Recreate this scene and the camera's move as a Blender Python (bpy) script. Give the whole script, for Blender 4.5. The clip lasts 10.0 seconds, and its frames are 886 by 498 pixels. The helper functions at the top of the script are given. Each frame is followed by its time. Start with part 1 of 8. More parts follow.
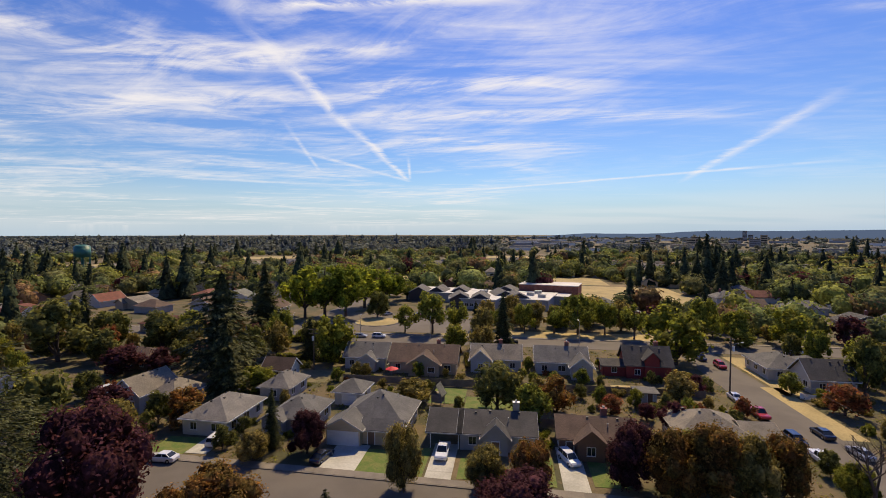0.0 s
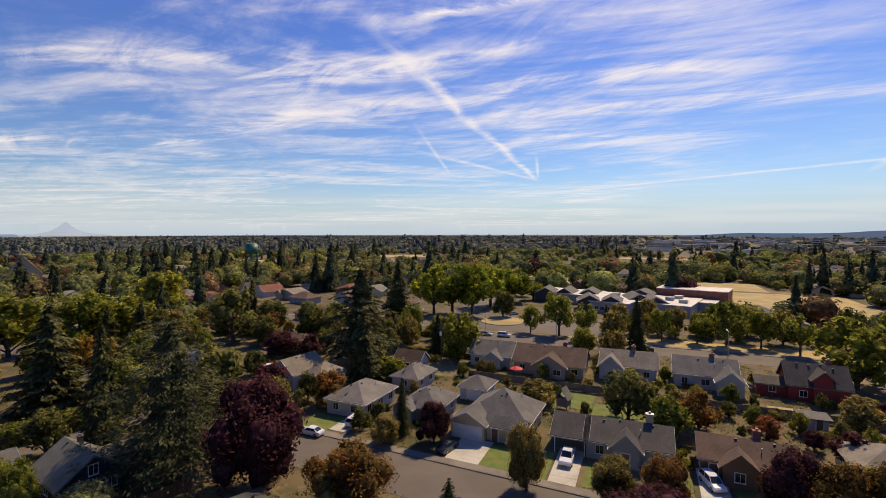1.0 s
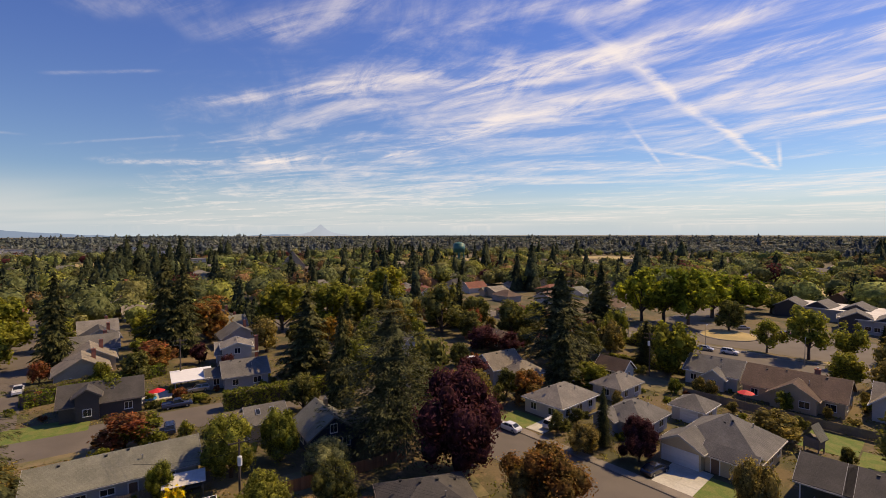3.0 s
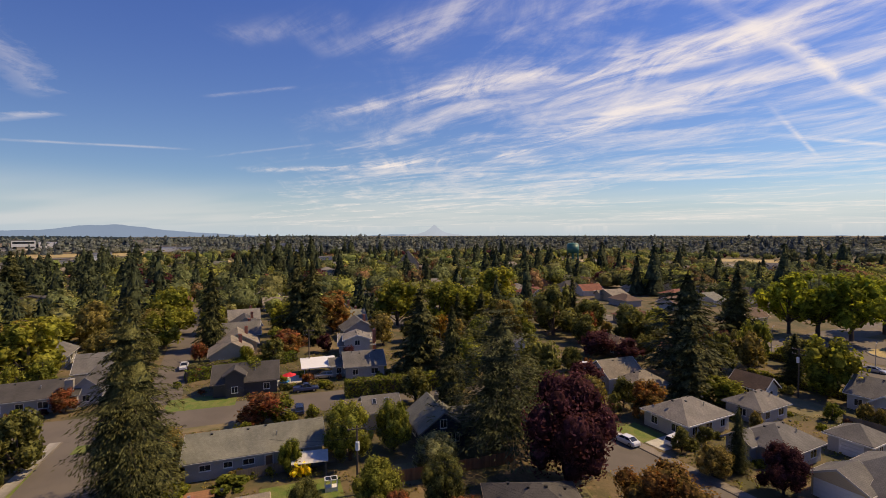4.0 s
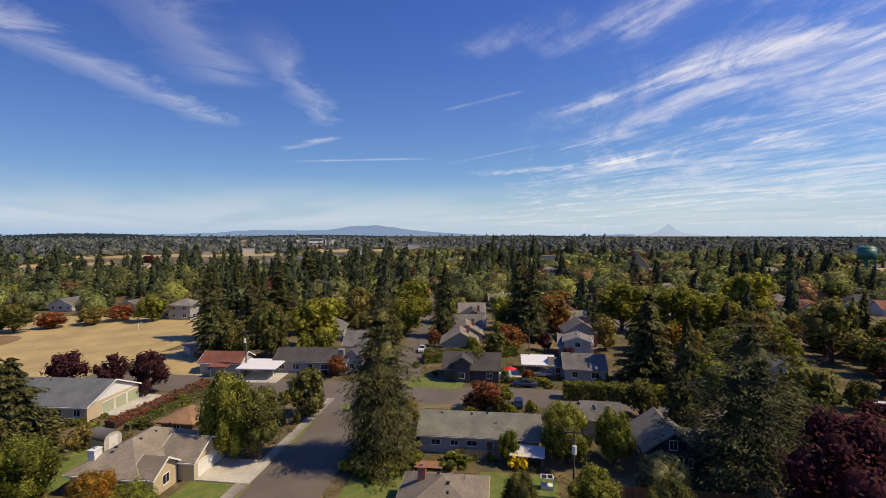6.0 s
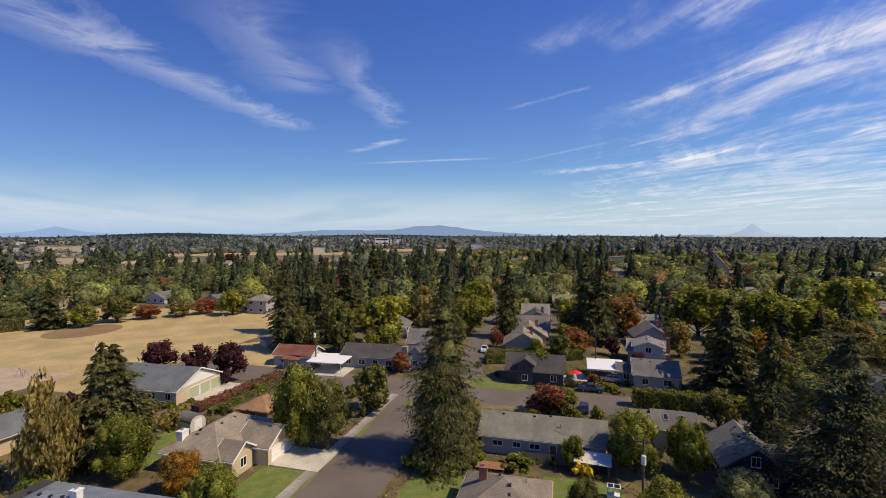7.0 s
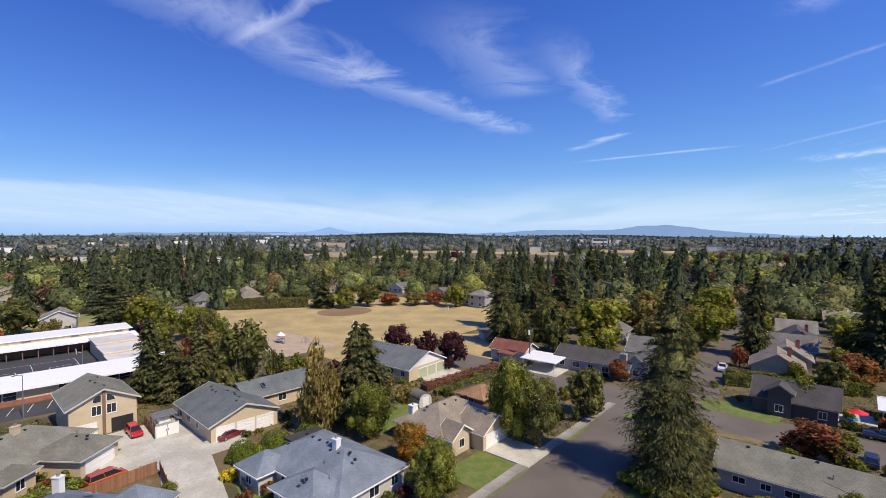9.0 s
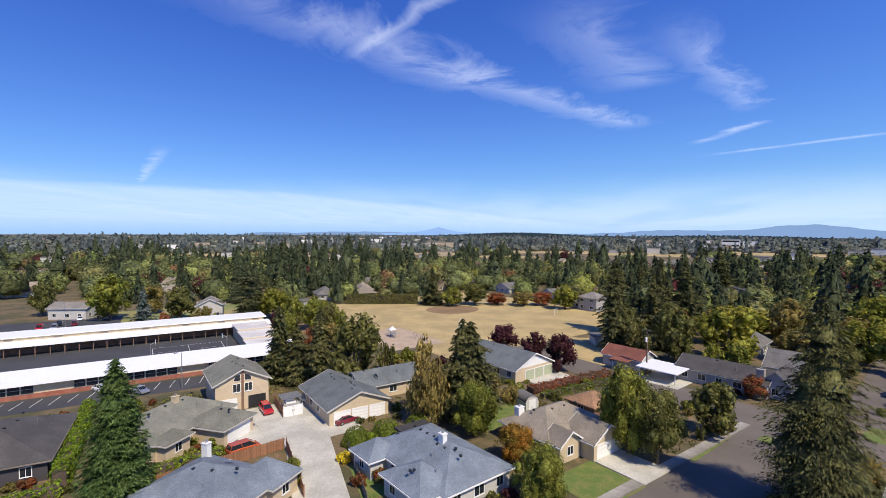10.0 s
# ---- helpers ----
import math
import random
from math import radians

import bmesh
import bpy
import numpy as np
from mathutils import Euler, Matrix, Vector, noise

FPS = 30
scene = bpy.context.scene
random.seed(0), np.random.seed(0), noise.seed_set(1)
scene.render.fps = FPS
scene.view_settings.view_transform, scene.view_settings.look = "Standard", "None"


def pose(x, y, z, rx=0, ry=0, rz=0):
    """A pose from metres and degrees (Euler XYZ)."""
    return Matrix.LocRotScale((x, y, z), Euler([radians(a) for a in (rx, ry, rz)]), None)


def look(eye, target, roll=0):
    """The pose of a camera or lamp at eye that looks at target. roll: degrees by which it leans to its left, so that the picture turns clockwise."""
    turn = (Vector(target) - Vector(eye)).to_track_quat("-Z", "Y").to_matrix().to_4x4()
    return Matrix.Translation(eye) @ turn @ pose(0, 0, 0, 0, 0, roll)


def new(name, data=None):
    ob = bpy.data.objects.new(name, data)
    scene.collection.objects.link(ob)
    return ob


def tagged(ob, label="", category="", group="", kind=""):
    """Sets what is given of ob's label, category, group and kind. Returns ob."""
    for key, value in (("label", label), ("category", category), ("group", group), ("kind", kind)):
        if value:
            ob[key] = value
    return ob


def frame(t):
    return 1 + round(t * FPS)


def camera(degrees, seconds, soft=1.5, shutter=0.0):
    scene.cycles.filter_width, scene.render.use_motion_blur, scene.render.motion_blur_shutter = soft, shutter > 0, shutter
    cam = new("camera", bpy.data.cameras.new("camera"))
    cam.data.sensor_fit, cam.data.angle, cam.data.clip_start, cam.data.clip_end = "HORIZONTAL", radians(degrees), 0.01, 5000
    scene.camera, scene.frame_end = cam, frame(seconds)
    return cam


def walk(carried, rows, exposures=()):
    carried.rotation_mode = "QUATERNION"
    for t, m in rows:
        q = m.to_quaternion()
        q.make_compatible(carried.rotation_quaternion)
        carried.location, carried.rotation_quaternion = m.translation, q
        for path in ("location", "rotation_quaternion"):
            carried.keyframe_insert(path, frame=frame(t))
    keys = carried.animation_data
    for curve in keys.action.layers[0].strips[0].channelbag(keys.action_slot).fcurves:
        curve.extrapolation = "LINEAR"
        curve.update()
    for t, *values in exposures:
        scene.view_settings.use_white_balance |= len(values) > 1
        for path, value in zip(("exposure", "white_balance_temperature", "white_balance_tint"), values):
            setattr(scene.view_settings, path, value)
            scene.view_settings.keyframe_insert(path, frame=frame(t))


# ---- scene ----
cam = camera(86.45, 10.0, soft=0.6)
# seconds, x, y, z, pitch, lean, turn
# seconds, stops, kelvin, tint
EXPOSURES = [(0.0, -0.03, 7600, 10), (1.0, -0.03, 7950, 13), (2.5, -0.02, 8600, 15), (4.5, -0.08, 8200, 13), (5.5, -0.06, 7450, 12), (7.5, 0.05, 6950, 10), (8.5, 0.15, 6450, 10), (10.0, 0.27, 6100, 10)]
PATH = [
    (0.0, -0.05, 0.05, 33.01, -2.09, -0.01, 0.01),
    (0.5, 0.20, -0.25, 32.98, -2.11, 0.04, 7.70),
    (1.0, 0.31, -0.36, 32.95, -2.11, 0.08, 15.34),
    (1.5, 0.34, -0.33, 32.93, -2.10, 0.11, 21.87),
    (2.0, 0.33, -0.21, 32.92, -2.08, 0.13, 26.98),
    (2.5, 0.30, -0.05, 32.91, -2.06, 0.14, 32.60),
    (2.7, 0.30, 0.01, 32.90, -2.05, 0.14, 35.30),
    (3.8, 0.27, 0.37, 32.88, -2.00, 0.14, 50.30),
    (4.0, 0.26, 0.43, 32.87, -1.99, 0.14, 52.94),
    (4.5, 0.28, 0.56, 32.86, -1.98, 0.13, 60.00),
    (5.0, 0.30, 0.66, 32.84, -1.97, 0.11, 66.90),
    (5.5, 0.33, 0.73, 32.82, -1.97, 0.08, 73.72),
    (5.7, 0.32, 0.75, 32.80, -1.97, 0.07, 76.30),
    (6.8, 0.29, 0.84, 32.72, -1.97, 0.00, 85.75),
    (7.0, 0.28, 0.86, 32.70, -1.97, -0.01, 87.24),
    (7.5, 0.20, 0.87, 32.65, -1.98, -0.05, 93.03),
    (8.0, 0.07, 0.88, 32.58, -1.99, -0.09, 99.57),
    (8.5, -0.10, 0.87, 32.49, -2.00, -0.13, 106.29),
    (9.0, -0.30, 0.82, 32.40, -2.01, -0.18, 113.06),
    (9.5, -0.53, 0.72, 32.28, -2.03, -0.23, 119.79),
    (10.0, -0.75, 0.53, 32.15, -2.05, -0.28, 126.05),
]
walk(cam, [(t, pose(x, y, z, 90 + pitch, lean, turn)) for t, x, y, z, pitch, lean, turn in PATH], EXPOSURES)

# ---- daylight ----
SUN_TURN, SUN_HIGH = 20.0, 50.0  # degrees to the right of +y, degrees above the horizon
sun = new("sun", bpy.data.lights.new("sun", "SUN"))
sun.data.energy, sun.data.angle, sun.data.color = 4.4, radians(0.53), (1.0, 0.85, 0.61)
sun_way = Vector((math.sin(radians(SUN_TURN)) * math.cos(radians(SUN_HIGH)), math.cos(radians(SUN_TURN)) * math.cos(radians(SUN_HIGH)), math.sin(radians(SUN_HIGH))))
sun.matrix_world = look(sun_way * 100, (0, 0, 0))


class Nodes:
    """Short calls to lay out a node tree."""

    def __init__(self, tree):
        self.tree = tree
        tree.nodes.clear()

    def put(self, kind):
        return self.tree.nodes.new(kind)

    def link(self, source, target):
        self.tree.links.new(source, target)

    def math(self, operation, a, b=0.0, c=None, clamp=False):
        node = self.put("ShaderNodeMath")
        node.operation, node.use_clamp = operation, clamp
        for i, value in enumerate((a, b) if c is None else (a, b, c)):
            if isinstance(value, (int, float)):
                node.inputs[i].default_value = value
            else:
                self.link(value, node.inputs[i])
        return node.outputs[0]

    def mix(self, factor, a, b, blend="MIX"):
        node = self.put("ShaderNodeMix")
        node.data_type, node.blend_type = "RGBA", blend
        for i, value in ((0, factor), (6, a), (7, b)):
            if isinstance(value, (int, float)):
                node.inputs[i].default_value = value
            elif isinstance(value, tuple):
                node.inputs[i].default_value = (*value, 1) if len(value) == 3 else value
            else:
                self.link(value, node.inputs[i])
        return node.outputs[2]

    def noise(self, vector, scale, detail=4.0, rough=0.55, distortion=0.0):
        node = self.put("ShaderNodeTexNoise")
        if vector is not None:
            self.link(vector, node.inputs["Vector"])
        for key, value in (("Scale", scale), ("Detail", detail), ("Roughness", rough), ("Distortion", distortion)):
            node.inputs[key].default_value = value
        return node.outputs[0]

    def ramp(self, value, low, high):
        node = self.put("ShaderNodeMapRange")
        node.clamp, node.interpolation_type = True, "SMOOTHSTEP"
        self.link(value, node.inputs[0])
        node.inputs[1].default_value, node.inputs[2].default_value = low, high
        return node.outputs[0]


def make_world():
    world = bpy.data.worlds.new("sky")
    scene.world = world
    world.use_nodes = True
    n = Nodes(world.node_tree)
    sky = n.put("ShaderNodeTexSky")
    sky.sky_type, sky.sun_disc = "NISHITA", False
    sky.sun_elevation, sky.sun_rotation = radians(SUN_HIGH), radians(SUN_TURN)
    sky.altitude, sky.air_density, sky.dust_density, sky.ozone_density = 80.0, 1.0, 0.3, 2.2
    way = n.put("ShaderNodeTexCoord").outputs["Generated"]
    split = n.put("ShaderNodeSeparateXYZ")
    n.link(way, split.inputs[0])
    dx, dy, dz = split.outputs
    up = n.math("MAXIMUM", dz, 0.012)
    u, v = n.math("DIVIDE", dx, up), n.math("DIVIDE", dy, up)

    # thin high cloud: drawn-out streaks that bend with the wind, over a broad bank
    trail_u, trail_v = u, v
    lift = n.math("ADD", up, 0.055)
    u, v = n.math("DIVIDE", dx, lift), n.math("DIVIDE", dy, lift)
    east = n.math("ADD", u, 0.9)
    bend = n.math("SUBTRACT", east, n.math("SQRT", n.math("ADD", n.math("MULTIPLY", east, east), 0.8)))
    flow = n.math("SUBTRACT", v, n.math("MULTIPLY", bend, 0.19))

    def drawn(along, across, lean=0.0):
        """Places for a noise that is drawn out along the wind."""
        out = n.put("ShaderNodeCombineXYZ")
        n.link(n.math("MULTIPLY", u, along), out.inputs[0])
        n.link(n.math("MULTIPLY", n.math("ADD", flow, n.math("MULTIPLY", u, lean)), across), out.inputs[1])
        return out.outputs[0]

    streaks = n.noise(drawn(0.42, 0.95), 1.0, 9.0, 0.6, 1.5)
    fine = n.noise(drawn(0.85, 2.9, 0.2), 1.3, 8.0, 0.66, 1.7)
    cross = n.noise(drawn(1.1, 2.1, 0.75), 1.0, 9.0, 0.66, 1.6)
    bank = n.noise(drawn(0.24, 0.45), 1.0, 2.0, 0.5)
    # the bank lies towards the sun; to the north of it the sky is clear
    side = n.math("ADD", n.math("MULTIPLY", u, 0.16), v)
    cover = n.ramp(n.math("ADD", side, n.math("MULTIPLY", n.math("SUBTRACT", cross, 0.5), 1.2)), 0.55, 2.0)
    cover = n.math("MULTIPLY", cover, n.math("SUBTRACT", 1.0, n.math("MULTIPLY", n.ramp(u, 0.5, 1.7), 0.72)))
    body = n.math("ADD", n.math("MULTIPLY", streaks, 0.54), n.math("MULTIPLY", fine, 0.22))
    body = n.math("ADD", body, n.math("MULTIPLY", cross, 0.24))
    body = n.math("ADD", body, n.math("MULTIPLY", n.math("SUBTRACT", bank, 0.5), 0.3))
    thick = n.math("MULTIPLY", n.math("MULTIPLY", n.ramp(body, 0.425, 0.68), cover), 0.7)
    fibre = n.math("ADD", 0.06, n.math("MULTIPLY", n.ramp(n.math("ADD", n.math("MULTIPLY", fine, 0.5), n.math("MULTIPLY", cross, 0.5)), 0.38, 0.64), 0.9))
    wander = n.math("SUBTRACT", streaks, 0.5)

    def wisp(ax, ay, bx, by, wide, strength):
        """A feathered streak of ice cloud from one place of the lifted sheet to another."""
        length = math.hypot(bx - ax, by - ay)
        ex, ey = (bx - ax) / length, (by - ay) / length
        pu, pv = n.math("SUBTRACT", u, ax), n.math("SUBTRACT", v, ay)
        s = n.math("ADD", n.math("MULTIPLY", pu, ex), n.math("MULTIPLY", pv, ey))
        q = n.math("SUBTRACT", n.math("MULTIPLY", pv, ex), n.math("MULTIPLY", pu, ey))
        q = n.math("DIVIDE", n.math("ADD", q, n.math("MULTIPLY", wander, wide * 4.0)), wide)
        band = n.math("DIVIDE", 1.0, n.math("ADD", 1.0, n.math("POWER", n.math("ABSOLUTE", q), 2.4)))
        band = n.ramp(band, 0.06, 1.0)
        ends = n.math("MULTIPLY", n.ramp(s, -0.12 * length, 0.16 * length), n.math("SUBTRACT", 1.0, n.ramp(s, 0.84 * length, 1.12 * length)))
        return n.math("MULTIPLY", n.math("MULTIPLY", band, ends), n.math("MULTIPLY", fibre, strength))

    for given in (
        (-5.4, 1.45, -4.3, 2.8, 0.12, 0.6), (-4.6, 2.55, -3.1, 3.2, 0.13, 0.65), (-3.4, 3.2, -1.8, 3.05, 0.13, 0.6), (-2.2, 3.0, -0.7, 2.92, 0.12, 0.6),
        (-3.05, 1.33, -2.15, 1.78, 0.09, 0.5), (-2.4, 1.63, -1.15, 2.33, 0.12, 0.65), (-1.45, 2.22, -0.5, 2.47, 0.1, 0.55),
        (-2.0, 2.47, -0.85, 2.38, 0.08, 0.6), (-1.05, 2.4, -0.15, 2.22, 0.06, 0.6), (-0.95, 3.05, -0.1, 2.7, 0.1, 0.6), (-0.25, 2.7, 0.6, 2.64, 0.1, 0.65),
    ):
        haze = wisp(*given)
        thick = n.math("ADD", thick, n.math("MULTIPLY", haze, n.math("SUBTRACT", 1.0, thick)))
    for given in (
        (-1.8, 2.2, -0.2, 2.33, 0.07, 0.5), (-0.6, 2.72, 0.95, 2.72, 0.13, 0.6), (-0.8, 3.38, 2.0, 3.17, 0.14, 0.6), (-0.5, 4.14, 1.3, 4.35, 0.24, 0.5), (-1.8, 2.89, -0.9, 3.2, 0.07, 0.4),
        (-3.12, 0.6, -2.7, 0.96, 0.022, 0.22), (-2.25, 0.5, -1.8, 0.86, 0.09, 0.22), (-1.95, 1.1, -1.35, 1.26, 0.1, 0.4), (-2.15, 0.86, -1.75, 1.16, 0.08, 0.2), (-4.9, 0.95, -3.9, 1.6, 0.03, 0.15),
        (0.9, 1.62, 1.9, 1.8, 0.08, 0.35),
    ):
        haze = wisp(*given)
        thick = n.math("ADD", thick, n.math("MULTIPLY", haze, n.math("SUBTRACT", 1.0, thick)))

    flat = n.put("ShaderNodeCombineXYZ")
    n.link(trail_u, flat.inputs[0])
    n.link(trail_v, flat.inputs[1])
    puff = n.noise(flat.outputs[0], 1.7, 9.0, 0.66, 1.0)
    gaps = n.ramp(puff, 0.36, 0.6)

    def trail(ax, ay, bx, by, wide, strength, rag):
        """A vapour trail from one place of the sheet to another."""
        length = math.hypot(bx - ax, by - ay)
        ex, ey = (bx - ax) / length, (by - ay) / length
        pu, pv = n.math("SUBTRACT", trail_u, ax), n.math("SUBTRACT", trail_v, ay)
        s = n.math("ADD", n.math("MULTIPLY", pu, ex), n.math("MULTIPLY", pv, ey))
        q = n.math("SUBTRACT", n.math("MULTIPLY", pv, ex), n.math("MULTIPLY", pu, ey))
        q = n.math("ADD", q, n.math("MULTIPLY", n.math("SUBTRACT", puff, 0.5), rag))
        band = n.math("SUBTRACT", 1.0, n.math("DIVIDE", n.math("ABSOLUTE", q), wide), clamp=True)
        ends = n.math("MULTIPLY", n.ramp(s, -0.12 * length, 0.34 * length), n.math("SUBTRACT", 1.0, n.ramp(s, 0.9 * length, 1.1 * length)))
        return n.math("MULTIPLY", n.math("MULTIPLY", band, ends), n.math("MULTIPLY", n.math("ADD", 0.3, n.math("MULTIPLY", gaps, 0.7)), strength))

    for given in (
        (-0.95, 2.16, 0.3, 2.05, 0.07, 1.0, 0.3),
        (-0.1, 2.3, 0.5, 2.35, 0.03, 0.5, 0.1),
        (-0.94, 2.1, -0.92, 4.6, 0.075, 0.75, 0.2),
        (-0.92, 3.6, -0.7, 9.2, 0.08, 0.75, 0.24),
        (-1.9, 5.5, -0.7, 9.3, 0.12, 0.6, 0.14),
        (-0.5, 12.6, 5.3, 6.9, 0.25, 0.6, 0.3),
        (4.8, 9.6, 2.9, 3.6, 0.13, 0.55, 0.25),
        (-0.47, 6.4, -0.62, 8.9, 0.035, 0.6, 0.0),
        (-1.44, 4.3, -2.0, 7.6, 0.04, 0.5, 0.05),
        (-0.9, -1.95, -2.75, -1.76, 0.3, 0.22, 0.9),
        (-2.2, -1.8, -4.6, -1.2, 0.26, 0.27, 0.8),
        (-1.93, -2.05, -1.64, -1.15, 0.07, 0.27, 0.3),
        (-2.45, -0.5, -4.5, -0.24, 0.17, 0.22, 0.5),
    ):
        haze = trail(*given)
        thick = n.math("ADD", thick, n.math("MULTIPLY", haze, n.math("SUBTRACT", 1.0, thick)))
    for given in (
        (-6.95, -1.0, -6.35, 0.9, 0.12, 0.28, 0.15),
        (-5.95, -0.85, -5.1, -0.2, 0.11, 0.36, 0.3),
        (-1.95, -0.85, -3.4, -0.86, 0.3, 0.17, 0.7),
        (-4.4, -11.3, -2.7, -6.3, 0.12, 0.26, 0.2),
    ):
        haze = trail(*given)
        thick = n.math("ADD", thick, n.math("MULTIPLY", haze, n.math("SUBTRACT", 1.0, thick)))
    # a low veil near the horizon, deepest to the north
    low = n.math("SUBTRACT", 1.0, n.ramp(dz, 0.02, 0.13))
    north = n.math("MINIMUM", n.math("ADD", 0.031, n.math("MULTIPLY", n.math("SUBTRACT", n.math("MULTIPLY", dy, -1.0), 0.36), 0.125)), 0.088)
    sheet_edge = n.ramp(n.math("SUBTRACT", n.math("ADD", north, n.math("MULTIPLY", n.math("SUBTRACT", fine, 0.5), 0.012)), dz), 0.0, 0.018)
    thick = n.math("MAXIMUM", thick, n.math("MULTIPLY", sheet_edge, n.math("ADD", 0.12, n.math("MULTIPLY", streaks, 0.34))))
    veil = n.math("MULTIPLY", low, n.math("ADD", 0.05, n.math("MULTIPLY", n.ramp(bank, 0.35, 0.6), 0.2)))
    thick = n.math("MAXIMUM", thick, veil)
    thick = n.math("MULTIPLY", thick, n.ramp(dz, -0.01, 0.03))
    thick = n.math("MULTIPLY", thick, CLOUD_DEPTH, clamp=True)
    # the clear air deepens overhead and pales towards the horizon
    air = n.mix(1.0, sky.outputs[0], n.mix(n.ramp(dz, 0.0, 0.5), (0.66, 0.92, 1.28), (0.44, 0.74, 1.58)), "MULTIPLY")
    pale = n.mix(n.ramp(n.math("SUBTRACT", dy, n.math("MULTIPLY", dx, 0.7)), -0.35, 1.1), (3.5, 5.5, 8.6), (5.0, 6.7, 8.7))
    air = n.mix(1.0, air, n.mix(n.ramp(dy, -0.85, 0.25), (0.74, 0.75, 0.81), (1.0, 1.0, 1.0)), "MULTIPLY")
    air = n.mix(n.math("SUBTRACT", 1.0, n.ramp(dz, -0.02, 0.12)), air, pale)
    colour = n.mix(thick, air, CLOUD_LIGHT)
    back = n.put("ShaderNodeBackground")
    n.link(colour, back.inputs[0])
    back.inputs[1].default_value = SKY_STRENGTH
    out = n.put("ShaderNodeOutputWorld")
    n.link(back.outputs[0], out.inputs[0])


SKY_STRENGTH, CLOUD_DEPTH, CLOUD_LIGHT = 0.094, 1.0, (9.8, 10.0, 11.0)
make_world()


# ---- materials ----
def material(name, base, second=None, scale=3.0, fine=40.0, rough=0.85, bump=0.3, metal=0.0, vary=0.12, each=0.0, laid=False):
    """A plain surface: two tones in broad blotches, grain, and fine relief. each: how far the objects that share it differ; laid: the blotches run on from piece to piece."""
    m = bpy.data.materials.new(name)
    m.use_nodes = True
    n = Nodes(m.node_tree)
    at = n.put("ShaderNodeNewGeometry").outputs["Position"] if laid else n.put("ShaderNodeTexCoord").outputs["Object"]
    broad = n.noise(at, scale / 10, 4.0)
    grain = n.noise(at, fine / 10, 3.0, 0.7)
    colour = n.mix(n.ramp(broad, 0.35, 0.65), base, second or tuple(c * 0.75 for c in base))
    colour = n.mix(1.0, colour, n.mix(grain, (1 - vary * 2,) * 3, (1 + vary * 2,) * 3), "MULTIPLY")
    if each:
        info = n.put("ShaderNodeObjectInfo").outputs["Random"]
        colour = n.mix(1.0, colour, n.mix(info, (1 - each,) * 3, (1 + each,) * 3), "MULTIPLY")
    shade = n.put("ShaderNodeBsdfPrincipled")
    n.link(colour, shade.inputs["Base Color"])
    shade.inputs["Roughness"].default_value, shade.inputs["Metallic"].default_value = rough, metal
    if bump:
        relief = n.put("ShaderNodeBump")
        relief.inputs["Strength"].default_value, relief.inputs["Distance"].default_value = bump, 0.03
        n.link(grain, relief.inputs["Height"])
        n.link(relief.outputs[0], shade.inputs["Normal"])
    out = n.put("ShaderNodeOutputMaterial")
    n.link(shade.outputs[0], out.inputs[0])
    return m


def shingles(name, base):
    """Roofing in courses that follow the slope: rows of tabs, streaks and blotches. Object x runs along the eaves."""
    m = bpy.data.materials.new(name)
    m.use_nodes = True
    n = Nodes(m.node_tree)
    at = n.put("ShaderNodeTexCoord").outputs["UV"]
    tabs = n.put("ShaderNodeTexBrick")
    n.link(at, tabs.inputs["Vector"])
    for key, value in (("Scale", 1.0), ("Mortar Size", 0.012), ("Brick Width", 0.33), ("Row Height", 0.19), ("Bias", 0.0)):
        tabs.inputs[key].default_value = value
    tabs.inputs["Color1"].default_value = (*[c * 0.9 for c in base], 1)
    tabs.inputs["Color2"].default_value = (*[c * 1.09 for c in base], 1)
    tabs.inputs["Mortar"].default_value = (*[c * 0.68 for c in base], 1)
    place = n.put("ShaderNodeTexCoord").outputs["Object"]
    blotch = n.noise(place, 0.35, 4.0)
    grain = n.noise(place, 7.0, 3.0, 0.7)
    info = n.put("ShaderNodeObjectInfo").outputs["Random"]
    colour = n.mix(1.0, tabs.outputs[0], n.mix(n.ramp(blotch, 0.3, 0.7), (0.8, 0.8, 0.8), (1.15, 1.14, 1.12)), "MULTIPLY")
    colour = n.mix(1.0, colour, n.mix(grain, (0.75,) * 3, (1.25,) * 3), "MULTIPLY")
    colour = n.mix(1.0, colour, n.mix(info, (0.9,) * 3, (1.1,) * 3), "MULTIPLY")
    shade = n.put("ShaderNodeBsdfPrincipled")
    n.link(colour, shade.inputs["Base Color"])
    shade.inputs["Roughness"].default_value = 0.9
    relief = n.put("ShaderNodeBump")
    relief.inputs["Strength"].default_value, relief.inputs["Distance"].default_value = 0.6, 0.03
    n.link(tabs.outputs["Fac"], relief.inputs["Height"])
    relief.invert = True
    n.link(relief.outputs[0], shade.inputs["Normal"])
    out = n.put("ShaderNodeOutputMaterial")
    n.link(shade.outputs[0], out.inputs[0])
    return m


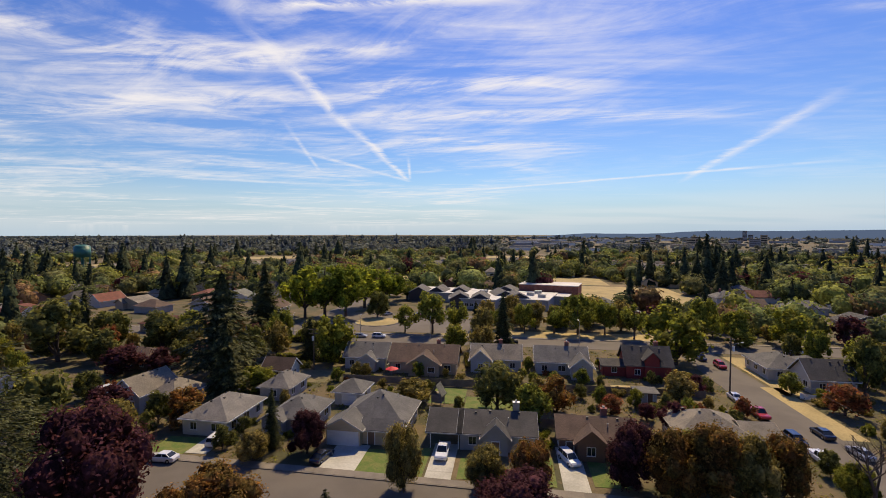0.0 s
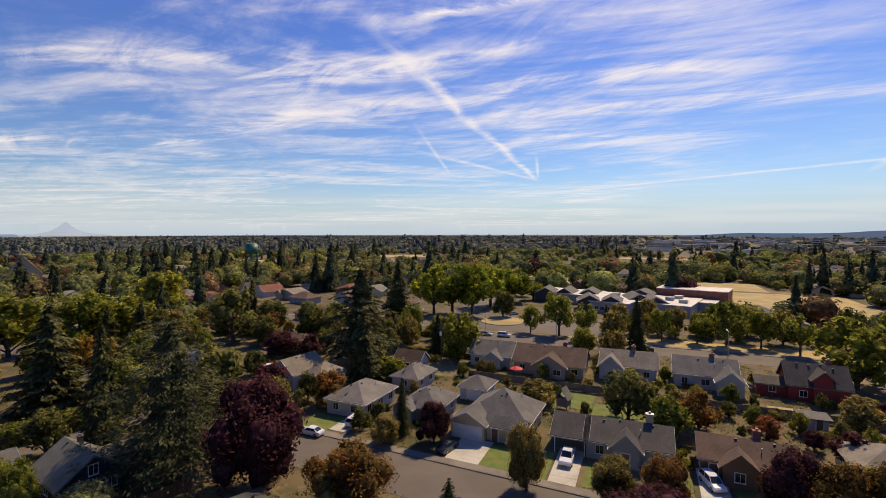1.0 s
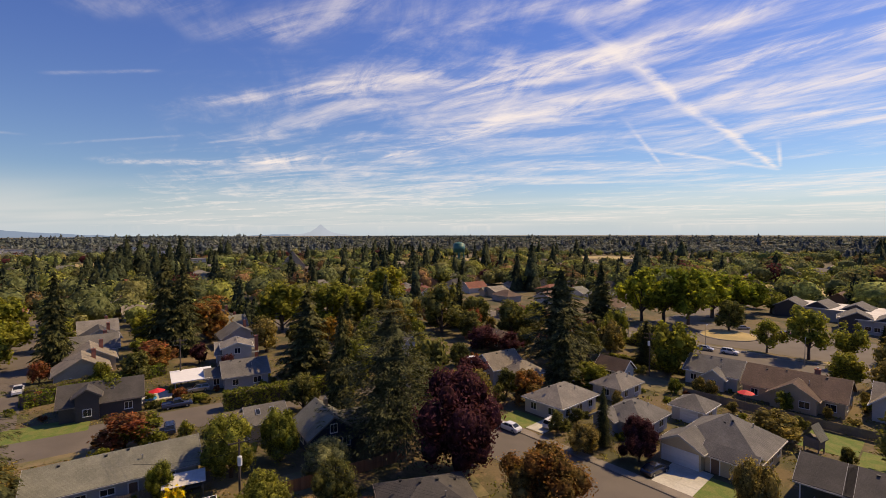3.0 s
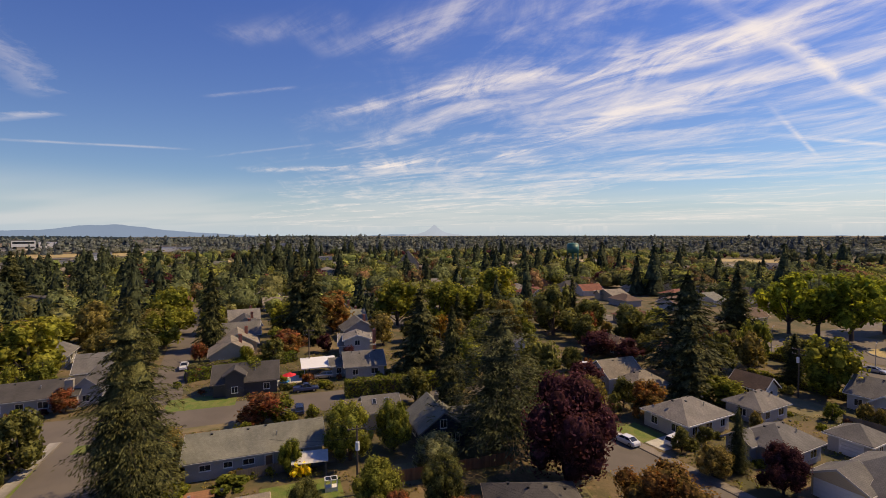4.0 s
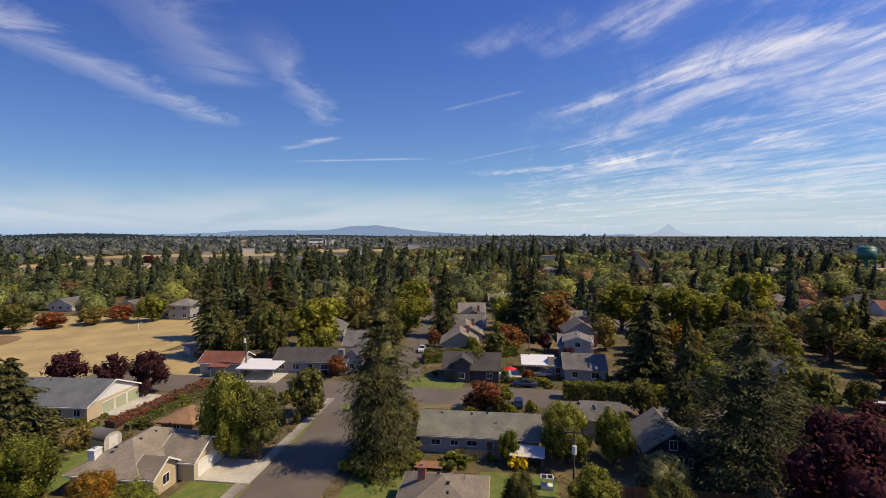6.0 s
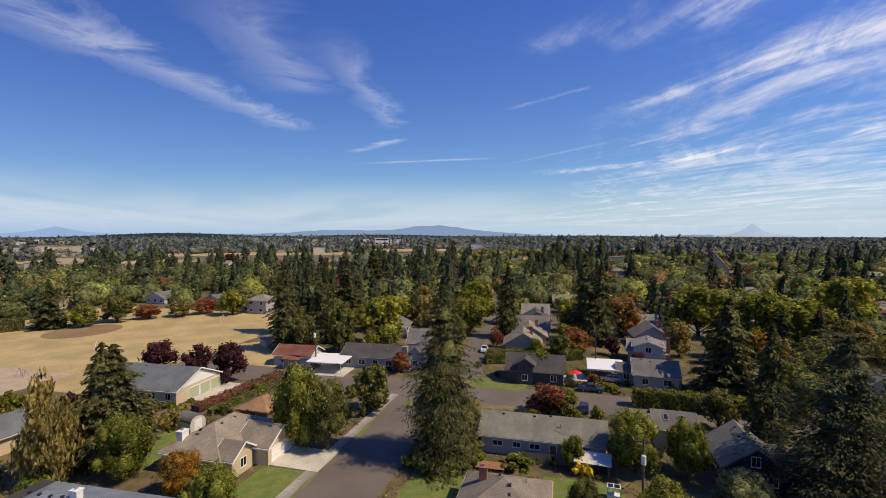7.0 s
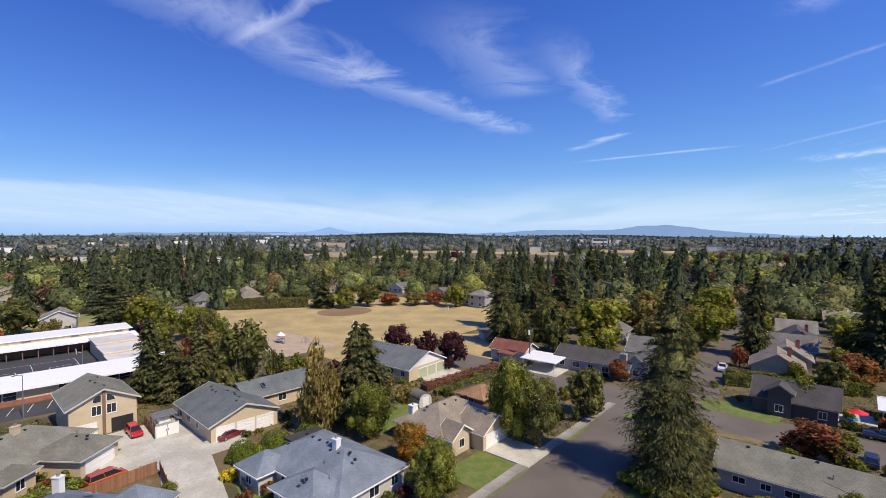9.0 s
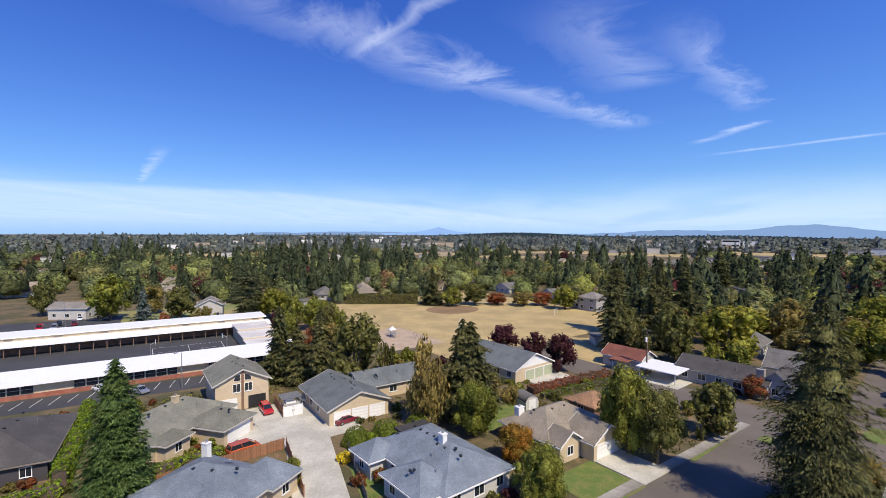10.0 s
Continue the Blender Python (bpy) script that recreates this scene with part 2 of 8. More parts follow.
def siding(name, base, board=0.18):
    """Painted lap boards: the shadow under each lap drawn into the colour, faint streaks."""
    m = bpy.data.materials.new(name)
    m.use_nodes = True
    n = Nodes(m.node_tree)
    at = n.put("ShaderNodeTexCoord").outputs["Object"]
    split = n.put("ShaderNodeSeparateXYZ")
    n.link(at, split.inputs[0])
    lap = n.math("FRACT", n.math("DIVIDE", split.outputs[2], board))
    line = n.math("SUBTRACT", 1.0, n.ramp(lap, 0.0, 0.14))
    streak = n.noise(at, 0.8, 4.0)
    colour = n.mix(n.math("MULTIPLY", line, 0.45), base, tuple(c * 0.45 for c in base))
    colour = n.mix(1.0, colour, n.mix(streak, (0.82,) * 3, (1.12,) * 3), "MULTIPLY")
    shade = n.put("ShaderNodeBsdfPrincipled")
    n.link(colour, shade.inputs["Base Color"])
    shade.inputs["Roughness"].default_value = 0.65
    relief = n.put("ShaderNodeBump")
    relief.inputs["Strength"].default_value, relief.inputs["Distance"].default_value = 0.5, 0.02
    n.link(lap, relief.inputs["Height"])
    n.link(relief.outputs[0], shade.inputs["Normal"])
    out = n.put("ShaderNodeOutputMaterial")
    n.link(shade.outputs[0], out.inputs[0])
    return m


def foliage(name, base, second, glow=0.25, spread=0.5, grain=0.35):
    """Leaves: each leaf and each tree a little different, some light coming through."""
    m = bpy.data.materials.new(name)
    m.use_nodes = True
    n = Nodes(m.node_tree)
    leaf = n.put("ShaderNodeNewGeometry").outputs["Random Per Island"]
    tree = n.put("ShaderNodeObjectInfo").outputs["Random"]
    place = n.put("ShaderNodeTexCoord").outputs["Object"]
    patch = n.noise(place, grain, 3.0)
    colour = n.mix(n.ramp(patch, 0.38, 0.62), base, second)
    colour = n.mix(1.0, colour, n.mix(leaf, (1 - spread,) * 3, (1 + spread,) * 3), "MULTIPLY")
    colour = n.mix(1.0, colour, n.mix(tree, (0.82, 0.85, 0.8), (1.18, 1.12, 1.1)), "MULTIPLY")
    tuft = n.noise(place, grain * 5, 4.0, 0.7)
    colour = n.mix(1.0, colour, n.mix(n.ramp(tuft, 0.36, 0.66), (0.72, 0.69, 0.6), (2.0, 1.9, 1.75)), "MULTIPLY")
    solid, thin, both = n.put("ShaderNodeBsdfPrincipled"), n.put("ShaderNodeBsdfTranslucent"), n.put("ShaderNodeMixShader")
    n.link(colour, solid.inputs["Base Color"])
    solid.inputs["Roughness"].default_value = 0.85
    solid.inputs["Specular IOR Level"].default_value = 0.08
    n.link(n.mix(1.0, colour, (1.45, 1.38, 1.05), "MULTIPLY"), thin.inputs[0])
    relief = n.put("ShaderNodeBump")
    relief.inputs["Strength"].default_value, relief.inputs["Distance"].default_value = 0.9, 0.12 / grain
    n.link(tuft, relief.inputs["Height"])
    n.link(relief.outputs[0], solid.inputs["Normal"])
    both.inputs[0].default_value = glow + 0.2
    n.link(solid.outputs[0], both.inputs[1])
    n.link(thin.outputs[0], both.inputs[2])
    out = n.put("ShaderNodeOutputMaterial")
    n.link(both.outputs[0], out.inputs[0])
    return m


def pane_glass(name, base=(0.02, 0.025, 0.03)):
    m = bpy.data.materials.new(name)
    m.use_nodes = True
    shade = m.node_tree.nodes["Principled BSDF"]
    shade.inputs["Base Color"].default_value = (*base, 1)
    shade.inputs["Roughness"].default_value = 0.06
    return m


def paint(name, base, rough=0.3, metal=0.0, coat=0.0):
    """Smooth enamel, plastic or metal with faint unevenness."""
    m = bpy.data.materials.new(name)
    m.use_nodes = True
    n = Nodes(m.node_tree)
    at = n.put("ShaderNodeTexCoord").outputs["Object"]
    dust = n.noise(at, 1.7, 4.0)
    shade = n.put("ShaderNodeBsdfPrincipled")
    n.link(n.mix(dust, tuple(c * 0.9 for c in base), tuple(min(c * 1.08, 0.95) for c in base)), shade.inputs["Base Color"])
    shade.inputs["Roughness"].default_value, shade.inputs["Metallic"].default_value, shade.inputs["Coat Weight"].default_value = rough, metal, coat
    out = n.put("ShaderNodeOutputMaterial")
    n.link(shade.outputs[0], out.inputs[0])
    return m


def ground_material():
    """Dry yards: tan grass, green patches and dark litter, with broad drifts of each."""
    m = bpy.data.materials.new("yard_ground")
    m.use_nodes = True
    n = Nodes(m.node_tree)
    at = n.put("ShaderNodeTexCoord").outputs["Object"]
    drift, patch, grain = n.noise(at, 0.025, 4.0), n.noise(at, 0.12, 5.0, 0.6), n.noise(at, 2.2, 4.0, 0.7)
    colour = n.mix(n.ramp(patch, 0.4, 0.6), (0.075, 0.07, 0.026), (0.15, 0.108, 0.052))
    bare = n.noise(at, 0.3, 5.0, 0.65)
    colour = n.mix(n.ramp(bare, 0.55, 0.7), colour, (0.21, 0.14, 0.078))
    colour = n.mix(n.ramp(drift, 0.54, 0.7), colour, (0.26, 0.18, 0.092))
    colour = n.mix(1.0, colour, n.mix(grain, (0.55,) * 3, (1.45,) * 3), "MULTIPLY")
    shade = n.put("ShaderNodeBsdfPrincipled")
    n.link(colour, shade.inputs["Base Color"])
    shade.inputs["Roughness"].default_value = 0.95
    relief = n.put("ShaderNodeBump")
    relief.inputs["Strength"].default_value, relief.inputs["Distance"].default_value = 0.6, 0.1
    n.link(grain, relief.inputs["Height"])
    n.link(relief.outputs[0], shade.inputs["Normal"])
    out = n.put("ShaderNodeOutputMaterial")
    n.link(shade.outputs[0], out.inputs[0])
    return m


M = {
    "ground": ground_material(),
    "asphalt": material("asphalt", (0.118, 0.099, 0.08), (0.147, 0.124, 0.10), 1.2, 60, 0.9, 0.2, vary=0.1),
    "asphalt_new": material("fresh_asphalt", (0.045, 0.046, 0.05), (0.06, 0.06, 0.062), 1.2, 60, 0.85, 0.2),
    "concrete": material("concrete", (0.34, 0.315, 0.27), (0.24, 0.22, 0.185), 2.5, 50, 0.9, 0.2, each=0.12),
    "dry_grass": material("dry_grass", (0.46, 0.345, 0.15), (0.34, 0.262, 0.115), 0.9, 18, 0.95, 0.6, vary=0.2),
    "dull_grass": material("dull_grass", (0.22, 0.165, 0.085), (0.14, 0.125, 0.055), 3, 25, 0.95, 0.6, vary=0.2),
    "play_sand": material("play_sand", (0.44, 0.34, 0.235), (0.37, 0.28, 0.19), 3, 30, 0.95, 0.3),
    "park_grass": material("park_grass", (0.16, 0.19, 0.05), (0.30, 0.25, 0.10), 0.6, 25, 0.95, 0.5, vary=0.2),
    "dirt": material("infield_dirt", (0.20, 0.13, 0.062), (0.25, 0.16, 0.08), 0.8, 30, 0.95, 0.3),
    "lawn": material("green_lawn", (0.095, 0.150, 0.024), (0.165, 0.175, 0.045), 6, 45, 0.95, 0.6, vary=0.3),
    "bark": material("bark", (0.11, 0.08, 0.06), (0.07, 0.05, 0.04), 12, 90, 0.95, 0.8),
    "wood_fence": material("cedar_fence", (0.30, 0.145, 0.07), (0.22, 0.11, 0.06), 6, 60, 0.8, 0.3, each=0.2),
    "grey_wood": material("weathered_wood", (0.20, 0.165, 0.135), (0.14, 0.12, 0.10), 6, 60, 0.85, 0.3, each=0.15),
    "pole_wood": material("pole_wood", (0.13, 0.095, 0.07), (0.09, 0.07, 0.05), 10, 80, 0.9, 0.4),
    "brick": material("red_brick", (0.26, 0.09, 0.06), (0.33, 0.13, 0.09), 8, 60, 0.9, 0.4),
    "white_trim": paint("white_trim", (0.74, 0.73, 0.70), 0.5),
    "sage": paint("sage_green_paint", (0.36, 0.39, 0.26), 0.5),
    "pale_trim": paint("pale_trim", (0.5, 0.47, 0.42), 0.55),
    "white_metal": paint("white_metal_roof", (0.80, 0.80, 0.78), 0.45),
    "cream": siding("cream_siding", (0.56, 0.45, 0.30), 0.22),
    "white_wall": siding("white_siding", (0.52, 0.50, 0.46)),
    "grey_wall": siding("grey_siding", (0.36, 0.36, 0.36)),
    "blue_wall": siding("pale_blue_siding", (0.36, 0.39, 0.42)),
    "tan_wall": siding("tan_siding", (0.45, 0.36, 0.25)),
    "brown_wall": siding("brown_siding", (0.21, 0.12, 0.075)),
    "red_wall": siding("red_siding", (0.27, 0.035, 0.03)),
    "navy_wall": siding("navy_siding", (0.022, 0.026, 0.042)),
    "dark_wall": siding("dark_siding", (0.06, 0.055, 0.06)),
    "yellow_wall": siding("pale_yellow_siding", (0.62, 0.56, 0.42)),
    "grey_roof": shingles("grey_shingles", (0.152, 0.144, 0.132)),
    "dark_roof": shingles("charcoal_shingles", (0.077, 0.071, 0.066)),
    "blue_roof": shingles("blue_grey_shingles", (0.190, 0.224, 0.263)),
    "tan_roof": shingles("tan_shingles", (0.262, 0.224, 0.172)),
    "brown_roof": shingles("brown_shingles", (0.135, 0.085, 0.06)),
    "red_roof": shingles("rust_shingles", (0.235, 0.085, 0.055)),
    "pale_roof": shingles("pale_grey_shingles", (0.225, 0.206, 0.182)),
    "moss_roof": shingles("weathered_shingles", (0.190, 0.188, 0.150)),
    "slate_roof": shingles("slate_green_shingles", (0.136, 0.151, 0.153)),
    "copper_roof": shingles("copper_brown_shingles", (0.33, 0.19, 0.10)),
    "membrane": material("roof_membrane", (0.64, 0.61, 0.56), (0.54, 0.51, 0.47), 2, 20, 0.7, 0.1),
    "glass": pane_glass("window_glass"),
    "black": paint("black_plastic", (0.02, 0.02, 0.02), 0.5),
    "rubber": paint("tyre_rubber", (0.018, 0.018, 0.018), 0.85),
    "steel": paint("galvanised_steel", (0.42, 0.43, 0.44), 0.4, 0.7),
    "green_steel": paint("green_tank_paint", (0.03, 0.15, 0.115), 0.45),
    "pool_blue": paint("pool_vinyl", (0.05, 0.28, 0.55), 0.3),
    "red_fabric": paint("red_canopy", (0.65, 0.02, 0.03), 0.7),
    "car_white": paint("white_car_paint", (0.75, 0.76, 0.78), 0.25, 0, 0.6),
    "car_red": paint("red_car_paint", (0.42, 0.015, 0.02), 0.25, 0, 0.6),
    "car_maroon": paint("maroon_car_paint", (0.16, 0.015, 0.025), 0.25, 0, 0.6),
    "car_orange": paint("copper_car_paint", (0.5, 0.11, 0.03), 0.25, 0.2, 0.6),
    "car_black": paint("black_car_paint", (0.02, 0.022, 0.03), 0.2, 0, 0.7),
    "car_blue": paint("dark_blue_car_paint", (0.03, 0.05, 0.12), 0.25, 0, 0.6),
    "car_silver": paint("silver_car_paint", (0.45, 0.46, 0.48), 0.3, 0.6, 0.5),
    "leaf_green": foliage("green_leaves", (0.130, 0.155, 0.035), (0.194, 0.209, 0.047)),
    "leaf_dark": foliage("dark_green_leaves", (0.099, 0.110, 0.041), (0.144, 0.148, 0.054)),
    "leaf_lime": foliage("yellow_green_leaves", (0.145, 0.165, 0.032), (0.195, 0.2, 0.044), 0.3),
    "leaf_olive": foliage("olive_leaves", (0.165, 0.147, 0.055), (0.222, 0.188, 0.071)),
    "leaf_grey": foliage("grey_green_leaves", (0.17, 0.19, 0.10), (0.23, 0.245, 0.13), 0.2),
    "leaf_orange": foliage("turning_leaves", (0.21, 0.105, 0.04), (0.155, 0.115, 0.042), 0.3),
    "leaf_gold": foliage("golden_leaves", (0.30, 0.165, 0.035), (0.19, 0.145, 0.035), 0.3),
    "leaf_rust": foliage("rust_leaves", (0.237, 0.084, 0.045), (0.154, 0.091, 0.045), 0.25),
    "leaf_purple": foliage("purple_leaves", (0.062, 0.026, 0.034), (0.085, 0.034, 0.046), 0.25),
    "needles": foliage("fir_needles", (0.054, 0.061, 0.029), (0.086, 0.090, 0.037), 0.0),
    "hedge_bright": foliage("bright_hedge_leaves", (0.144, 0.218, 0.023), (0.190, 0.259, 0.034), 0.2, 0.3, 0.8),
    "hedge_green": foliage("clipped_hedge_leaves", (0.090, 0.126, 0.022), (0.120, 0.156, 0.031), 0.15, 0.3, 0.8),
    "needles_cedar": foliage("cedar_needles", (0.050, 0.060, 0.033), (0.080, 0.090, 0.045), 0.05),
    "needles_blue": foliage("blue_needles", (0.07, 0.10, 0.10), (0.10, 0.13, 0.13), 0.1),
    "needles_bright": foliage("bright_needles", (0.062, 0.106, 0.037), (0.094, 0.144, 0.050), 0.15),
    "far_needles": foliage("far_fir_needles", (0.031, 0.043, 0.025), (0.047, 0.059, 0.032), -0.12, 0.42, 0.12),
    # far dark to rust leaves: extra blue put into the colour for haze
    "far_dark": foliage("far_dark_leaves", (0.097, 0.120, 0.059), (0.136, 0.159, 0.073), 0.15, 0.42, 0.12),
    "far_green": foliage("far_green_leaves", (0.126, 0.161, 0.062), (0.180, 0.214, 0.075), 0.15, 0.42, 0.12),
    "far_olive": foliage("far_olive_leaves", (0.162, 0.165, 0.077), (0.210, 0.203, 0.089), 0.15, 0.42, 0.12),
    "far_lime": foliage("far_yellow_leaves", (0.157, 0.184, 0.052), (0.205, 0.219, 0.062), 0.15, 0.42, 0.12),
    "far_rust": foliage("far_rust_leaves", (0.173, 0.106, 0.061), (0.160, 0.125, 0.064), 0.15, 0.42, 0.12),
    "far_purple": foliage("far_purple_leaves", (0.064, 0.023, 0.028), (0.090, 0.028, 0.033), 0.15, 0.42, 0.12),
    # farthest leaves: bluer, paler copies with the haze painted in
    "hazed_needles": foliage("hazed_far_needles", (0.056, 0.074, 0.082), (0.074, 0.092, 0.096), -0.18, 0.15, 0.02),
    "hazed_leaves": foliage("hazed_far_leaves", (0.1, 0.122, 0.115), (0.13, 0.146, 0.128), 0.0, 0.15, 0.02),
    "old_concrete": material("old_concrete", (0.235, 0.20, 0.16), (0.17, 0.145, 0.115), 2.5, 50, 0.9, 0.2, each=0.08, laid=True),
    "leaf_bright": foliage("bright_green_leaves", (0.14, 0.18, 0.03), (0.205, 0.235, 0.038), 0.3),
    "drive_concrete": material("drive_concrete", (0.53, 0.505, 0.43), (0.40, 0.38, 0.315), 2.2, 30, 0.9, 0.2, vary=0.16, each=0.015, laid=True),
    "yellow_leaf": foliage("yellow_shrub_leaves", (0.56, 0.52, 0.06), (0.48, 0.42, 0.05), 0.3),
}


# ---- makers ----
def part(name, mesh, parent=None, label="", at=None):
    ob = new(name, mesh)
    if parent is not None:
        ob.parent = parent
    if at is not None:
        ob.matrix_basis = at
    return tagged(ob, label) if label else ob


def thing(name, label, category, at, group="", kind=""):
    ob = new(name)
    ob.empty_display_size = 0.3
    ob.matrix_basis = at
    return tagged(ob, label, category, group, kind)


class Shape:
    """Gathers boxes, prisms and tubes into one mesh."""

    def __init__(self):
        self.verts, self.faces, self.uvs, self.known = [], [], [], {}

    def face(self, points, uv=None):
        ring = []
        for p in points:
            key = (round(p[0], 4), round(p[1], 4), round(p[2], 4))
            if key not in self.known:
                self.known[key] = len(self.verts)
                self.verts.append(key)
            ring.append(self.known[key])
        if len(set(ring)) < len(ring):
            return
        self.faces.append(tuple(ring))
        self.uvs += uv or [(0, 0)] * len(points)

    def box(self, x0, y0, z0, x1, y1, z1):
        a, b, c, d = (x0, y0), (x1, y0), (x1, y1), (x0, y1)
        self.prism([a, b, c, d], z0, z1)

    def prism(self, ring, z0, z1, top=1.0):
        """An upright prism on a ring of corners, anticlockwise from above; top: the upper ring's scale about its middle."""
        mx, my = sum(p[0] for p in ring) / len(ring), sum(p[1] for p in ring) / len(ring)
        low = [(x, y, z0) for x, y in ring]
        high = [(mx + (x - mx) * top, my + (y - my) * top, z1) for x, y in ring]
        self.face(low[::-1])
        self.face(high)
        for i in range(len(ring)):
            j = (i + 1) % len(ring)
            self.face([low[i], low[j], high[j], high[i]])

    def slab(self, points, depth):
        """A sloping slab under a flat polygon; its upper side carries lengths along and up the slope."""
        p = [Vector(q) for q in points]
        along = (p[1] - p[0]).normalized()
        across = (p[1] - p[0]).cross(p[-1] - p[0]).normalized().cross(along)
        uv = [((q - p[0]).dot(along), (q - p[0]).dot(across)) for q in p]
        self.face(p, uv)
        low = [q - Vector((0, 0, depth)) for q in p]
        self.face(low[::-1])
        for i in range(len(p)):
            j = (i + 1) % len(p)
            self.face([low[i], low[j], p[j], p[i]], [uv[i], uv[j], uv[j], uv[i]])

    def tube(self, a, b, ra, rb, sides=7):
        a, b = Vector(a), Vector(b)
        way = (b - a).normalized()
        side = way.orthogonal().normalized()
        up = way.cross(side)
        rings = []
        for p, r in ((a, ra), (b, rb)):
            rings.append([p + (side * math.cos(t) + up * math.sin(t)) * r for t in (2 * math.pi * i / sides for i in range(sides))])
        for i in range(sides):
            j = (i + 1) % sides
            self.face([rings[0][i], rings[0][j], rings[1][j], rings[1][i]])
        self.face(rings[0][::-1])
        self.face(rings[1])

    def dome(self, x, y, z, r, high, sides=12, steps=4):
        last = [(x + r * math.cos(2 * math.pi * i / sides), y + r * math.sin(2 * math.pi * i / sides), z) for i in range(sides)]
        for k in range(1, steps + 1):
            a = math.pi / 2 * k / steps
            ring = [(x + r * math.cos(a) * math.cos(2 * math.pi * i / sides), y + r * math.cos(a) * math.sin(2 * math.pi * i / sides), z + high * math.sin(a)) for i in range(sides)]
            for i in range(sides):
                j = (i + 1) % sides
                self.face([last[i], last[j], ring[j], ring[i]])
            last = ring

    def mesh(self, name, surface, smooth=False):
        me = bpy.data.meshes.new(name)
        me.from_pydata(self.verts, [], self.faces)
        layer = me.uv_layers.new(name="lengths")
        layer.data.foreach_set("uv", np.array(self.uvs, dtype=np.float32).ravel())
        me.materials.append(surface)
        if smooth:
            me.polygons.foreach_set("use_smooth", [True] * len(me.polygons))
        return me


KEPT = {}
TAKEN = []  # ground that is built on: middle, turn, half sizes


def take(x, y, turn, w, d):
    TAKEN.append((x, y, math.cos(radians(turn)), math.sin(radians(turn)), w / 2, d / 2))


def free(x, y, room):
    for cx, cy, c, s, w, d in TAKEN:
        a, b = (x - cx) * c + (y - cy) * s, (y - cy) * c - (x - cx) * s
        if abs(a) < w + room and abs(b) < d + room:
            return False
    return True


def kept(key, make):
    """A mesh that alike things share."""
    if key not in KEPT:
        KEPT[key] = make()
    return KEPT[key]


def boxes(name, surface, *given):
    s = Shape()
    for b in given:
        s.box(*b)
    return s.mesh(name, surface)


# ---- trees ----
def leaves(centres, normals, size, seed, stretch=1.6, jitter=0.6, along=None):
    """Leaf sprays: one small bent quad at each place, roughly facing its normal; along: the way that each one points."""
    rng = np.random.default_rng(seed)
    k = len(centres)
    nrm = normals + rng.normal(0, jitter, (k, 3))
    nrm /= np.linalg.norm(nrm, axis=1)[:, None] + 1e-9
    a = np.cross(nrm, rng.normal(0, 1, (k, 3))) if along is None else along + rng.normal(0, 0.25, (k, 3))
    a /= np.linalg.norm(a, axis=1)[:, None] + 1e-9
    b = np.cross(nrm, a)
    b /= np.linalg.norm(b, axis=1)[:, None] + 1e-9
    s = (size * rng.uniform(0.6, 1.3, k))[:, None]
    l = s * stretch
    verts = np.stack([centres - a * l * 0.5, centres - b * s * 0.45 + nrm * s * 0.1, centres + a * l * 0.5, centres + b * s * 0.45 + nrm * s * 0.1], 1).reshape(-1, 3)
    return verts


def quads_mesh(name, verts, surface):
    me = bpy.data.meshes.new(name)
    k = len(verts) // 4
    me.vertices.add(4 * k)
    me.vertices.foreach_set("co", verts.astype(np.float32).ravel())
    me.loops.add(4 * k)
    me.loops.foreach_set("vertex_index", np.arange(4 * k, dtype=np.int32))
    me.polygons.add(k)
    me.polygons.foreach_set("loop_start", np.arange(0, 4 * k, 4, dtype=np.int32))
    me.polygons.foreach_set("loop_total", np.full(k, 4, dtype=np.int32))
    me.update(calc_edges=True)
    me.materials.append(surface)
    return me


def ball(rough, seed, level=1):
    """A lumpy closed ball of about unit radius: corners and triangles."""
    rng = np.random.default_rng(seed)
    g = (1 + math.sqrt(5)) / 2
    v = [(-1, g, 0), (1, g, 0), (-1, -g, 0), (1, -g, 0), (0, -1, g), (0, 1, g), (0, -1, -g), (0, 1, -g), (g, 0, -1), (g, 0, 1), (-g, 0, -1), (-g, 0, 1)]
    f = [(0, 11, 5), (0, 5, 1), (0, 1, 7), (0, 7, 10), (0, 10, 11), (1, 5, 9), (5, 11, 4), (11, 10, 2), (10, 7, 6), (7, 1, 8), (3, 9, 4), (3, 4, 2), (3, 2, 6), (3, 6, 8), (3, 8, 9), (4, 9, 5), (2, 4, 11), (6, 2, 10), (8, 6, 7), (9, 8, 1)]
    v = [Vector(p).normalized() for p in v]
    for _ in range(level):
        mids, out = {}, []
        for a, b, c in f:
            m = []
            for i, j in ((a, b), (b, c), (c, a)):
                key = (min(i, j), max(i, j))
                if key not in mids:
                    mids[key] = len(v)
                    v.append(((v[i] + v[j]) / 2).normalized())
                m.append(mids[key])
            out += [(a, m[0], m[2]), (b, m[1], m[0]), (c, m[2], m[1]), tuple(m)]
        f = out
    pts = np.array([tuple(p) for p in v])
    return pts * rng.uniform(1 - rough, 1 + rough, (len(pts), 1)), np.array(f)


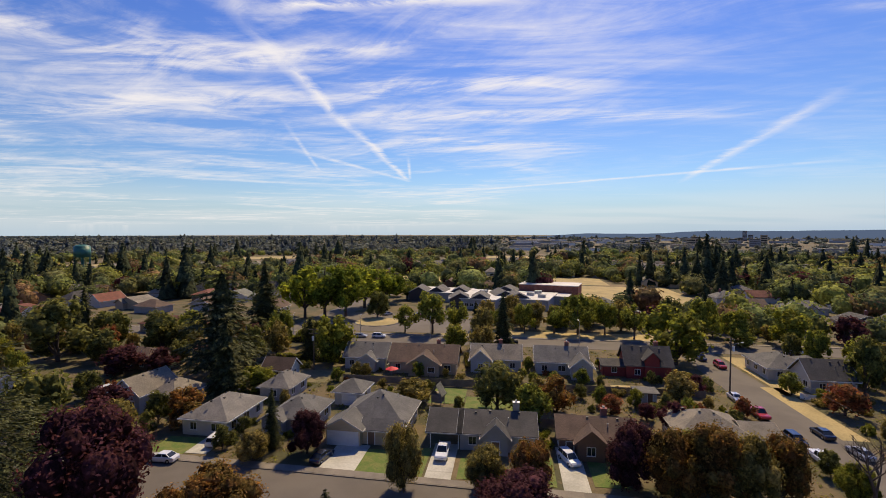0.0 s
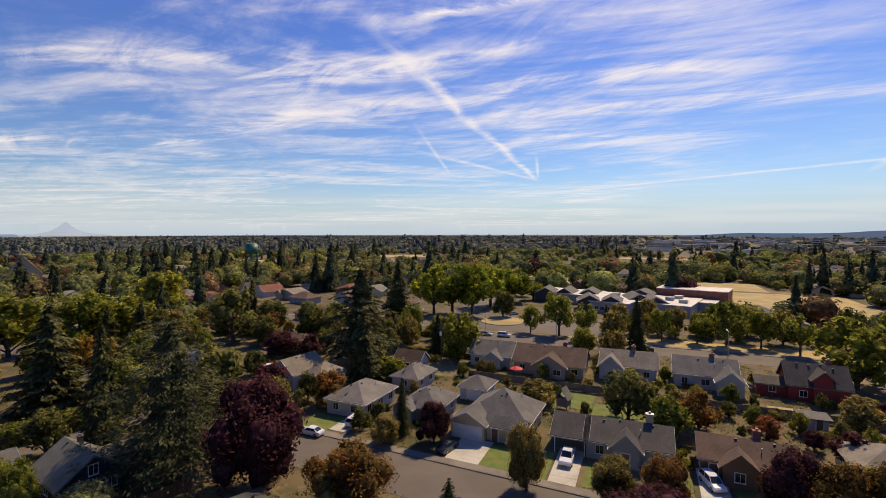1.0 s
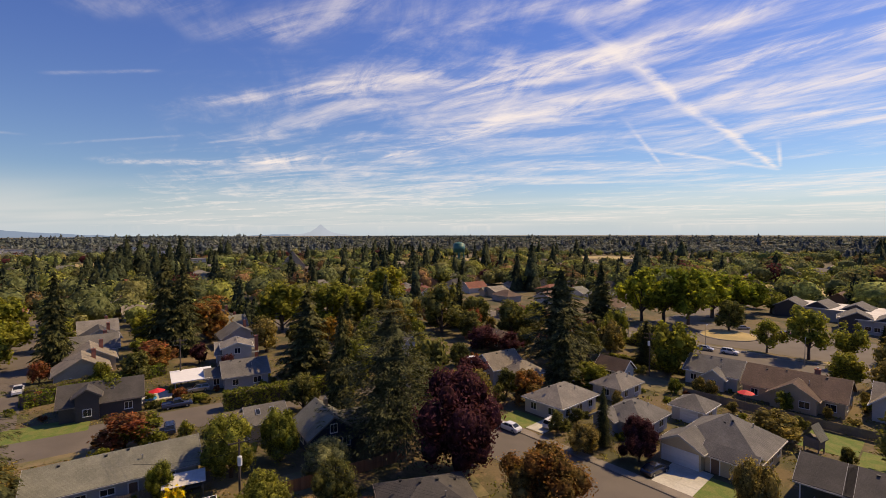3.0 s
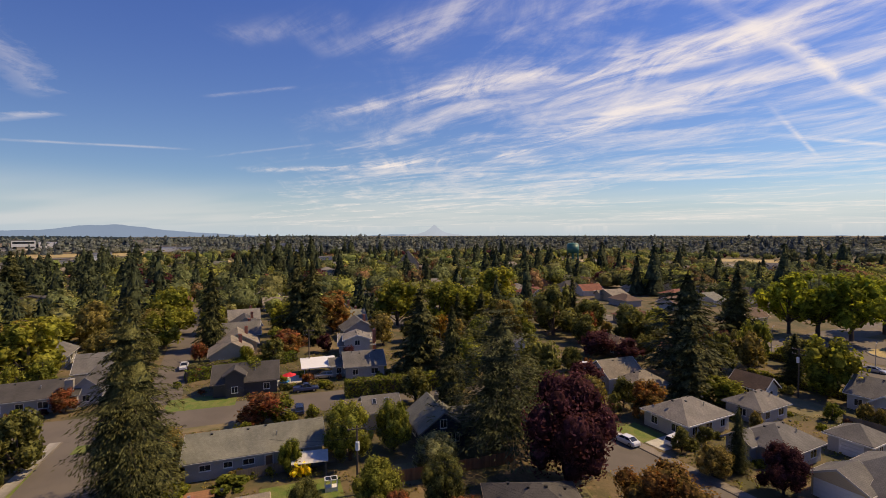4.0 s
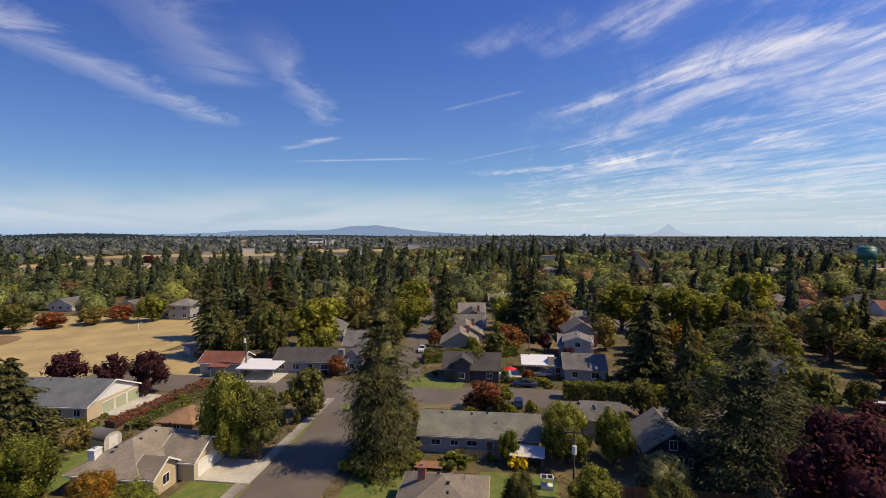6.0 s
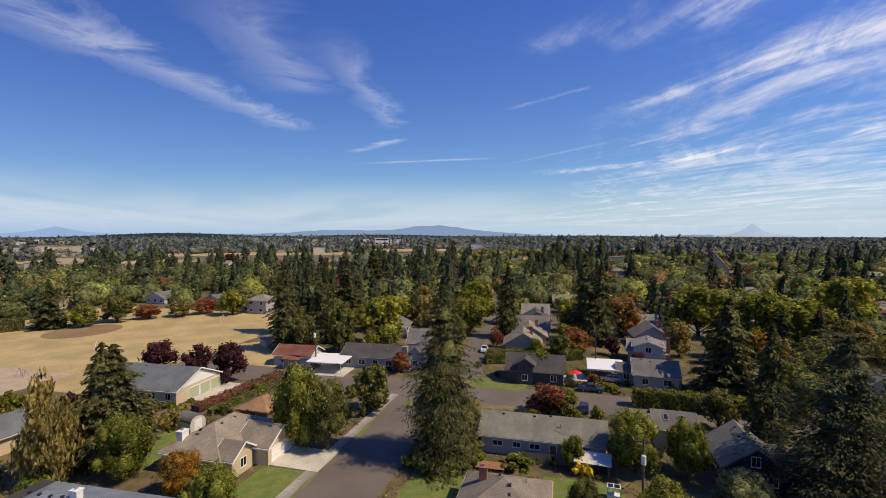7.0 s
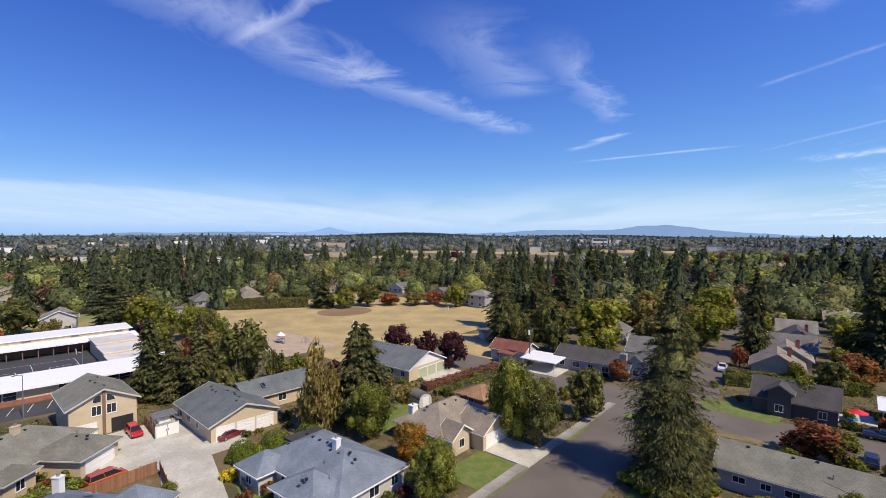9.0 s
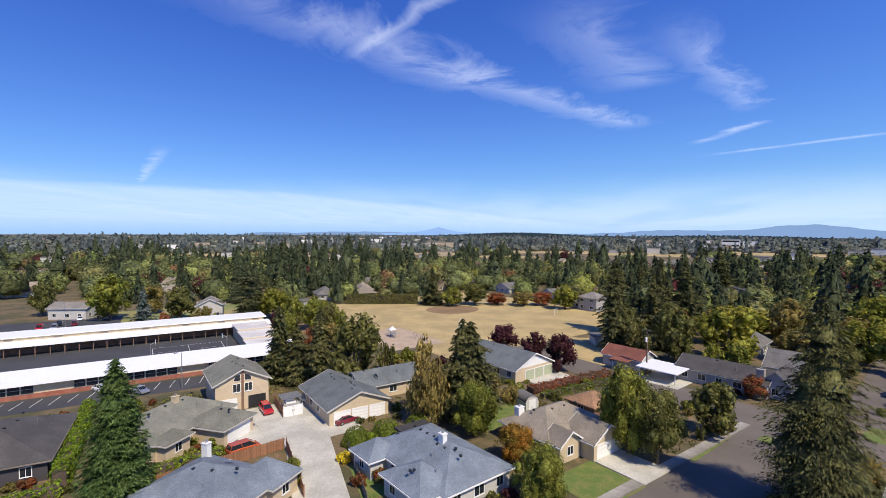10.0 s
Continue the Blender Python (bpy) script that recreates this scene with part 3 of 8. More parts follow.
def leafy_mesh(name, quads, solids, surface):
    """Leaf quads and the solid masses behind them, as one mesh."""
    me = bpy.data.meshes.new(name)
    k = len(quads) // 4
    tris = [f + off for f, off in solids[1]] if solids else []
    corners = np.concatenate([quads] + solids[0]) if solids else quads
    tri = np.concatenate(tris).ravel() + 4 * k if tris else np.zeros(0, dtype=np.int32)
    n_tri = len(tri) // 3
    me.vertices.add(len(corners))
    me.vertices.foreach_set("co", corners.astype(np.float32).ravel())
    me.loops.add(4 * k + 3 * n_tri)
    me.loops.foreach_set("vertex_index", np.concatenate([np.arange(4 * k), tri]).astype(np.int32))
    me.polygons.add(k + n_tri)
    me.polygons.foreach_set("loop_start", np.concatenate([np.arange(0, 4 * k, 4), 4 * k + np.arange(0, 3 * n_tri, 3)]).astype(np.int32))
    me.polygons.foreach_set("loop_total", np.concatenate([np.full(k, 4), np.full(n_tri, 3)]).astype(np.int32))
    me.update(calc_edges=True)
    me.materials.append(surface)
    return me


def clump_cloud(seed, count, clumps, low, size, lean=1.0):
    """Places and normals for a broad crown in a box 2 x 2 x 1: clumps of leaves in an uneven ellipsoid above low."""
    rng = np.random.default_rng(seed)
    mid, half = (1 + low) / 2, (1 - low) / 2
    centres, radii = [], []
    for i in range(clumps):
        z = rng.uniform(-0.85, 0.82)
        wide = 1 - 0.22 * z * z if z < 0 else math.sqrt(max(1 - z * z, 0.05)) * (1.0 - (1 - lean) * z)
        ang = i * 2.39996 + rng.uniform(-0.4, 0.4)
        rad = wide * rng.uniform(0.12, 1.0) ** 0.6 * 0.76 * rng.choice((1.0, 1.0, 1.12))
        centres.append((rad * math.cos(ang), rad * math.sin(ang), mid + z * half * 0.8))
        radii.append(rng.uniform(0.2, 0.4) * (1.12 - 0.3 * abs(z)))
    centres, radii = np.array(centres), np.array(radii)
    pick = rng.choice(clumps, count, p=radii**2 / (radii**2).sum())
    d = rng.normal(0, 1, (count, 3))
    d /= np.linalg.norm(d, axis=1)[:, None]
    depth = rng.uniform(0.25, 1.0, count) ** 0.4
    off = d * (radii[pick] * depth)[:, None]
    off[:, 2] *= half * 1.25
    spots = centres[pick] + off
    out = d * 0.8 + np.stack([spots[:, 0], spots[:, 1], (spots[:, 2] - mid) / half], 1) * 0.5
    return spots, out, centres, radii


def broadleaf(name, seed, surface, high=10.0, wide=4.0, low=0.04, count=9000, clumps=46, size=0.2, lean=0.8, trailing=False):
    def make():
        spots, out, centres, radii = clump_cloud(seed, count, clumps, low, size, lean)
        scale = np.array([wide, wide, high])
        if trailing:  # a skirt that narrows to a leader
            for at in (spots, centres):
                at[:, :2] *= (1.2 - 0.62 * at[:, 2:3])
        cores, faces, off = [], [], 0
        for i, (c, r) in enumerate(zip(centres, radii)):
            pts, tri = ball(0.2, seed + i, 1 if count > 4000 else 0)
            squash = np.array([1, 1, (1 - low) / 2 * 1.25])
            cores.append((c + pts * squash * r * (0.42 if trailing else 0.6)) * scale)
            faces.append((tri, off))
            off += len(pts)
        if trailing:  # long strands that hang
            hang = np.tile([0.0, 0.0, -1.0], (count, 1))
            sprays = leaves(spots * scale, out * [1, 1, 0.2], size * 0.62, seed + 1, 2.3, 0.7, hang + np.random.default_rng(seed).normal(0, 0.35, (count, 3)))
        else:
            sprays = leaves(spots * scale, out, size, seed + 1)
        crown = leafy_mesh(name + "_crown", sprays, (cores, faces), surface)
        s = Shape()
        s.tube((0, 0, -0.3), (0, 0, high * (low + 0.15)), high * 0.028, high * 0.02, 8)
        for c in centres[:: max(1, clumps // 9)]:
            tip = Vector(c * scale) * 0.92
            s.tube((0, 0, high * (low * 0.8 + 0.04)), tip, high * 0.013, high * 0.004, 5)
        s.tube((0, 0, high * (low + 0.1)), (0.1, 0.1, high * 0.85), high * 0.018, high * 0.005, 6)
        return crown, s.mesh(name + "_trunk", M["bark"])

    return kept((name, seed), make)


def fir(name, seed, surface, high=20.0, wide=3.6, tiers=36, arms=9, low=0.05, droop=0.3, power=0.68, size=0.28, gap=0.0, ragged=0.25, body=0.6):
    """A conifer: whorls of drooping branches, each a fan of sprays that point outwards and down, of uneven reach all round."""

    def make():
        rng = np.random.default_rng(seed)
        spots, out, way = [], [], []
        s = Shape()
        s.tube((0, 0, -0.3), (0, 0, high * 0.97), high * 0.018, high * 0.002, 8)
        turn_1, turn_2 = rng.uniform(0, 6.28, 2)
        for i in range(tiers):
            f = low + (0.985 - low) * (i + rng.uniform(-0.3, 0.3) * (1 - gap)) / (tiers - 1)
            reach = wide * max(1 - f, 0.0) ** power * rng.uniform(1 - ragged, 1 + ragged * 0.8) + 0.12
            if f < 0.22:
                reach *= 0.82 + f * 0.8
            n_arms = max(4, int(arms * (0.5 + 0.6 * (1 - f))))
            for k in range(n_arms):
                ang = 2 * math.pi * (k + rng.uniform(-0.45, 0.45)) / n_arms + i * 1.1
                length = reach * rng.uniform(0.55, 1.15) * (1 + ragged * 0.5 * math.sin(2 * ang + turn_1 + 5 * f) + ragged * 0.4 * math.sin(3 * ang + turn_2 - 9 * f))
                ca, sa = math.cos(ang), math.sin(ang)
                z0 = high * f
                hang = droop * rng.uniform(0.6, 1.5)
                if length > 1.2 and k % 2 == 0:
                    s.tube((0, 0, z0), (ca * length * 0.8, sa * length * 0.8, z0 - hang * length * 0.6), 0.05, 0.015, 4)
                sprays = max(4, int(length / size * 4.6))
                for j in range(sprays):
                    q = (j + rng.uniform(0, 1)) / sprays
                    q = 0.12 + 0.88 * q**0.8
                    fan = rng.normal(0, 1)
                    side = fan * 0.15 * length * (0.45 + 0.55 * math.sin(math.pi * min(q, 0.9)))
                    r = length * q
                    spots.append((ca * r - sa * side, sa * r + ca * side, z0 - hang * length * q * q + 0.12 * length * q - 0.1 * abs(side) + rng.normal(0, 0.07)))
                    out.append((ca * 0.3, sa * 0.3, 0.95))
                    slant = 0.8 * math.tanh(fan)
                    way.append((ca - sa * slant, sa + ca * slant, 0.12 - 2 * hang * q - 0.25))
        cores, faces, off = [], [], 0
        for i in range(9):  # the dark inner mass, tier upon tier
            f0 = low + (0.9 - low) * i / 9
            r = wide * (1 - f0) ** power * body
            if f0 < 0.22:
                r *= 0.82 + f0 * 0.8
            ang = np.arange(9) * 2 * math.pi / 9 + i
            jag = rng.uniform(0.75, 1.2, 9)
            ring = np.stack([r * jag * np.cos(ang), r * jag * np.sin(ang), np.full(9, high * f0)], 1)
            tip = np.array([[0, 0, high * min(f0 + 0.2, 0.97)]])
            cores.append(np.concatenate([ring, tip]))
            faces.append((np.array([(a, (a + 1) % 9, 9) for a in range(9)]), off))
            off += 10
        crown = leafy_mesh(name + "_crown", leaves(np.array(spots), np.array(out), size * 0.7, seed + 1, 2.7, 0.32, np.array(way)), (cores, faces), surface)
        return crown, s.mesh(name + "_trunk", M["bark"])

    return kept((name, seed), make)


# kind: surface, label, category, and what its maker needs besides
BROAD = {
    "green": ("leaf_green", "leafy green shade tree in full leaf", {}),
    "dark": ("leaf_dark", "dense dark green broadleaf tree", {}),
    "lime": ("leaf_lime", "yellow-green leafy tree in sunlight", {}),
    "olive": ("leaf_olive", "dull olive-green leafy garden tree", {}),
    "orange": ("leaf_orange", "autumn tree with orange-brown leaves", {}),
    "rust": ("leaf_rust", "small tree with rust-red leaves", {}),
    "gold": ("leaf_gold", "maple tree turning golden orange", {}),
    "grey": ("leaf_grey", "grey-green upright leafy garden tree", {"clumps": 60}),
    "purple": ("leaf_purple", "dark purple-leaved plum tree", {}),
    "street": ("leaf_green", "green street tree with a clear trunk", {"low": 0.2, "clumps": 28}),
    "bright": ("leaf_bright", "bright green school tree with a clear trunk", {"low": 0.16, "clumps": 30}),
    "willow": ("leaf_olive", "weeping tree with trailing olive leaves", {"low": 0.0, "clumps": 40, "count": 15000, "trailing": True}),
    "column": ("leaf_dark", "narrow upright evergreen column", {"high": 8, "wide": 1.2, "low": 0.03, "count": 1500, "clumps": 24}),
}
CONES = {
    "fir": ("needles", "tall dark green fir tree", {"high": 20, "wide": 4.2, "tiers": 36, "arms": 12, "size": 0.23, "ragged": 0.34}),
    "bigfir": ("needles", "full broad fir tree beside the lane", {"high": 20, "wide": 4.9, "tiers": 40, "arms": 17, "low": 0.02, "droop": 0.3, "power": 0.66, "size": 0.175, "ragged": 0.3, "body": 0.66}),
    "cedar": ("needles_cedar", "broad cedar with layered branches", {"high": 20, "wide": 7.0, "tiers": 17, "arms": 16, "low": 0.12, "droop": 0.14, "power": 0.42, "size": 0.22, "gap": 0.6, "ragged": 0.36, "body": 0.4}),
    "spruce": ("needles_blue", "dense blue-grey spruce tree", {"high": 14, "wide": 3.6, "tiers": 26, "low": 0.03, "droop": 0.2, "power": 0.8, "size": 0.28}),
    "sequoia": ("needles_bright", "dense bright green cone-shaped conifer", {"high": 20, "wide": 4.8, "tiers": 62, "arms": 20, "low": 0.015, "droop": 0.18, "power": 0.62, "size": 0.25, "ragged": 0.1, "body": 0.84}),
}
TREE_COUNT = {}


def tree(kind, x, y, high, wide, name="tree", group=""):
    """A tree with its trunk and crown, at its height and half width; those further off have larger sprays."""
    k = TREE_COUNT[kind] = TREE_COUNT.get(kind, -1) + 1
    near = math.hypot(x, y) < 76
    if kind in BROAD:
        surface, label, more = BROAD[kind]
        more = dict(more)
        if not near:
            more["count"], more["size"] = more.get("count", 9000) // 6, 0.45
            more["clumps"] = more.get("clumps", 46) * 2 // 3
        crown, trunk = broadleaf(kind + "_tree" + ("" if near else "_far"), 10 * len(kind) + k % 3, M[surface], **more)
        category, w0, h0 = "tree", more.get("wide", 4.0), more.get("high", 10.0)
    else:
        surface, label, more = CONES[kind]
        more = dict(more)
        if not near:
            more["size"] = more.get("size", 0.28) * 2.4
        crown, trunk = fir(kind + ("" if near else "_far"), 100 + k % 3, M[surface], **more)
        category, w0, h0 = "conifer", more["wide"], more["high"]
    sx, sz = wide / w0, high / h0
    take(x, y, 0, wide * 1.5, wide * 1.5)
    m = Matrix.Translation((x, y, 0)) @ Matrix.Rotation(k * 2.1 + x, 4, "Z")
    ob = thing(category if category == "conifer" else name, label, category, m, group)
    part("trunk", trunk, ob).scale = (sx, sx, sz)
    part("crown", crown, ob).scale = (sx, sx, sz)
    return ob


SHRUBS = {"green": "leaf_green", "dark": "leaf_dark", "lime": "leaf_lime", "olive": "leaf_olive", "rust": "leaf_rust", "yellow": "yellow_leaf", "purple": "leaf_purple"}
SHRUB_WORDS = {"green": "rounded green garden shrub", "dark": "dense dark green clipped garden shrub", "lime": "loose yellow-green leafy garden shrub", "olive": "dull green leafy garden shrub", "rust": "rust-red leafy low garden shrub", "yellow": "bright yellow round shrub", "purple": "dark purple leafy garden shrub"}


def shrub(kind, x, y, high, wide):
    def make():
        spots, out, _, _ = clump_cloud(200 + len(KEPT), 520, 16, -0.1, 0.2)
        spots[:, 2] = np.maximum(spots[:, 2], 0.02)
        return quads_mesh(kind + "_shrub", leaves(spots * np.array([1.3, 1.3, 1.8]), out, 0.29, 5), M[SHRUBS[kind]])

    k = int(abs(x * 7 + y * 3)) % 2
    ob = part("shrub", kept(("shrub", kind, k), make), None, "", Matrix.Translation((x, y, 0)) @ Matrix.Rotation(x * 3, 4, "Z"))
    ob.scale = (wide / 1.3, wide / 1.3, high / 1.8)
    return tagged(ob, SHRUB_WORDS[kind], "shrub")


def hedge(x0, y0, x1, y1, wide, high, kind="leaf_green", label="long clipped green hedge"):
    """A clipped hedge between two places: leaves over a dark woody core."""
    length = math.hypot(x1 - x0, y1 - y0)
    rng = np.random.default_rng(int(length * 10) + int(abs(x0)))
    k = int((length * (2 * high + wide)) * 26)
    k = min(k, 9000)
    size = 0.3 if length > 25 else 0.24
    weights = np.array([high, high, wide * 1.3])
    side = rng.choice(3, k, p=weights / weights.sum())
    px = rng.uniform(0, length, k)
    t = rng.uniform(0, 1, k)
    puff = 0.12 * np.sin(px * 1.7 + 3 * t) + rng.normal(0, 0.07, k)
    py = np.where(side == 0, -wide / 2 - puff, np.where(side == 1, wide / 2 + puff, (t - 0.5) * wide))
    pz = np.where(side == 2, high + puff * 1.6, t * high)
    nrm = np.stack([np.zeros(k), np.where(side == 0, -1.0, np.where(side == 1, 1.0, 0)), np.where(side == 2, 1.0, 0.15)], 1)
    spots = np.stack([px, py, pz], 1)
    at = Matrix.Translation((x0, y0, 0)) @ Matrix.Rotation(math.atan2(y1 - y0, x1 - x0), 4, "Z")
    ob = thing("hedge", label, "hedge", at)
    part("foliage", quads_mesh("hedge_leaves", leaves(spots, nrm, size, 3), M[kind]), ob)
    part("core", boxes("hedge_core", M["bark"], (0.1, -wide * 0.42, 0, length - 0.1, wide * 0.42, high * 0.95)), ob)
    return ob


# ---- houses ----
def window_meshes(w, h):
    def make():
        s = Shape()
        b = 0.09
        for x0, z0, x1, z1 in ((-w / 2 - b, -b, w / 2 + b, 0), (-w / 2 - b, h, w / 2 + b, h + b), (-w / 2 - b, 0, -w / 2, h), (w / 2, 0, w / 2 + b, h), (-0.025, 0, 0.025, h)):
            s.box(x0, -0.07, z0, x1, 0.03, z1)
        s.box(-w / 2 - b - 0.03, -0.11, -b - 0.04, w / 2 + b + 0.03, 0.03, -b)
        return s.mesh("window_frame", M["white_trim"]), boxes("window_pane", M["glass"], (-w / 2, -0.03, 0, w / 2, 0.02, h))

    return kept(("window", round(w, 2), round(h, 2)), make)


def garage_mesh(w, h, surface):
    """A sectional door: four sections with a groove between each two."""

    def make():
        s = Shape()
        line = []
        for r in range(4):
            z0, z1 = h * r / 4, h * (r + 1) / 4
            line += [(-0.02, z0), (-0.05, z0 + 0.035), (-0.05, z0 + 0.14), (-0.03, z0 + 0.17), (-0.03, z1 - 0.15), (-0.05, z1 - 0.12), (-0.05, z1 - 0.035)]
        line.append((-0.02, h))
        for (y0, z0), (y1, z1) in zip(line, line[1:]):
            s.face([(-w / 2, y0, z0), (w / 2, y0, z0), (w / 2, y1, z1), (-w / 2, y1, z1)])
        s.face([(w / 2, 0.03, 0), (-w / 2, 0.03, 0), (-w / 2, 0.03, h), (w / 2, 0.03, h)])
        for x, flip in ((-w / 2, 1), (w / 2, -1)):
            s.face(([(x, 0.03, 0)] + [(x, y, z) for y, z in line] + [(x, 0.03, h)])[::flip])
        return s.mesh("garage_door", surface)

    return kept(("garage", round(w, 2), surface.name), make)


def frame_mesh(w, h):
    return kept(("frame", round(w, 2), round(h, 2)), lambda: boxes("door_frame", M["white_trim"], (-w / 2 - 0.14, -0.06, 0, -w / 2 - 0.003, 0.03, h + 0.14), (w / 2 + 0.003, -0.06, 0, w / 2 + 0.14, 0.03, h + 0.14), (-w / 2 - 0.003, -0.06, h + 0.003, w / 2 + 0.003, 0.03, h + 0.14)))


def roof_shape(w, d, eave, ridge, kind, over=0.5, thick=0.18):
    """The roof over a w x d body, its ridge along x (kinds x, hx) or y (y, hy); flat and shed roofs too. Returns the slopes and the eave boards."""
    s, f = Shape(), Shape()
    turned = kind in ("y", "hy")
    a, b = (d, w) if turned else (w, d)
    hx, hy = a / 2 + over, b / 2 + over
    drop = over * (ridge - eave) / (b / 2)
    ze, zr = eave - drop * 0.6 + thick, ridge + thick

    def q(x, y, z):
        return (-y, x, z) if turned else (x, y, z)

    if kind in ("x", "y"):
        s.slab([q(-hx, -hy, ze), q(hx, -hy, ze), q(hx, 0, zr), q(-hx, 0, zr)], thick)
        s.slab([q(hx, hy, ze), q(-hx, hy, ze), q(-hx, 0, zr), q(hx, 0, zr)], thick)
        for sx in (-1, 1):
            x0, x1 = sorted((sx * hx, sx * (hx + 0.045)))
            for sy in (-1, 1):
                p = [q(x0, sy * (hy + 0.03), ze - thick - 0.05), q(x1, sy * (hy + 0.03), ze - thick - 0.05), q(x1, 0, zr - thick - 0.05), q(x0, 0, zr - thick - 0.05)]
                up = [(v[0], v[1], v[2] + thick + 0.09) for v in p]
                f.face(p[::-1])
                f.face(up)
                for i in range(4):
                    j = (i + 1) % 4
                    f.face([p[i], p[j], up[j], up[i]])
        edges = (-1, 1)
    elif kind in ("hx", "hy"):
        rx = max(hx - hy, 0.05)
        s.slab([q(-hx, -hy, ze), q(hx, -hy, ze), q(rx, 0, zr), q(-rx, 0, zr)], thick)
        s.slab([q(hx, hy, ze), q(-hx, hy, ze), q(-rx, 0, zr), q(rx, 0, zr)], thick)
        s.slab([q(hx, -hy, ze), q(hx, hy, ze), q(rx, 0, zr)], thick)
        s.slab([q(-hx, hy, ze), q(-hx, -hy, ze), q(-rx, 0, zr)], thick)
        edges = (-1, 1)
        for sx in (-1, 1):
            c = [q(sx * hx, -hy, 0), q(sx * (hx + 0.1), hy, 0)]
            x0, x1 = sorted((c[0][0], c[1][0]))
            y0, y1 = sorted((c[0][1], c[1][1]))
            f.box(x0, y0, ze - thick - 0.06, x1, y1, ze - thick + 0.12)
    elif kind == "shed":
        s.slab([(-hx, -hy, eave + thick), (hx, -hy, eave + thick), (hx, hy, ridge + thick), (-hx, hy, ridge + thick)], thick)
        edges = ()
    else:
        s.box(-hx, -hy, eave, hx, hy, eave + 0.3)
        edges = ()
    for sy in edges:
        c = [q(-hx, sy * hy, 0), q(hx, sy * (hy + 0.11), 0)]
        x0, x1 = sorted((c[0][0], c[1][0]))
        y0, y1 = sorted((c[0][1], c[1][1]))
        f.box(x0, y0, ze - thick - 0.06, x1, y1, ze - thick + 0.11)
    return s, f


def wall_shape(w, d, eave, ridge, kind):
    s = Shape()
    turned = kind in ("y", "hy")
    a, b = (d, w) if turned else (w, d)

    def q(x, y, z):
        return (-y, x, z) if turned else (x, y, z)

    if kind in ("x", "y"):
        ring = [(-b / 2, -0.2), (b / 2, -0.2), (b / 2, eave), (0, ridge), (-b / 2, eave)]
    elif kind == "shed":
        ring = [(-b / 2, -0.2), (b / 2, -0.2), (b / 2, ridge), (-b / 2, eave)]
    else:
        ring = [(-b / 2, -0.2), (b / 2, -0.2), (b / 2, eave + 0.05), (-b / 2, eave + 0.05)]
    left, right = [q(-a / 2, y, z) for y, z in ring], [q(a / 2, y, z) for y, z in ring]
    s.face(left[::-1])
    s.face(right)
    for i in range(len(ring)):
        j = (i + 1) % len(ring)
        s.face([left[i], left[j], right[j], right[i]])
    return s


HOMES = []
TRIM = {"brown_wall": "brown_wall", "dark_wall": "grey_wood", "tan_wall": "tan_wall", "grey_wall": "grey_wall", "blue_wall": "grey_wall", "red_wall": "grey_wood", "cream": "pale_trim", "yellow_wall": "pale_trim"}


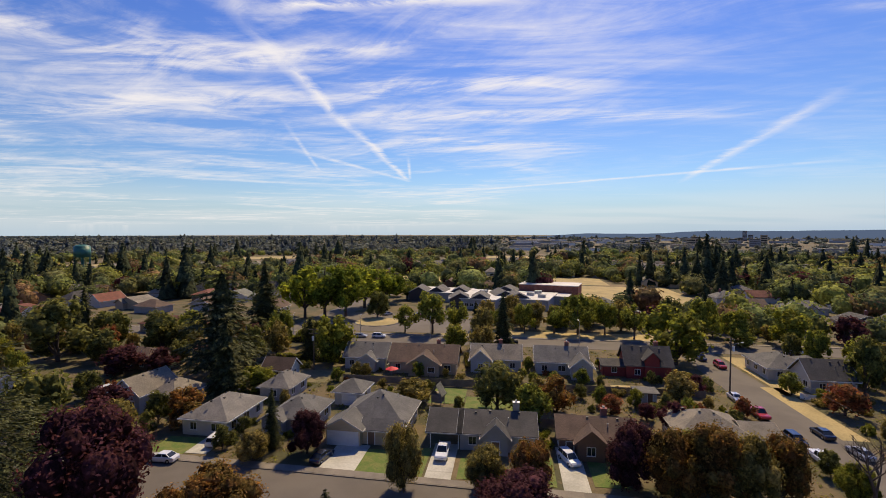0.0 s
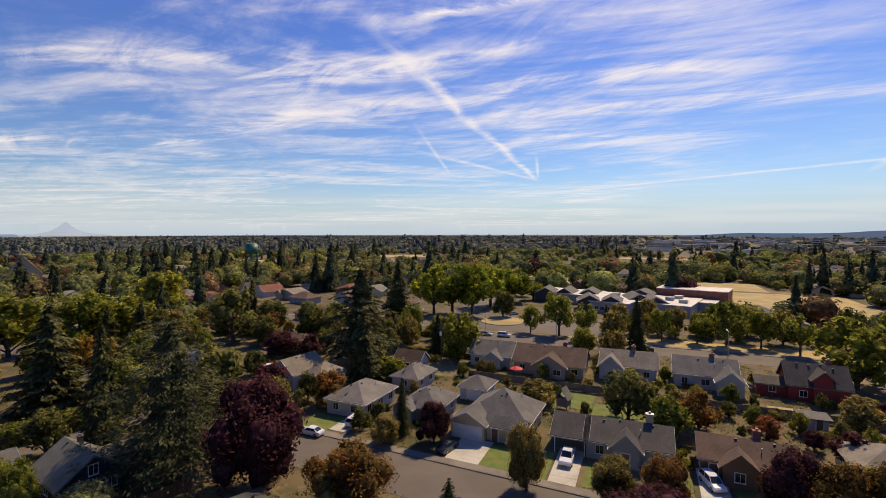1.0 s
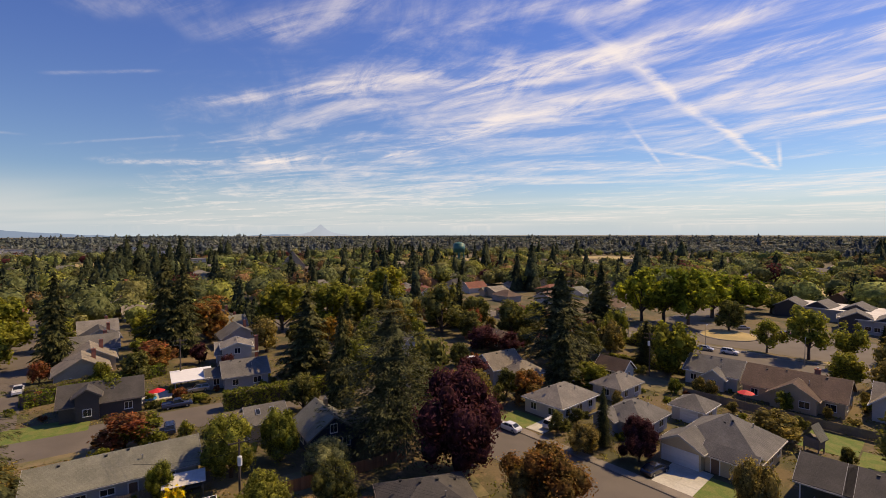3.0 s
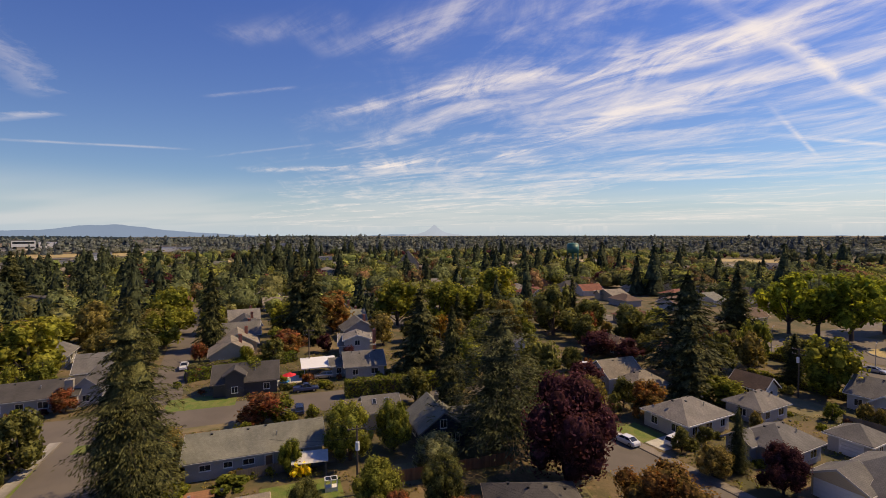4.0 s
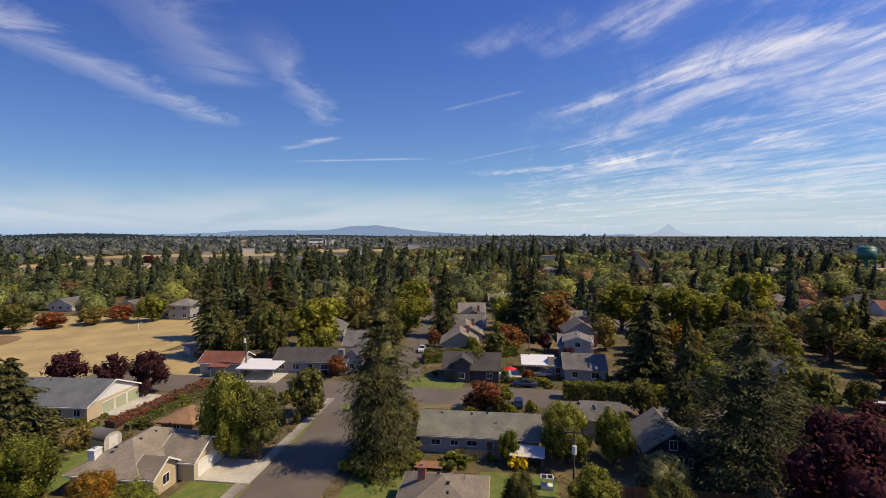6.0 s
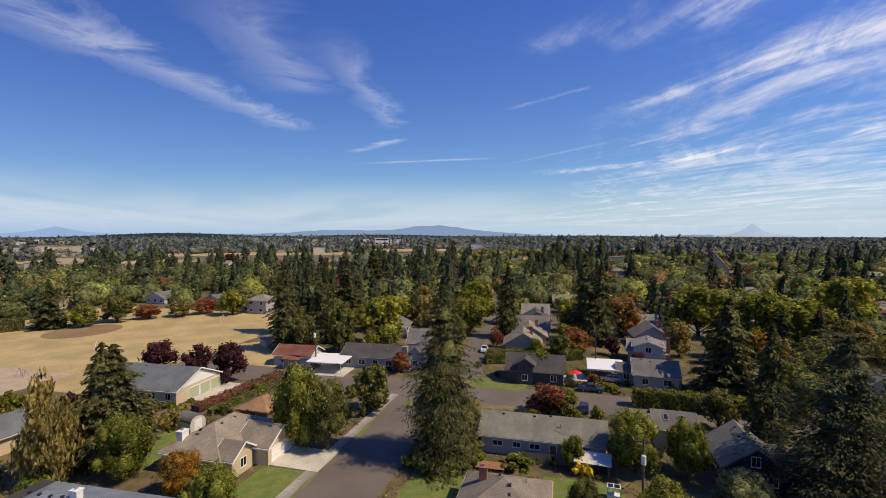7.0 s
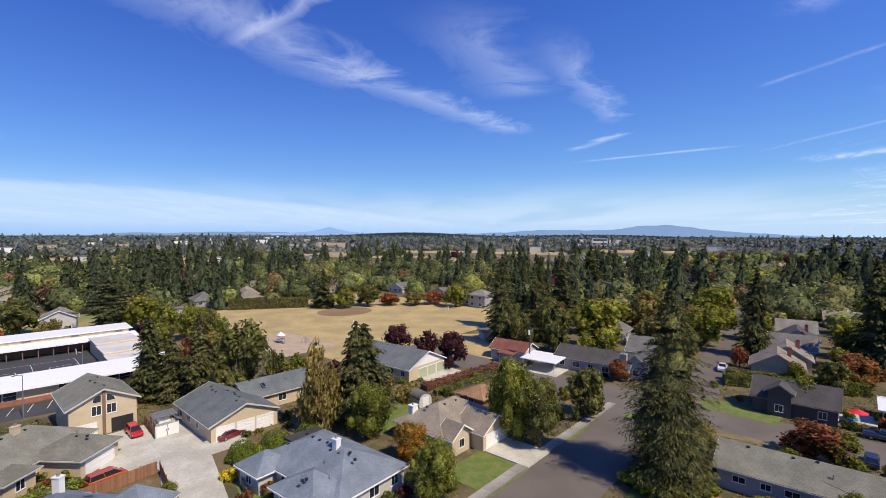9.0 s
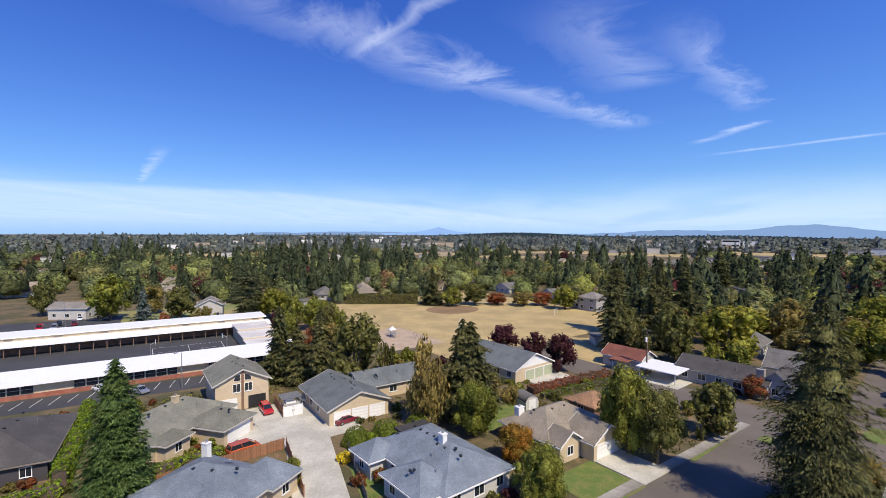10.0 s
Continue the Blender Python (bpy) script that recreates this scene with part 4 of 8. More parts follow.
def house(label, x, y, turn, roof, wall, wings, garages=(), chimneys=(), windows=None, doors=(), vents=4, name="house", garage_paint="white_trim", skylights=(), group="", base=0.0, trim=None):
    """wings: (middle x, y, width, depth, eave, ridge, roof kind); garages and doors: (wing, side, offset, width); windows: (wing, side, offset, sill, width, height), or by themselves;
    chimneys: (x, y, top, width, surface); skylights: (x, y, z, tilt, turn)."""
    home = thing(name, label, name.replace("_", " "), pose(x, y, base, 0, 0, turn), group)
    if name == "house":
        HOMES.append((x, y, turn, wings[0]))
    spots = []
    for i, (cx, cy, w, d, eave, ridge, kind) in enumerate(wings):
        at = Matrix.Translation((cx, cy, 0))
        take(*(pose(x, y, 0, 0, 0, turn) @ Vector((cx, cy, 0)))[:2], turn, w + 1, d + 1)
        on_posts = kind.startswith("o")
        kind = kind.lstrip("o")
        slopes, boards = roof_shape(w, d, eave, ridge, kind)
        if on_posts:
            for px in (-w / 2 + 0.15, w / 2 - 0.15):
                for py in (-d / 2 + 0.15, d / 2 - 0.15):
                    part("post", boxes("carport_post", M["white_trim"], (-0.07, -0.07, -0.1, 0.07, 0.07, eave)), home, "", Matrix.Translation((cx + px, cy + py, 0)))
        else:
            part("wall", wall_shape(w, d, eave, ridge, kind).mesh("wall", M[wall]), home, "", at)
        roof_part = part("roof", slopes.mesh("roof", M[roof]), home, "", at)
        if boards.verts:
            part("eave_board", boards.mesh("eave_board", M[trim or TRIM.get(wall, "white_trim")]), roof_part)
        if kind in ("x", "hx", "y", "hy") and vents and w * d > 40:
            rng = random.Random(int(abs(x * 13 + y * 7)) + i)
            run = (w if kind in ("x", "hx") else d) * 0.5
            span = (d if kind in ("x", "hx") else w) / 2
            for k in range(vents if i == 0 else 2):
                px = -run * 0.8 + 1.6 * run * (k + 0.5) / vents
                back = rng.uniform(0.06, 0.2)
                py = span * back * rng.choice((-1, -1, 1))
                pz = ridge - (ridge - eave) * back + 0.17
                spot = (px, py, pz) if kind in ("x", "hx") else (-py, px, pz)
                part("roof_vent", kept("roof_vent", lambda: boxes("roof_vent", M["black"], (-0.13, -0.13, -0.1, 0.13, 0.13, 0.12), (-0.17, -0.17, 0.12, 0.17, 0.17, 0.15))), roof_part, "", Matrix.Translation(spot))
            part("vent_pipe", kept("vent_pipe", lambda: pipe_mesh()), roof_part, "", Matrix.Translation((run * 0.3, -span * 0.5, (ridge + eave) / 2) if kind in ("x", "hx") else (span * 0.5, run * 0.3, (ridge + eave) / 2)))
        if windows is None and not on_posts:
            for side, length in (("f", w), ("b", w), ("l", d), ("r", d)):
                count = int(length // 3.3)
                for k in range(count):
                    spots.append((i, side, (k + 0.5 - count / 2) * length / count, 0.95, 1.5 if k % 2 else 1.1, 1.15))
                if eave > 4.6:
                    for k in range(count):
                        spots.append((i, side, (k + 0.5 - count / 2) * length / count, 3.7, 1.2, 1.2))
    spots = list(windows) if windows is not None else spots

    def facing(i, side, off, z):
        cx, cy, w, d, *_ = wings[i]
        return {"f": pose(cx + off, cy - d / 2, z), "b": pose(cx - off, cy + d / 2, z, 0, 0, 180), "l": pose(cx - w / 2, cy - off, z, 0, 0, -90), "r": pose(cx + w / 2, cy + off, z, 0, 0, 90)}[side]

    taken = []
    for i, side, off, w in garages:
        at = facing(i, side, off, 0)
        door = part("garage_door", garage_mesh(w, 2.15, M[garage_paint]), home, "", at)
        part("door_frame", frame_mesh(w, 2.15), door)
        taken.append((at.translation, w / 2 + 0.8))
    for i, side, off, w in doors:
        at = facing(i, side, off, 0)
        door = part("door", kept(("door", w), lambda: boxes("door", M["brown_wall"], (-w / 2, -0.03, 0, w / 2, 0.03, 2.05))), home, "", at)
        part("door_frame", frame_mesh(w, 2.05), door)
        taken.append((at.translation, w / 2 + 0.7))
    for i, side, off, sill, w, h in spots:
        at = facing(i, side, off, sill)
        p = at.translation
        if windows is None:
            if any((p - q).to_2d().length < r + w / 2 for q, r in taken):
                continue
            ahead = p + at.to_3x3() @ Vector((0, -0.3, 0))
            if any(abs(ahead.x - cx) < ww / 2 + 0.4 and abs(ahead.y - cy) < dd / 2 + 0.4 for j, (cx, cy, ww, dd, *_) in enumerate(wings) if j != i):
                continue
        frame_me, pane_me = window_meshes(w, h)
        part("pane", pane_me, part("window", frame_me, home, "", at))
    for cx, cy, top, wide, surface in chimneys:
        s = Shape()
        s.box(-wide / 2, -wide * 0.4, 0, wide / 2, wide * 0.4, top)
        s.box(-wide / 2 - 0.07, -wide * 0.4 - 0.07, top, wide / 2 + 0.07, wide * 0.4 + 0.07, top + 0.12)
        stack = part("chimney", s.mesh("chimney", M[surface]), home, "", Matrix.Translation((cx, cy, 0)))
        part("flue", boxes("flue", M["steel"], (-0.14, -0.14, top + 0.12, 0.14, 0.14, top + 0.42)), stack)
    for cx, cy, z, tilt, spin in skylights:
        light = part("skylight", kept("skylight", lambda: boxes("skylight", M["steel"], (-0.35, -0.6, 0, 0.35, 0.6, 0.12))), home, "", pose(cx, cy, z, tilt, 0, 0) @ pose(0, 0, 0, 0, 0, spin))
        part("pane", kept("skypane", lambda: boxes("skypane", M["glass"], (-0.28, -0.52, 0.12, 0.28, 0.52, 0.135))), light)
    return home


def pipe_mesh():
    s = Shape()
    s.tube((0, 0, -0.2), (0, 0, 0.75), 0.07, 0.07, 8)
    s.tube((0, 0, 0.75), (0, 0, 0.8), 0.1, 0.1, 8)
    return s.mesh("vent_pipe", M["steel"])


# ---- vehicles ----
CAR_SIZES = {
    # kind: length, width, side stations (x, sill, shoulder), cabin foot x0 x1, roof x0 x1, roof height
    "sedan": (4.7, 1.8, ((-2.35, 0.35, 0.72), (-2.2, 0.22, 0.92), (-1.2, 0.2, 0.98), (0.9, 0.2, 0.95), (2.1, 0.22, 0.76), (2.35, 0.35, 0.6)), (-1.75, 1.15), (-1.05, 0.35), 1.42),
    "suv": (4.6, 1.85, ((-2.3, 0.4, 0.9), (-2.2, 0.28, 1.05), (-1.0, 0.26, 1.08), (0.9, 0.26, 1.05), (2.1, 0.28, 0.92), (2.3, 0.42, 0.75)), (-2.2, 1.2), (-1.9, 0.45), 1.7),
    "van": (5.0, 1.95, ((-2.5, 0.35, 0.95), (-2.42, 0.25, 1.05), (-1.0, 0.22, 1.08), (1.1, 0.22, 1.02), (2.3, 0.25, 0.85), (2.5, 0.4, 0.65)), (-2.4, 1.75), (-2.15, 0.75), 1.78),
    "pickup": (5.6, 1.98, ((-2.8, 0.5, 0.98), (-2.7, 0.4, 1.05), (-0.9, 0.36, 1.06), (0.9, 0.36, 1.1), (2.6, 0.4, 1.02), (2.8, 0.5, 0.85)), (-0.75, 1.35), (-0.5, 0.6), 1.82),
}


def car_parts(kind, colour):
    length, width, stations, foot, top, high = CAR_SIZES[kind]
    hw = width / 2

    def make():
        body = Shape()
        rings = []
        for x, sill, shoulder in stations:
            pinch = 0.88 if abs(x) > length / 2 - 0.05 else 1.0
            ring = [(-hw * 0.93, sill), (-hw, sill + 0.2), (-hw * 0.99, shoulder - 0.12), (-hw * 0.88, shoulder), (hw * 0.88, shoulder), (hw * 0.99, shoulder - 0.12), (hw, sill + 0.2), (hw * 0.93, sill)]
            rings.append([(x, y * pinch, z) for y, z in ring])
        for a, b in zip(rings, rings[1:]):
            for i in range(8):
                j = (i + 1) % 8
                body.face([a[i], a[j], b[j], b[i]])
        body.face(rings[0][::-1])
        body.face(rings[-1])
        if kind == "pickup":
            body.box(-2.65, -hw * 0.92, 1.05, -0.85, -hw * 0.84, 1.22)
            body.box(-2.65, hw * 0.84, 1.05, -0.85, hw * 0.92, 1.22)
        base = stations[2][2] - 0.03
        cab = Shape()
        low = [(foot[0], -hw * 0.86), (foot[1], -hw * 0.86), (foot[1], hw * 0.86), (foot[0], hw * 0.86)]
        up = [(top[0], -hw * 0.7), (top[1], -hw * 0.7), (top[1], hw * 0.7), (top[0], hw * 0.7)]
        low = [(*p, base) for p in low]
        up = [(*p, high - 0.06) for p in up]
        for i in range(4):
            j = (i + 1) % 4
            cab.face([low[i], low[j], up[j], up[i]])
        cab.face(up)
        roof = Shape()
        roof.prism([(p[0] + (-0.05 if p[0] == top[0] else 0.05), p[1] * 1.04) for p in up], high - 0.06, high, 0.94)
        mid, mid_top = (foot[0] + foot[1]) / 2 - 0.1, (top[0] + top[1]) / 2
        ends = [(low[i], up[i]) for i in range(4)] + [((mid, sy * hw * 0.865, base), (mid_top, sy * hw * 0.71, high - 0.06)) for sy in (-1, 1)]
        pillars = []
        for a, b in ends:
            t = Shape()
            t.tube(a, b, 0.055, 0.048, 4)
            pillars.append(t.mesh("car_pillar", M[colour]))
        return body.mesh("car_body", M[colour], False), cab.mesh("car_windows", M["glass"]), roof.mesh("car_roof", M[colour]), pillars

    return kept(("car", kind, colour), make)


def wheel_meshes():
    def make():
        t, r = Shape(), Shape()
        t.tube((0, -0.11, 0), (0, 0.11, 0), 0.34, 0.34, 16)
        r.tube((0, -0.125, 0), (0, 0.125, 0), 0.2, 0.2, 10)
        return t.mesh("tyre", M["rubber"]), r.mesh("rim", M["steel"])

    return kept("wheel", make)


def car(kind, colour, x, y, turn, label, group="parked cars", z=0.04):
    body, glass, roof, pillars = car_parts(kind, colour)
    length, width, stations, *_ = CAR_SIZES[kind]
    name = "pickup_truck" if kind == "pickup" else "minivan" if kind == "van" else "car"
    ob = thing(name, label, name.replace("_", " "), pose(x, y, z, 0, 0, turn) @ Matrix.Scale(0.92, 4), group)
    part("body", body, ob)
    part("glazing", glass, ob, "dark tinted glass")
    part("roof", roof, ob)
    for p in pillars:
        part("pillar", p, ob)
    tyre, rim = wheel_meshes()
    for sx in (-0.3, 0.31):
        for sy in (-1, 1):
            w = part("wheel", tyre, ob, "", Matrix.Translation((sx * length, sy * (width / 2 - 0.1), 0.34)))
            part("rim", rim, w)
    for sy in (-1, 1):
        part("headlight", kept("headlight", lambda: boxes("headlight", M["steel"], (-0.05, -0.17, -0.07, 0.06, 0.17, 0.07))), ob, "", Matrix.Translation((length / 2 - 0.09, sy * width * 0.36, stations[-1][2] - 0.04)))
        part("tail_light", kept("tail_light", lambda: boxes("tail_light", M["car_red"], (-0.05, -0.12, -0.09, 0.06, 0.12, 0.09))), ob, "", Matrix.Translation((-length / 2 + 0.1, sy * width * 0.4, stations[0][2] - 0.02)))
    return ob


# ---- ground pieces ----
def sheet(name, label, category, surface, x, y, turn, w, d, z=0.02, thick=0.06):
    """A flat piece of ground: a low slab with a real edge."""
    take(x, y, turn, w, d)
    ob = part(name, boxes(name, M[surface], (-w / 2, -d / 2, -thick, w / 2, d / 2, 0)), None, "", pose(x, y, z, 0, 0, turn))
    return tagged(ob, label, category, "", "structure")


SLABS = []  # paving laid last: parent, its length and width, slab length and width, surface


def lay_slabs():
    """Concrete slabs with open joints on the drives and the near pavements."""
    for ob, length, width, long, wide, surface in SLABS:
        n, m = max(1, round(length / long)), max(1, round(width / wide))
        a, b = length / n, width / m
        me = kept(("slab", surface, round(a, 2), round(b, 2)), lambda: boxes("slab", M[surface], (-a / 2 + 0.012, -b / 2 + 0.012, -0.02, a / 2 - 0.012, b / 2 - 0.012, 0.018)))
        for i in range(n):
            for j in range(m):
                at = Vector((-length / 2 + (i + 0.5) * a, -width / 2 + (j + 0.5) * b, 0))
                p = ob.matrix_world @ at
                if math.hypot(p.x, p.y) < 108 and -p.x * 0.6 + p.y > -125:
                    part("slab", me, ob, "", Matrix.Translation((at.x, at.y, random.uniform(-0.004, 0.006))))


def street(label, x0, y0, x1, y1, wide, z=0.03, walks=(True, True), surface="asphalt", walk_surface="old_concrete"):
    """A road with kerbs and pavements along it."""
    length, turn = math.hypot(x1 - x0, y1 - y0), math.degrees(math.atan2(y1 - y0, x1 - x0))
    mx, my = (x0 + x1) / 2, (y0 + y1) / 2
    sheet("road", label, "road", surface, mx, my, turn, length, wide, z)
    nx, ny = -math.sin(radians(turn)), math.cos(radians(turn))
    for side, there in ((1, walks[0]), (-1, walks[1])):
        if there:
            off = side * (wide / 2 + 0.09)
            sheet("kerb", "grey concrete kerb along the road", "kerb", "old_concrete", mx + nx * off, my + ny * off, turn, length, 0.18, 0.14, 0.2)
            off = side * (wide / 2 + 0.98)
            walk_way = sheet("pavement", "worn concrete pavement beside the road", "pavement", walk_surface, mx + nx * off, my + ny * off, turn, length, 1.5, 0.12, 0.18)
            SLABS.append((walk_way, length, 1.5, 1.5, 1.5, walk_surface))


def fence(x0, y0, x1, y1, high=1.7, surface="wood_fence", label="reddish cedar board fence"):
    length, turn = math.hypot(x1 - x0, y1 - y0), math.degrees(math.atan2(y1 - y0, x1 - x0))
    ob = thing("fence", label, "fence", pose(x0, y0, 0, 0, 0, turn))
    board = kept(("board", surface, high), lambda: boxes("fence_board", M[surface], (0.006, -0.012, 0.05, 0.184, 0.012, high)))
    post = kept(("post", surface, high), lambda: boxes("fence_post", M[surface], (-0.05, 0.014, -0.2, 0.05, 0.11, high + 0.08)))
    if math.hypot((x0 + x1) / 2, (y0 + y1) / 2) < 78:
        for i in range(int(length / 0.19)):
            part("board", board, ob, "", Matrix.Translation((i * 0.19, 0, random.uniform(-0.015, 0.015))))
    else:
        part("boarding", boxes("boarding", M[surface], *[(i * 0.19 + 0.006, -0.012, 0.05, i * 0.19 + 0.184, 0.012, high + random.uniform(-0.02, 0.02)) for i in range(int(length / 0.19))]), ob)
    for i in range(int(length / 2.4) + 1):
        part("post", post, ob, "", Matrix.Translation((min(i * 2.4, length), 0, 0)))
    part("rail", boxes("fence_rail", M[surface], (0, 0.013, 0.35, length, 0.05, 0.44), (0, 0.013, high - 0.35, length, 0.05, high - 0.26)), ob)
    return ob


def utility_pole(x, y, high, turn, cans=1, lamp=False):
    ob = thing("utility_pole", "brown wooden utility pole with crossarm and transformer", "utility pole", pose(x, y, 0, 0, 0, turn), "utility poles")
    s = Shape()
    s.tube((0, 0, -0.5), (0, 0, high), 0.17, 0.11, 9)
    part("post", s.mesh("pole_post", M["pole_wood"]), ob)
    for z in (high - 0.35, high - 1.3)[: 1 + (high > 9)]:
        part("crossarm", boxes("crossarm", M["pole_wood"], (-1.2, -0.2, z - 0.06, 1.2, -0.1, z + 0.06)), ob)
        for k in (-1.1, -0.55, 0.55, 1.1):
            t = Shape()
            t.tube((k, -0.15, z + 0.06), (k, -0.15, z + 0.24), 0.04, 0.03, 6)
            part("insulator", t.mesh("insulator", M["steel"]), ob)
    for k in range(cans):
        t = Shape()
        t.tube((0.0, -0.45, high - 2.9), (0.0, -0.45, high - 1.9), 0.26, 0.26, 12)
        t.dome(0, -0.45, high - 1.9, 0.26, 0.1)
        part("transformer", t.mesh("transformer", M["white_trim"]), ob, "pale grey transformer can")
    if lamp:
        t = Shape()
        t.tube((0, 0, high - 1.6), (0, -1.9, high - 1.1), 0.04, 0.03, 6)
        t.box(-0.14, -2.4, high - 1.15, 0.14, -1.85, high - 1.02)
        part("lamp_arm", t.mesh("lamp_arm", M["steel"]), ob)
    return ob


def wire(a, b, sag, radius=0.018):
    """A cable that hangs between two places."""
    c = bpy.data.curves.new("overhead_wire", "CURVE")
    c.dimensions, c.bevel_depth, c.bevel_resolution = "3D", radius, 0
    line = c.splines.new("POLY")
    line.points.add(12)
    for i in range(13):
        t = i / 12
        line.points[i].co = (a[0] + (b[0] - a[0]) * t, a[1] + (b[1] - a[1]) * t, a[2] + (b[2] - a[2]) * t - sag * 4 * t * (1 - t), 1)
    c.materials.append(M["black"])
    return tagged(new("overhead_wire", c), "thin black overhead cable between utility poles", "cable", "overhead cables")


# ---- ground, streets, fields ----
def ground():
    s = Shape()
    rings = [0, 60, 120, 200, 320, 500, 800, 1300, 2100, 3300, 4800]
    sides = 64
    last = None
    for r in rings[1:]:
        ring = [(r * math.cos(2 * math.pi * i / sides), r * math.sin(2 * math.pi * i / sides), 0.0) for i in range(sides)]
        if last is None:
            for i in range(sides):
                s.face([(0, 0, 0), ring[i], ring[(i + 1) % sides]])
        else:
            for i in range(sides):
                j = (i + 1) % sides
                s.face([last[i], ring[i], ring[j], last[j]])
        last = ring
    tagged(part("ground", s.mesh("ground", M["ground"], True)), "dry suburban ground with patchy grass and litter", "ground", "", "structure")


ground()
street("worn grey asphalt residential street", -75, 68.5, 52, 45.6, 9.6, 0.03, (True, False))
street("grey asphalt side street with parked cars", 52.0, 22, 69.5, 135, 9.5, 0.034, (False, False))
street("grey asphalt street in front of the school", -120, 159, 160, 120, 10.5, 0.038, (True, False))
street("grey asphalt street leading to the junction", -34, -17.4, -92.5, 1.6, 10.4, 0.03, (True, False), walk_surface="concrete")
street("grey asphalt through street across the junction", -118, -60.6, -79, 60, 10.8, 0.034, (False, False))
street("grey asphalt residential street between houses", -103, 11, -230, 37, 6.4, 0.042, (False, False))
street("grey asphalt residential street between gardens", -92, 77, -330, 139, 7.0, 0.046, (False, False))
street("asphalt school drive under trees", -50, 150, -30, 260, 11, 0.044, (False, False))
sheet("car_park", "grey asphalt school forecourt", "car park", "asphalt", -20, 172, -8, 62, 34, 0.026)


def island():
    s = Shape()
    ring = [(8.2 * math.cos(2 * math.pi * i / 32), 8.2 * math.sin(2 * math.pi * i / 32)) for i in range(32)]
    s.prism(ring, 0, 0.2)
    ob = tagged(part("traffic_island", s.mesh("traffic_island", M["concrete"]), None, "", Matrix.Translation((-24, 171.5, 0))), "round kerbed island with dry grass", "traffic island", "", "structure")
    t = Shape()
    t.prism([(x * 0.95, y * 0.95) for x, y in ring], 0.2, 0.24)
    part("grass", t.mesh("island_grass", M["dry_grass"]), ob, "dry tan grass")


island()
sheet("field", "dry tan school playing field", "field", "dry_grass", -156.9, -100.9, -17.8, 93, 102, 0.02)
sheet("field", "dry tan grass beside the school", "field", "dry_grass", 92, 246, -9, 66, 76, 0.02)
sheet("field", "dry tan grass behind the school", "field", "dry_grass", 32, 322, -9, 150, 44, 0.02)
sheet("verge", "dry grass verge along the school street", "verge", "dry_grass", 35, 148.5, -8, 72, 11, 0.018)
sheet("field", "half-green mown grass by the car park", "field", "park_grass", -88, -190, -20, 70, 34, 0.016)


def infield():
    s = Shape()
    s.prism([(11.5 * math.cos(2 * math.pi * i / 28), 10 * math.sin(2 * math.pi * i / 28)) for i in range(28)], -0.05, 0.03)
    tagged(part("infield", s.mesh("infield", M["dirt"]), None, "", pose(-161, -111, 0.02, 0, 0, -17.8)), "bare brown baseball infield", "infield", "", "structure")


infield()
sheet("playground", "pale sandy play area with bark chips", "playground", "play_sand", -107.6, -94.0, -17.8, 17, 26, 0.035)
# driveways and yards
for x, y, turn, w, d in ((-14.4, 67.7, -8, 5.2, 8.6), (-0.2, 66.5, -8, 3.6, 11.5), (17.9, 64.5, -8, 3.4, 13), (-36.5, 72.5, -8, 3.4, 7), (-97.5, -39.5, 162, 11, 8), (-112, -20, 76, 9, 9)):
    SLABS.append((sheet("driveway", "cracked pale concrete driveway", "driveway", "drive_concrete", x, y, turn, w, d, 0.05), w, d, 2.6, 2.6, "drive_concrete"))
SLABS.append((sheet("driveway", "pale concrete drive to the garage", "driveway", "drive_concrete", -67.7, -15.9, 162, 6.2, 7.6, 0.135, 0.2), 6.2, 7.6, 3.1, 3.1, "drive_concrete"))
SLABS.append((sheet("driveway", "broad pale concrete shared drive", "driveway", "drive_concrete", -49.5, -66.5, 160, 18, 19, 0.05), 18, 19, 3.6, 3.6, "drive_concrete"))
SLABS.append((sheet("driveway", "narrow pale concrete lane", "driveway", "drive_concrete", -40.2, -48.6, 57, 24, 6.6, 0.054), 24, 6.6, 3.3, 3.3, "drive_concrete"))
sheet("car_park", "dark asphalt school parking bays", "car park", "asphalt_new", -36, -106.2, 157, 66, 8.5, 0.03)
sheet("car_park", "dark asphalt car park with painted bays", "car park", "asphalt_new", -42, -192, 158, 50, 40, 0.03)
for x, y, turn, w, d in ((-9.6, 66.3, -8, 5.6, 8.0), (4.6, 64.5, -8, 5.0, 6.0), (-4.4, 66.5, -8, 4.0, 9), (12.8, 64, -8, 5, 8), (22.4, 63, -8, 4.6, 7), (-60.4, -18.4, 162, 9.0, 8.4), (-57.5, 2.2, 162, 12, 8.0), (-55.5, 20.8, 73, 10, 9), (-41.5, 71, -8, 6, 7.5), (-88, 2.8, 72, 10, 3), (-99.5, 17.5, 72, 12, 6), (10, 88, -8, 12, 9), (1, 94, -8, 7, 9), (-73, -39, 162, 12, 7)):
    sheet("lawn", "mown green front lawn", "lawn", "lawn", x, y, turn, w, d, 0.04)
for x, y, turn, w, d in ((25, 80, -8, 13, 8), (-38, 45, 60, 12, 7), (-53, 35, 70, 12, 6), (-84, 22, 72, 10, 2.2), (-31, 107, -8, 12, 9)):
    sheet("yard", "parched tan back yard", "yard", "dull_grass", x, y, turn, w, d, 0.036)

for x, y, turn, w, d in ((40, 97, -8, 9, 6), (73.6, 108, 81, 30, 5), (67.2, 86, 81, 26, 4)):
    sheet("yard", "bare tan strip of dry grass", "yard", "dry_grass", x, y, turn, w, d, 0.036)

